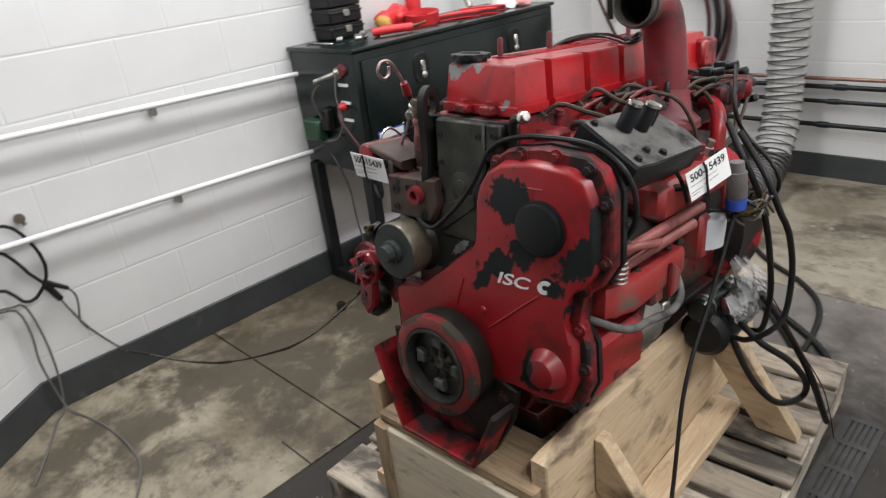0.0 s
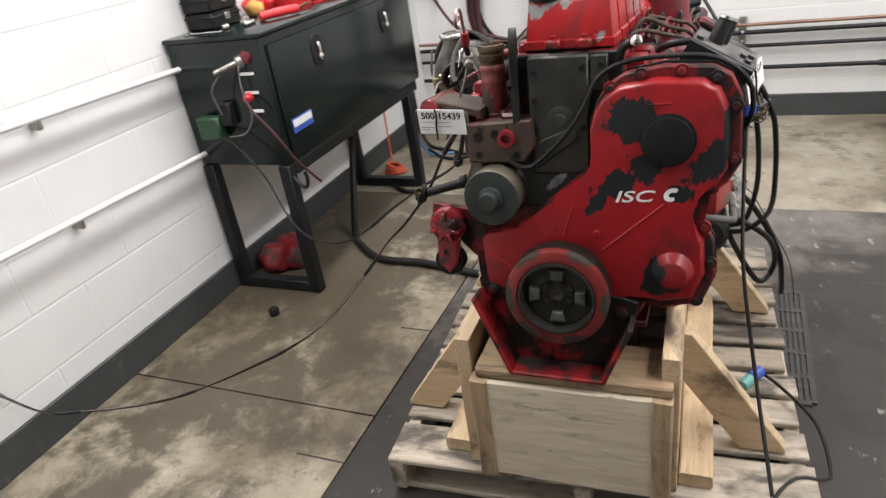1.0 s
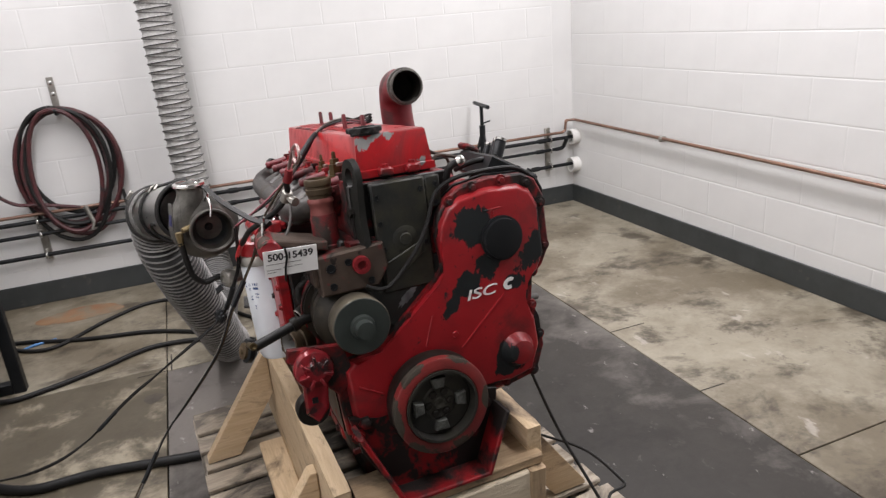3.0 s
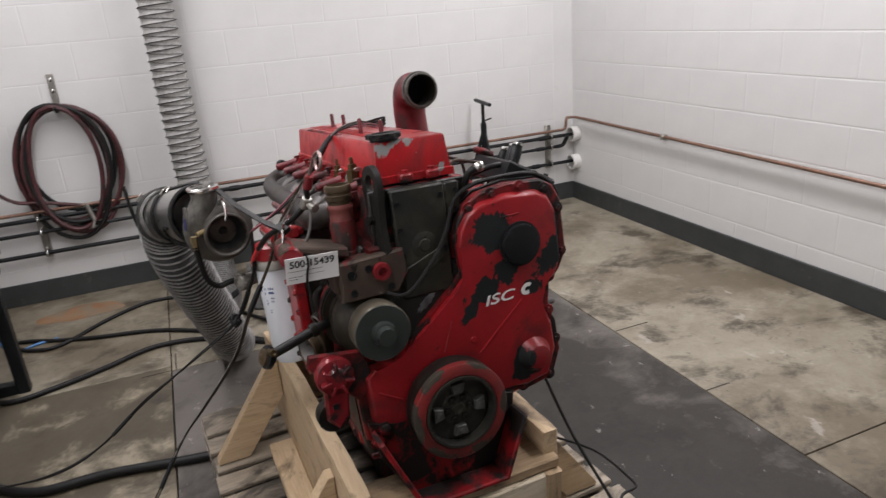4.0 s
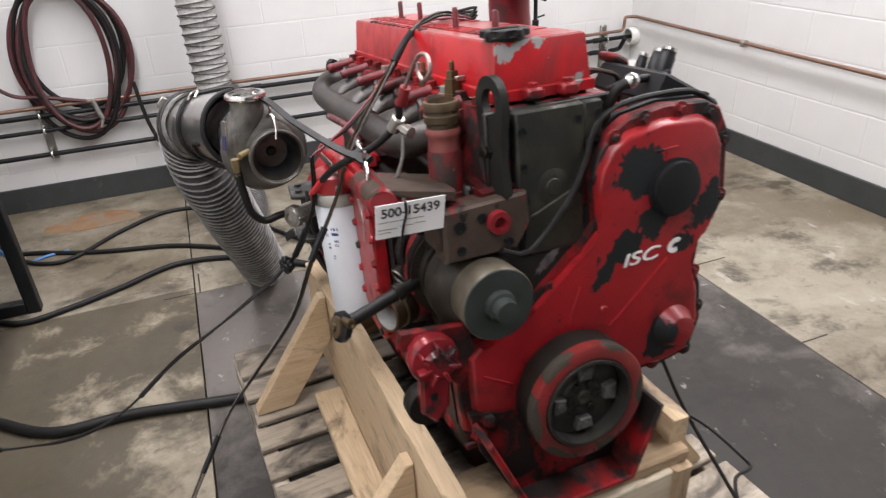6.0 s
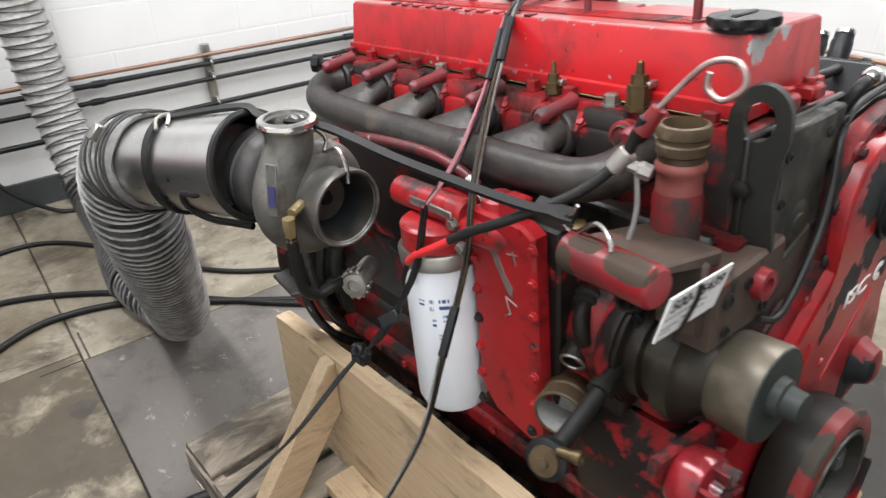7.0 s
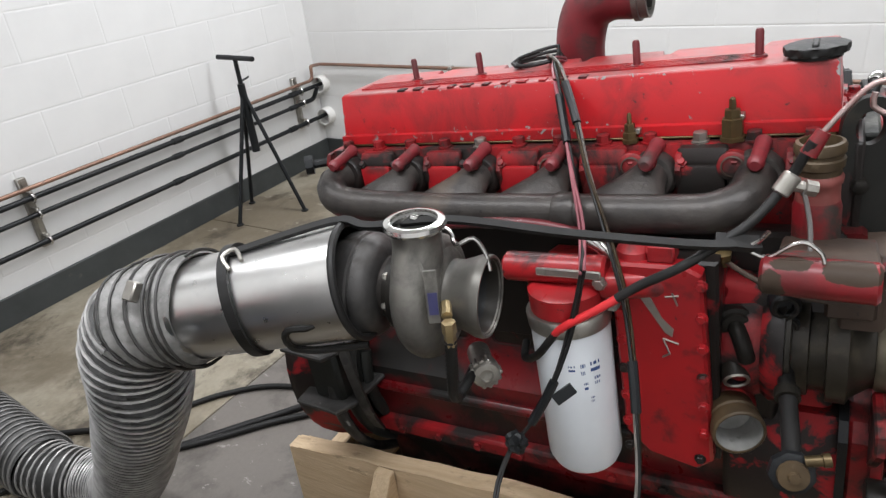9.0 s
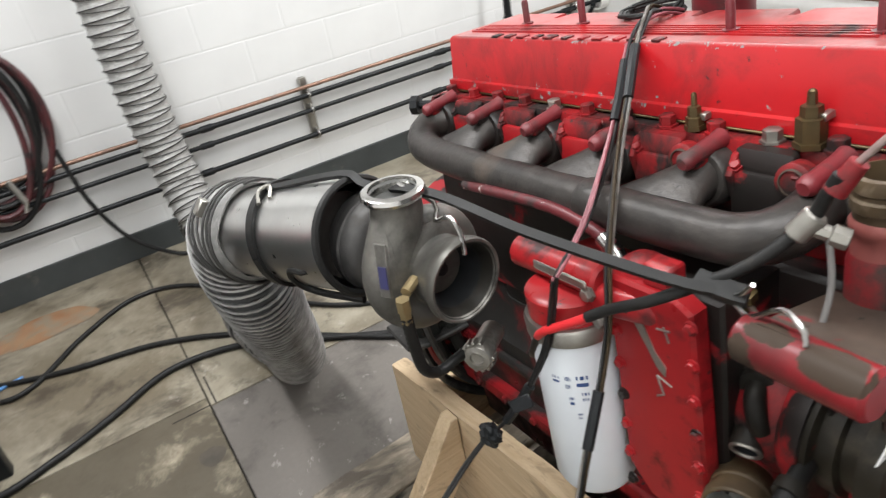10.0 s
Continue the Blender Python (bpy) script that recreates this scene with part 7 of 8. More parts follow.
A = [V(0.067, 0.60, 1.168), V(0.03, 0.60, 1.180), V(-0.02, 0.585, 1.182), V(-0.075, 0.56, 1.168), V(-0.125, 0.53, 1.115), V(-0.18, 0.499, 1.068), V(-0.252, 0.461, 1.024), V(-0.318, 0.438, 0.994), V(-0.325, 0.452, 0.903), V(-0.348, 0.467, 0.837), V(-0.373, 0.492, 0.776), V(-0.396, 0.514, 0.741), V(-0.434, 0.518, 0.710), V(-0.481, 0.508, 0.686), V(-0.527, 0.506, 0.659), V(-0.578, 0.518, 0.623), V(-0.631, 0.530, 0.586), V(-0.678, 0.532, 0.551), V(-0.747, 0.525, 0.500), V(-0.82, 0.535, 0.457), V(-0.90, 0.57, 0.420), V(-0.98, 0.62, 0.39), V(-1.07, 0.66, 0.378), V(-1.15, 0.70, 0.39), V(-1.22, 0.74, 0.435), V(-1.27, 0.77, 0.49), V(-1.31, 0.79, 0.55), V(-1.38, 0.80, 0.64), V(-1.45, 0.81, 0.70), V(-1.50, 0.815, 0.715)]
Bw = [V(0.06, 0.62, 1.168), V(0.02, 0.61, 1.186), V(-0.03, 0.575, 1.186), V(-0.08, 0.545, 1.168), V(-0.13, 0.51, 1.125), V(-0.18, 0.478, 1.076), V(-0.255, 0.42, 1.0), V(-0.292, 0.388, 0.93), V(-0.36, 0.354, 0.83), V(-0.412, 0.336, 0.735), V(-0.50, 0.335, 0.63), V(-0.555, 0.317, 0.578), V(-0.61, 0.285, 0.508), V(-0.66, 0.235, 0.450), V(-0.705, 0.192, 0.400), V(-0.78, 0.168, 0.340), V(-0.89, 0.157, 0.268), V(-1.02, 0.14, 0.20), V(-1.17, 0.115, 0.13), V(-1.32, 0.06, 0.085), V(-1.47, 0.0, 0.07), V(-1.60, -0.07, 0.085), V(-1.655, -0.14, 0.13), V(-1.66, -0.215, 0.25), V(-1.66, -0.255, 0.35), V(-1.653, -0.274, 0.415)]
ROSE_WIRE = surface("rose_wire", (0.26, 0.075, 0.09), (0.15, 0.04, 0.05), 20, 0.4)
PALE_WIRE = surface("pale_grey_wire", (0.33, 0.30, 0.27), (0.15, 0.135, 0.12), 30, 0.4)
rnd = random.Random(21)
for path, kinds in ((A, (ROSE_WIRE, RUBBER, ROSE_WIRE)), (Bw, (RUBBER, PALE_WIRE, RUBBER, DULL_TAN, PALE_WIRE))):
    for j, mat in enumerate(kinds):
        a = 2 * math.pi * j / 3
        pts = [p + V(math.cos(a + i * 0.7), math.sin(a + i * 0.7), math.cos(a * 2 + i)) * (0.003 if i < 9 else 0.0017) for i, p in enumerate(path)]
        if mat == ROSE_WIRE:
            part("strand", tube(B(), pts[:8], 0.0023, 7, 0.02), mat, harness, "faded pink wire")
            pts, mat = pts[7:], RUBBER
        part("strand", tube(B(), pts, 0.0023, 7, 0.02), mat, harness)
    cp = curve_points(path, 0.02)
    for i in range(8, len(cp) - 8, 19):
        part("tape", sweep(B(), cp[i:i + 4], 0.0066 if i < 40 else 0.0052, 8), BLACK, harness, "black tape wrap")
K = V(-0.390, 0.508, 0.750)
bm = B()
bmesh.ops.create_icosphere(bm, subdivisions=3, radius=1.0)
for v in bm.verts:
    k = 1 + 0.45 * noise.noise(v.co * 2.6)
    v.co = K + V(v.co.x * 0.013, v.co.y * 0.015, v.co.z * 0.018) * k
part("tape_knot", bm, BLACK, harness, "knot of black tape", smooth=20)
part("tape_tail", box(B(), -0.002, 0.002, -0.004, 0.026, -0.008, 0.008, 0.001, Matrix.Translation(V(-0.386, 0.448, 0.842)) @ Matrix.Rotation(-0.7, 4, "X") @ Matrix.Rotation(-2.6, 4, "Z")), BLACK, harness)
for i in range(3):
    pts = [V(0.067, 0.60 + 0.01 * i, 1.168), V(0.09, 0.62, 1.172 + 0.008 * i), V(0.06, 0.68, 1.165 + 0.004 * i), V(0.02, 0.65 + 0.01 * i, 1.168), V(0.03, 0.6, 1.178)]
    part("strand", tube(B(), pts, 0.0032, 7, 0.015), RUBBER, harness)


# ---- stock tags ----
def stock_tag(name, m, label):
    """A white card with its number, lines of small print and a square code patch left blank."""
    w, h = 0.104, 0.056
    ob = part(name, box(B(), -w / 2, w / 2, -0.0006, 0.0006, -h / 2, h / 2), PAPER, None, label, m)
    tagged(ob, category="tag", group="stock tags")
    lettering("number", "500-15439", 0.0205, pose(0.0, -0.0009, 0.007, 90), INK, ob, extrude=0.0001, bold=0.0005)
    for i, (x0, x1, z) in enumerate(((-0.048, 0.02, -0.001), (-0.048, -0.02, -0.013), (-0.016, 0.004, -0.011), (0.006, 0.022, -0.010), (-0.048, -0.03, -0.0185))):
        part("print_line", box(B(), x0, x1, -0.0012, -0.0007, z - 0.0004, z + 0.0004), GREY_CORD, ob)
    part("tie", tube(B(), [(-0.01, -0.004, 0.03), (-0.008, -0.005, 0.012), (-0.012, -0.005, -0.008), (-0.014, -0.003, -0.04)], 0.0022, 6, 0.01), RUBBER, ob, "black tie")
    return ob


stock_tag("stock_tag", pose(-0.243, 0.106, 0.996, 9, 2, 1), "white stock tag tied to the engine bracket")
stock_tag("stock_tag", pose(0.356, 0.405, 0.979, -6, -14, 74), "white stock tag tied on the fuel side")

# ---- fuel side cables ----
side = thing("engine_side_harness", "black cables and loops hung on the fuel side", "cables")
for pts, r, mat in (
        ([(0.23, 0.80, 1.09), (0.28, 0.689, 1.026), (0.29, 0.715, 0.97), (0.32, 0.716, 0.939), (0.36, 0.697, 0.915), (0.38, 0.697, 0.879), (0.37, 0.713, 0.838), (0.36, 0.644, 0.835), (0.345, 0.58, 0.843), (0.30, 0.54, 0.85)], 0.0045, RUBBER),
        ([(0.28, 0.66, 1.0), (0.33, 0.618, 0.947), (0.36, 0.64, 0.867), (0.38, 0.661, 0.769), (0.39, 0.685, 0.635), (0.38, 0.709, 0.54), (0.36, 0.731, 0.478), (0.31, 0.75, 0.46)], 0.0068, RUBBER),
        ([(0.29, 0.70, 0.97), (0.35, 0.652, 0.928), (0.38, 0.635, 0.895), (0.41, 0.64, 0.825), (0.42, 0.669, 0.775), (0.43, 0.687, 0.678), (0.43, 0.672, 0.575), (0.41, 0.644, 0.539), (0.36, 0.64, 0.50), (0.30, 0.66, 0.49)], 0.0068, RUBBER),
        ([(0.29, 0.74, 0.60), (0.32, 0.748, 0.586), (0.37, 0.753, 0.543), (0.42, 0.763, 0.467), (0.47, 0.794, 0.35), (0.49, 0.86, 0.216), (0.495, 0.90, 0.155)], 0.0082, RUBBER),
        ([(0.28, 0.68, 0.58), (0.30, 0.678, 0.558), (0.33, 0.655, 0.479), (0.38, 0.671, 0.372), (0.42, 0.73, 0.291), (0.45, 0.809, 0.271), (0.46, 0.795, 0.33), (0.44, 0.716, 0.43), (0.4, 0.64, 0.505), (0.34, 0.66, 0.53)], 0.008, RUBBER),
        ([(0.25, 0.30, 1.04), (0.30, 0.33, 1.03), (0.325, 0.36, 0.98), (0.33, 0.38, 0.93)], 0.004, BLACK),
        ([(0.33, 0.76, 0.60), (0.38, 0.74, 0.57), (0.44, 0.76, 0.45), (0.50, 0.80, 0.32), (0.53, 0.84, 0.16)], 0.0015, HOSE_RED)):
    part("cable", tube(B(), [V(*p) for p in pts], r, 10, 0.02), mat, side)
rnd = random.Random(4)
for i in range(11):
    c = V(0.355, 0.61, 0.85)
    pts = [c + V(0.035 * math.cos(k) + rnd.uniform(-0.012, 0.012), 0.05 * math.sin(k) + rnd.uniform(-0.012, 0.012), 0.022 * math.sin(2 * k + i) + rnd.uniform(-0.012, 0.012)) for k in (0.2 * i + 2 * math.pi * j / 9 for j in range(8))]
    part("loop", tube(B(), pts, 0.0024, 6, 0.012), BRASS if i % 3 == 0 else GREY_CORD if i % 3 == 1 else RUBBER, side, "thin wire loop")
# torn plastic wrap draped over the starter terminals
def film_sheet(top, low, half, seed):
    """A thin torn sheet with sharp folds that hangs from top to low."""
    bm = B()
    n, m = 36, 22
    rows = []
    for i in range(n + 1):
        u = i / n
        row = []
        for j in range(m + 1):
            v = 2 * j / m - 1
            w = half * (0.25 + 0.75 * math.sin(math.pi * (0.12 + 0.8 * u))) * (1 + 0.5 * noise.noise(V(u * 4, seed, 0)))
            f = 0.030 * (abs(noise.noise(V(u * 2.5, v * 2.2, seed))) - 0.2) + 0.012 * abs(noise.noise(V(u * 7, v * 6, seed + 5)))
            bow = 0.03 * math.sin(math.pi * u) * (1 - v * v)
            row.append(bm.verts.new(top.lerp(low, u) + V(0.4 * w * v * v - f + bow, w * v, 0.25 * w * abs(v) * noise.noise(V(v * 3, u * 2, seed + 9)) + f * 0.6)))
        rows.append(row)
    for a, b in zip(rows, rows[1:]):
        for j in range(m):
            bm.faces.new((a[j], a[j + 1], b[j + 1], b[j]))
    return bm


for top, low, half, seed in ((V(0.315, 0.675, 0.685), V(0.335, 0.71, 0.50), 0.050, 3), (V(0.325, 0.70, 0.65), V(0.345, 0.80, 0.545), 0.042, 8), (V(0.31, 0.64, 0.60), V(0.335, 0.66, 0.535), 0.030, 14)):
    part("torn_film", film_sheet(top, low, half, seed), WRAP, side, "torn clear plastic wrap", smooth=25)
plug = thing("round_plug", "grey and blue round cable plug", "plug")
PB = V(0.345, 0.56, 0.905)
part("body", lathe(B(), PB + V(0, 0, 0.02), (0.05, 0.02, -1), [(-0.03, 0.014), (-0.01, 0.016), (-0.009, 0.020), (0, 0.020), (0.045, 0.0205), (0.047, 0.019)], 20), GREY_CORD, plug)
part("blue_ring", lathe(B(), PB + V(0.002, 0, -0.026), (0.05, 0.02, -1), [(0, 0.0215), (0.022, 0.021), (0.024, 0.017)], 20), BLUE_PLASTIC, plug)
part("cable", tube(B(), [PB + V(0.004, 0, -0.05), V(0.352, 0.46, 0.70), V(0.362, 0.34, 0.55), V(0.40, 0.22, 0.35), V(0.432, 0.09, 0.22), V(0.446, 0.03, 0.165)], 0.0045, 8, 0.02), RUBBER, plug)
plug2 = thing("adapter_plug", "blue cable adapter lying on the pallet", "plug")
P2 = V(0.45, -0.005, 0.158)
part("shell", prism(B(), [(-0.022, -0.075), (0.022, -0.075), (0.026, -0.03), (0.018, 0.0), (0.013, 0.028), (-0.013, 0.028), (-0.018, 0.0), (-0.026, -0.03)], "z", -0.013, 0.013, 0.005, 2), BLUE_PLASTIC, plug2, m=Matrix.Translation(P2) @ Matrix.Rotation(radians(-6), 4, "Z"))
part("label", box(B(), -0.015, 0.015, -0.068, -0.028, 0.0131, 0.0138), PAPER, plug2, m=Matrix.Translation(P2) @ Matrix.Rotation(radians(-6), 4, "Z"))
part("cable", tube(B(), [P2 + V(0, 0.028, 0.0), P2 + V(0.01, 0.06, 0.0), P2 + V(0.05, 0.11, 0.002), P2 + V(0.10, 0.12, 0.0), P2 + V(0.12, 0.16, -0.01), P2 + V(0.10, 0.30, 0.0), P2 + V(0.03, 0.42, 0.0), V(0.43, 0.47, 0.16)], 0.0045, 8, 0.015), RUBBER, plug2)
conn = thing("blue_connector", "green and blue cable coupling on the pallet", "connector")
part("shell", cyl(B(), V(0.43, 0.47, 0.165), V(0.405, 0.43, 0.165), 0.016, seg=16, bevel=0.003), BLUE_PLASTIC, conn)
part("nose", cyl(B(), V(0.404, 0.428, 0.165), V(0.385, 0.398, 0.163), 0.017, 0.014, 16), surface("sea_green_plastic", (0.12, 0.34, 0.30), (0.1, 0.3, 0.27), 12, 0.45), conn)
# ---- pump stand near the back wall ----
stand = thing("jack_stand", "black steel tripod stand with a tee top", "stand")
TOPP = V(1.478, 2.935, 0.845)
part("tee", cyl(B(), TOPP + V(-0.02, -0.15, 0.005), TOPP + V(0.02, 0.15, 0.005), 0.013, seg=14, bevel=0.003), BLACK, stand)
part("screw", cyl(B(), TOPP + V(0, 0, -0.22), TOPP, 0.012, seg=12), BLACK, stand)
part("column", cyl(B(), TOPP + V(-0.003, -0.002, -0.5), TOPP + V(0, 0, -0.13), 0.022, 0.02, 14), BLACK, stand)
part("pin", cyl(B(), TOPP + V(-0.005, 0, -0.12), TOPP + V(0.055, -0.01, -0.105), 0.005, seg=8), BLACK, stand)
for fx, fy in ((1.235, 2.93), (1.51, 2.70), (1.50, 3.10)):
    part("leg", cyl(B(), TOPP + V(0, 0, -0.17), V(fx, fy, 0.006), 0.011, seg=10), BLACK, stand)
    part("foot", lathe(B(), V(fx, fy, 0.0), (0, 0, 1), [(0, 0.02), (0.006, 0.02), (0.01, 0.012)], 14), BLACK, stand)

# ---- hoses and cables on the floor ----
def floor_cable(name, label, pts, r, mat):
    tagged(part(name, tube(B(), [V(x, y, z if z else r) for x, y, z in pts], r, 10, 0.03), mat), label, "cable", "floor cables")


floor_cable("floor_hose", "black rubber hose lying on the concrete floor", [(0.26, 1.12, 0.045), (0.28, 1.40, 0), (0.24, 1.70, 0), (0.12, 1.88, 0), (-0.15, 2.1, 0), (-0.5, 2.65, 0), (-0.74, 2.77, 0), (-0.97, 2.63, 0), (-1.17, 2.42, 0), (-1.30, 2.42, 0), (-1.45, 2.55, 0)], 0.010, RUBBER)
floor_cable("floor_hose", "black rubber hose lying on the concrete floor", [(0.28, 1.10, 0.045), (0.30, 1.32, 0), (0.12, 1.57, 0), (-0.08, 1.76, 0), (-0.33, 2.02, 0), (-0.52, 2.2, 0), (-0.75, 2.34, 0), (-1.04, 2.42, 0), (-1.29, 2.53, 0), (-1.50, 2.62, 0.05), (-1.58, 2.7, 0.4)], 0.011, RUBBER)
floor_cable("floor_hose", "black rubber hose lying on the concrete floor", [(0.34, 1.10, 0.045), (0.36, 1.40, 0), (0.08, 1.65, 0), (-0.24, 1.9, 0), (-0.48, 2.08, 0), (-0.73, 2.13, 0), (-0.95, 2.02, 0), (-1.13, 1.94, 0), (-1.32, 1.90, 0), (-1.5, 2.05, 0)], 0.012, RUBBER)
floor_cable("floor_hose", "thick black hose running under the pallet", [(-0.40, 1.05, 0.03), (-0.58, 1.08, 0), (-0.88, 1.14, 0), (-1.10, 1.15, 0), (-1.25, 1.25, 0), (-1.36, 1.38, 0.02), (-1.44, 1.58, 0.2), (-1.46, 1.7, 0.45), (-1.47, 1.72, 0.6)], 0.017, RUBBER)
floor_cable("blue_air_line", "blue air line beside the bench legs", [(-1.38, 2.32, 0.62), (-1.42, 2.36, 0.42), (-1.45, 2.40, 0.18), (-1.40, 2.46, 0.012), (-1.30, 2.5, 0), (-1.20, 2.52, 0)], 0.007, BLUE_CORD)
floor_cable("orange_cable", "orange cord hanging behind the bench", [(-1.60, 2.3, 0.60), (-1.58, 2.28, 0.35), (-1.56, 2.24, 0.12), (-1.54, 2.2, 0.02)], 0.005, ORANGE)
floor_cable("wall_cable", "black cord looped against the block wall", [(-1.50, -0.60, 0.80), (-1.62, -0.41, 0.745), (-1.655, -0.328, 0.709), (-1.655, -0.282, 0.596), (-1.655, -0.289, 0.512), (-1.655, -0.341, 0.452), (-1.65, -0.384, 0.458), (-1.635, -0.42, 0.52), (-1.55, -0.54, 0.58)], 0.006, RUBBER)
floor_cable("wall_cable", "black cord with plugs hung against the wall", [(-1.50, -0.60, 0.74), (-1.62, -0.42, 0.67), (-1.655, -0.364, 0.611), (-1.655, -0.335, 0.544), (-1.655, -0.302, 0.49)], 0.006, RUBBER)
floor_cable("wall_cable", "thin grey cord hanging down the wall", [(-1.56, -0.52, 0.50), (-1.63, -0.42, 0.46), (-1.655, -0.383, 0.435), (-1.66, -0.367, 0.30), (-1.655, -0.373, 0.146), (-1.64, -0.40, 0.02), (-1.60, -0.44, 0), (-1.506, -0.487, 0), (-1.3, -0.6, 0)], 0.004, GREY_CORD)
floor_cable("wall_cable", "thin grey cord hanging down to the concrete floor", [(-1.57, -0.51, 0.48), (-1.64, -0.415, 0.44), (-1.652, -0.40, 0.33), (-1.65, -0.41, 0.23), (-1.648, -0.403, 0.115), (-1.62, -0.39, 0.02), (-1.525, -0.357, 0), (-1.387, -0.331, 0), (-1.237, -0.324, 0), (-1.1, -0.34, 0), (-0.95, -0.42, 0)], 0.004, GREY_CORD)
pg = thing("cord_plug", "black moulded plug on the wall cord", "plug")
part("body", cyl(B(), V(-1.655, -0.302, 0.485), V(-1.652, -0.274, 0.415), 0.014, 0.011, 12), RUBBER, pg)
part("second_body", cyl(B(), V(-1.655, -0.298, 0.492), V(-1.65, -0.241, 0.445), 0.010, 0.008, 12), RUBBER, pg)
part("flex", tube(B(), [V(-1.65, -0.241, 0.445), V(-1.655, -0.225, 0.41), V(-1.655, -0.228, 0.369), V(-1.655, -0.241, 0.303), V(-1.655, -0.217, 0.254)], 0.004, 8, 0.02), GREY_CORD, pg)
tagged(part("valve_fitting", lathe(lathe(B(), (LEFT + 0.005, -0.30, 0.735), (1, 0, 0), [(0, 0.012), (0.03, 0.012), (0.031, 0.018), (0.04, 0.018)], 10), (LEFT + 0.03, -0.30, 0.735), (0, 0.4, -1), [(0, 0.008), (0.03, 0.008)], 8), CHROME), "small chrome valve fitting on the wall", "fitting")
tagged(part("rubber_bung", lathe(B(), (-1.364, 0.676, 0.0), (0, 0, 1), [(0, 0.02), (0.025, 0.022), (0.03, 0.02), (0.032, 0.012), (0.026, 0.0)], 14), RUBBER), "small black rubber bung on the floor", "bung")
lead2 = thing("bench_lead", "thin maroon lead hanging from the toolbox end", "cable")
part("lead", tube(B(), [V(-1.345, 0.84, 0.86), V(-1.30, 0.80, 0.82), V(-1.24, 0.82, 0.72), V(-1.20, 0.86, 0.60), V(-1.18, 0.95, 0.48)], 0.005, 8, 0.02), HOSE_RED, lead2)
part("lead", tube(B(), [V(-1.40, 0.80, 0.955), V(-1.45, 0.79, 0.90), V(-1.47, 0.83, 0.80)], 0.004, 8, 0.02), GREY_CORD, lead2)
part("lead", tube(B(), [V(-1.34, 0.84, 0.98), V(-1.345, 0.83, 0.90), V(-1.33, 0.83, 0.80), V(-1.37, 0.82, 0.73), V(-1.46, 0.83, 0.71)], 0.003, 8, 0.02), GREY_CORD, lead2)

# ---- things on and under the bench ----
ZB = 1.081
rnd = random.Random(9)
for i in range(6):
    bm = box(B(), -0.068, 0.068, -0.085, 0.085, 0.0, 0.062, 0.006)
    m = pose(-1.612 + rnd.uniform(-0.004, 0.004), 1.10 + rnd.uniform(-0.006, 0.006), ZB + i * 0.064, 0, 0, rnd.uniform(-2, 2))
    t_ = thing("parts_case", "black plastic parts case in a stack on the toolbox", "case", m, "stacked cases")
    part("shell", bm, RUBBER, t_)
    part("lid_rim", box(B(), -0.071, 0.071, -0.088, 0.088, 0.040, 0.047, 0.002), BLACK, t_)
    part("latch", box(B(), 0.068, 0.076, -0.015, 0.015, 0.025, 0.052, 0.002), ZINC, t_, "grey latch")
belt = thing("webbing_coil", "coiled bright red webbing strap on the toolbox", "webbing")
for i in range(5):
    r = 0.075 - 0.011 * i
    part("coil", lathe(B(), (-1.465, 1.46, ZB + 0.006), (0.08, -0.10, 1), [(0, r), (0.046 - 0.003 * i, r + 0.004), (0.046 - 0.003 * i, r), (0, r - 0.004)], 32, close=True), RED_PLASTIC, belt)
for (x, y, a, l) in ((-1.37, 1.60, 62, 0.20), (-1.36, 1.69, 50, 0.22), (-1.40, 1.80, 40, 0.22)):
    t_ = thing("folded_webbing", "folded red webbing strap on the toolbox", "webbing", pose(x, y, ZB, 0, 0, a), "folded straps")
    for k in range(3):
        part("layer", ribbon(curve_points([V(-l / 2, 0.004 * k, 0.004 + 0.009 * k), V(0, 0.006, 0.006 + 0.009 * k), V(l / 2, 0, 0.004 + 0.009 * k)], 0.02), 0.045, 0.006, lambda p: V(0, 0, 1)), MAROON if k == 1 else RED_PLASTIC, t_)
pouch = thing("red_cloth_bundle", "red and tan cloth bundle on the toolbox", "bundle")
for i, (x, y, r, mat) in enumerate(((-1.60, 1.36, 0.050, RED_PLASTIC), (-1.57, 1.42, 0.045, RED_PLASTIC), (-1.56, 1.31, 0.040, YELLOW), (-1.62, 1.45, 0.060, RED_PLASTIC))):
    bm = B()
    bmesh.ops.create_icosphere(bm, subdivisions=3, radius=r)
    for v in bm.verts:
        v.co = v.co * (1 + 0.25 * noise.noise(v.co * 30 + V(i, 2 * i, 0)))
        v.co.z = max(v.co.z * 0.9, -r * 0.55)
        v.co += V(x, y, ZB + r * 0.56)
    part("fold", bm, mat, pouch)
gun = thing("red_air_tool", "red handled air tool on the toolbox", "tool")
part("handle", tube(B(), [V(-1.39, 1.10, ZB + 0.02), V(-1.345, 1.17, ZB + 0.024), V(-1.315, 1.25, ZB + 0.020)], 0.017, 12, 0.02), RED_PLASTIC, gun)
part("nozzle", cyl(B(), V(-1.315, 1.245, ZB + 0.02), V(-1.30, 1.32, ZB + 0.03), 0.007, 0.005, 10), BRASS, gun)
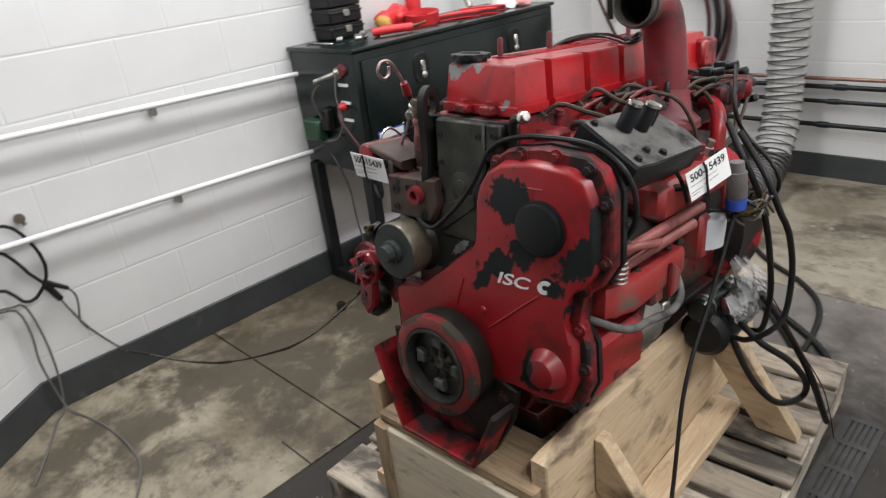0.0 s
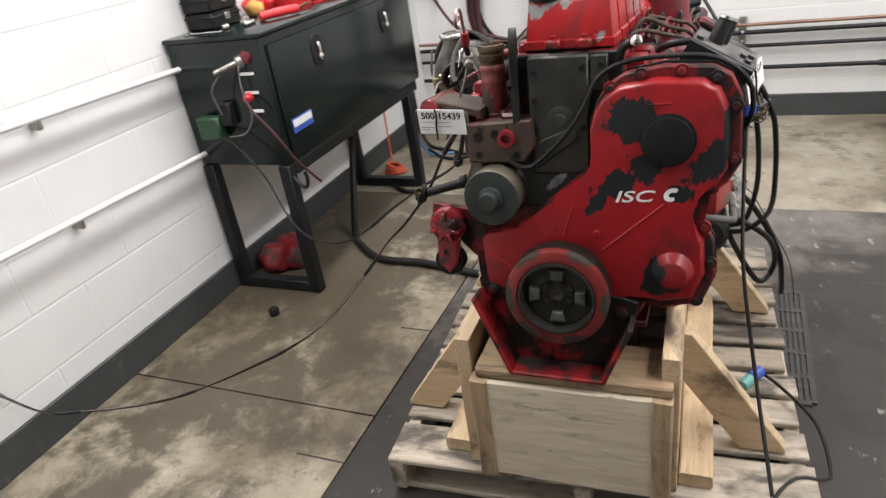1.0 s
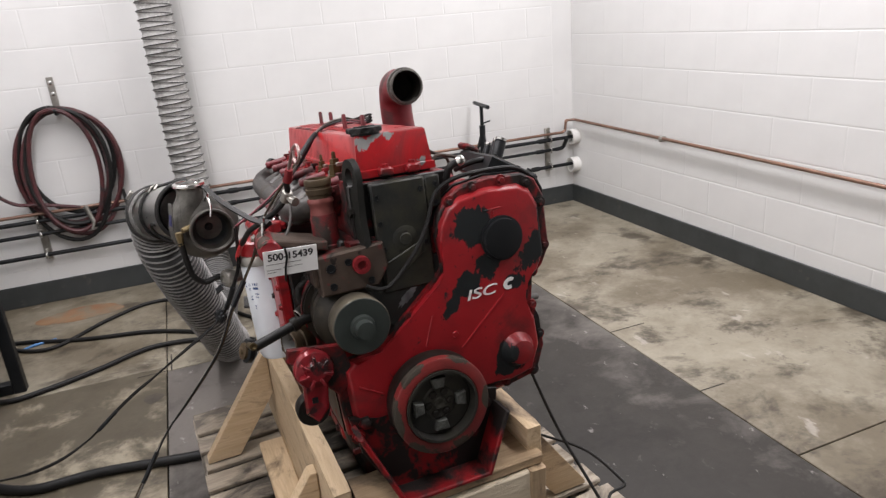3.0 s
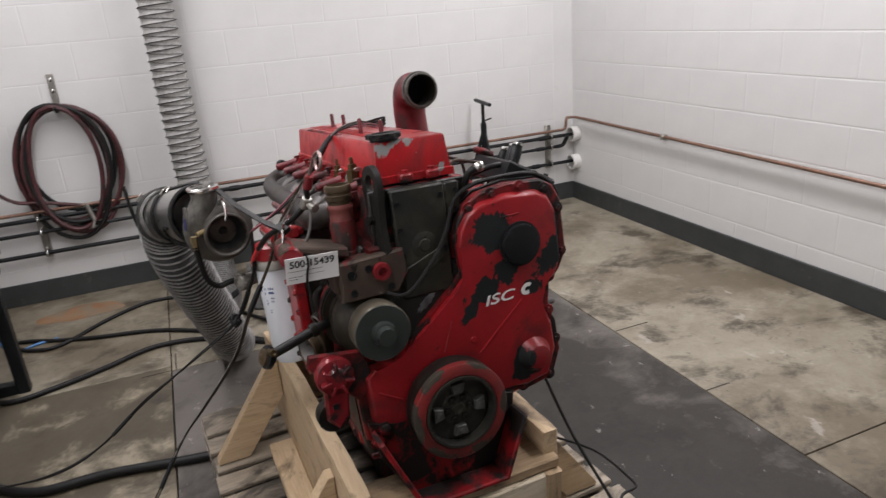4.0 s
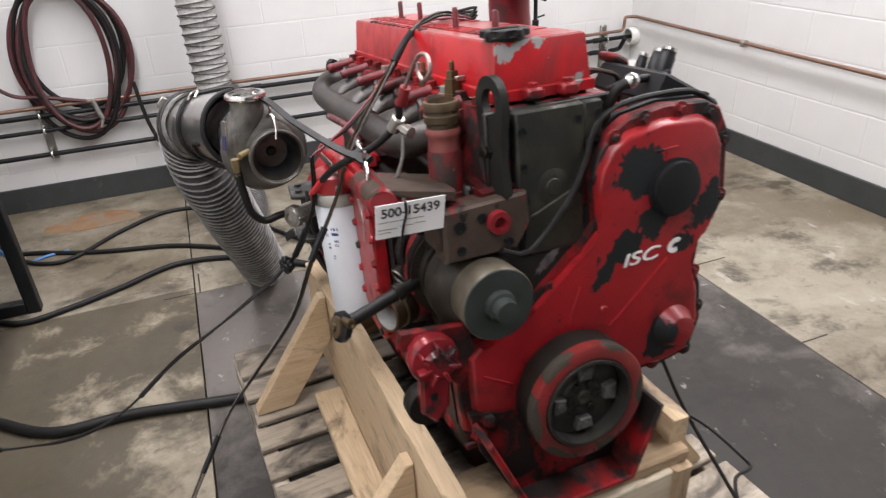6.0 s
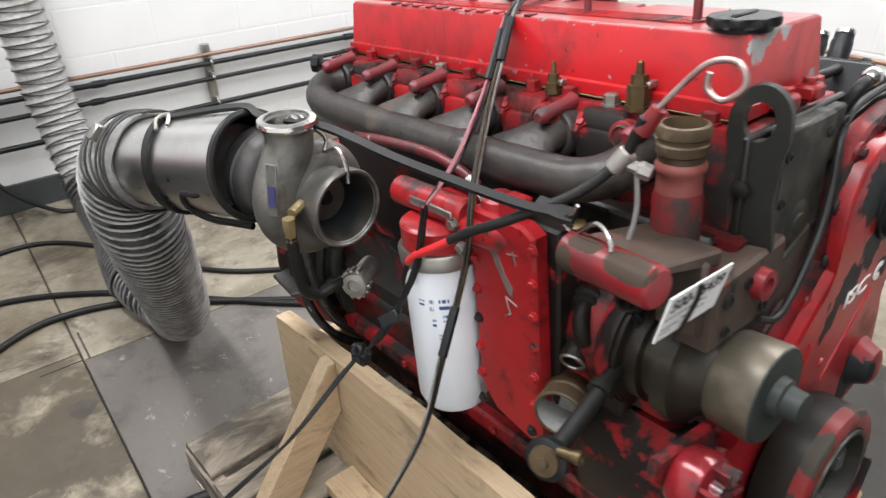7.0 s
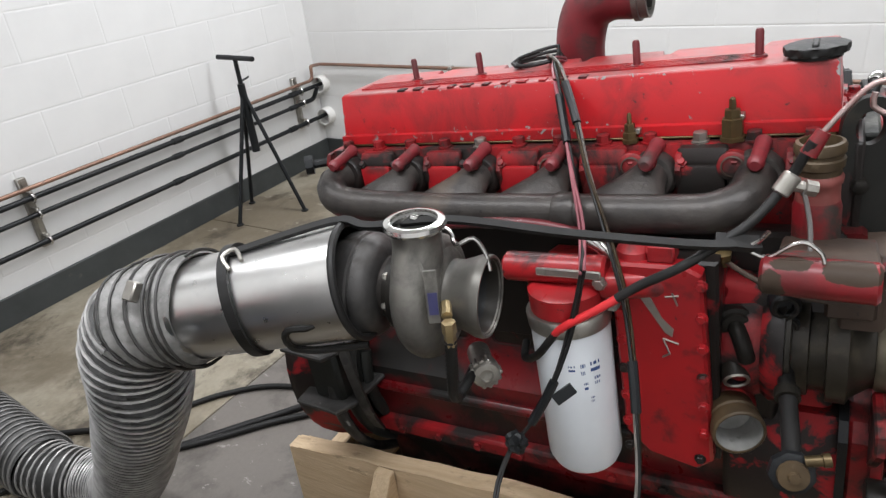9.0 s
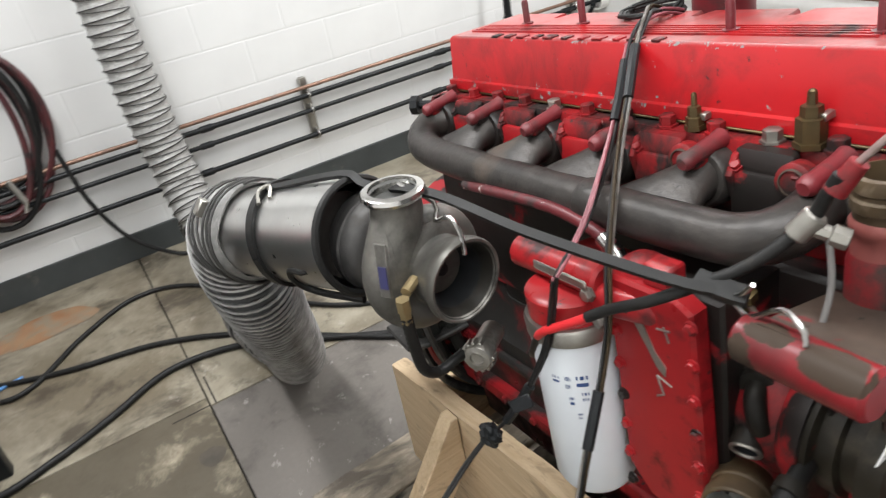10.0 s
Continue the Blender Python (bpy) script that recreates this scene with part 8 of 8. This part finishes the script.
for i, (x, y, r, h) in enumerate(((-1.44, 1.05, 0.012, 0.030), (-1.41, 1.02, 0.010, 0.026), (-1.46, 1.10, 0.014, 0.034), (-1.40, 1.075, 0.009, 0.040), (-1.47, 1.00, 0.011, 0.024), (-1.43, 1.16, 0.013, 0.036))):
    a = i * 1.1
    tagged(part("socket_bit", lathe(B(), (x, y, ZB + r), (math.cos(a), math.sin(a), 0), [(0, r * 0.7), (0.002, r), (h * 0.5, r), (h * 0.55, r * 0.8), (h, r * 0.8), (h + 0.001, r * 0.5), (h - 0.006, r * 0.45), (h - 0.006, 0.0)], 14), CHROME if i % 2 else ZINC), "small bright steel socket lying on the toolbox", "socket", "loose sockets")
wr = thing("spanner", "bright steel spanner lying on the toolbox", "spanner")
part("shaft", box(B(), -1.60, -1.45, 0.925, 0.94, ZB, ZB + 0.007, 0.002), CHROME, wr)
part("jaw", lathe(B(), (-1.61, 0.932, ZB), (0, 0, 1), [(0, 0.018), (0.009, 0.018)], 12), CHROME, wr)
bottle = thing("red_bottle", "red spray bottle with a pale cap on the toolbox", "bottle")
part("body", lathe(B(), (-1.625, 1.56, ZB), (0, 0, 1), [(0, 0.034), (0.005, 0.037), (0.12, 0.037), (0.16, 0.018), (0.17, 0.014)], 22), RED_PLASTIC, bottle)
part("cap", lathe(B(), (-1.625, 1.56, ZB + 0.170), (0, 0, 1), [(0, 0.016), (0.03, 0.014), (0.04, 0.006)], 14), PAPER, bottle)
jar = thing("small_jar", "small grey jar with a metal lid on the toolbox", "jar")
part("body", lathe(B(), (-1.52, 2.03, ZB), (0, 0, 1), [(0, 0.022), (0.055, 0.022), (0.06, 0.018)], 18), PVC, jar)
part("lid", lathe(B(), (-1.52, 2.03, ZB + 0.0605), (0, 0, 1), [(0, 0.024), (0.014, 0.024), (0.016, 0.022)], 18), GREASE, jar)
rag = thing("rag_heap", "heap of pale and pink rags on the toolbox", "rags")
for i, (x, y, r, mat) in enumerate(((-1.36, 1.93, 0.05, PAPER), (-1.34, 2.02, 0.045, surface("pink_cloth", (0.55, 0.25, 0.25), (0.5, 0.2, 0.2), 20, 0.8)), (-1.43, 2.05, 0.055, GREY_CORD))):
    bm = B()
    bmesh.ops.create_icosphere(bm, subdivisions=3, radius=r)
    for v in bm.verts:
        v.co = v.co * (1 + 0.35 * noise.noise(v.co * 34 + V(3 * i, i, 5)))
        v.co.z = max(v.co.z * 0.55, -r * 0.3)
        v.co += V(x, y, ZB + r * 0.31)
    part("fold", bm, mat, rag)
arm = thing("black_hose_nozzle", "black hose with a grey nozzle leaning on the wall", "nozzle")
part("tube", tube(B(), [V(-1.655, 1.95, 1.40), V(-1.64, 1.93, 1.28), V(-1.60, 1.90, 1.17), V(-1.57, 1.88, 1.12)], 0.015, 12, 0.02), RUBBER, arm)
part("tip", cyl(B(), V(-1.57, 1.88, 1.125), V(-1.54, 1.865, 1.095), 0.018, 0.014, 14), ZINC, arm)
tools = thing("red_tool_bag", "red cloth bag under the toolbox", "bag")
for i, (x, y, r) in enumerate(((-1.58, 1.03, 0.075), (-1.50, 1.08, 0.07), (-1.55, 1.13, 0.08))):
    bm = B()
    bmesh.ops.create_icosphere(bm, subdivisions=3, radius=r)
    for v in bm.verts:
        v.co = v.co * (1 + 0.3 * noise.noise(v.co * 20 + V(i, 7, 0)))
        v.co.z = max(v.co.z, -r * 0.7)
        v.co += V(x, y, r * 0.71)
    part("fold", bm, RED_TUBE, tools)
orange = thing("orange_cord_reel", "orange cord bundle on the floor", "cord")
for i in range(4):
    part("loop", ring(B(), V(-1.52, 2.19, 0.010 + 0.012 * i), V(0.1 * i, 0.1, 1), 0.06 - 0.006 * i, 0.008, 20, 8), ORANGE, orange)
post = thing("wall_conduit", "grey conduit and cables in the corner", "conduit")
for i, (x, r, mat) in enumerate(((-1.52, 0.022, GREASE), (-1.47, 0.014, RUBBER), (-1.43, 0.009, WHITE_PIPE))):
    part("pipe", tube(B(), [V(x, BACK - 0.05, 0.85 + 0.1 * i), V(x, BACK - 0.05, 2.98)], r, 10, 3), mat, post)
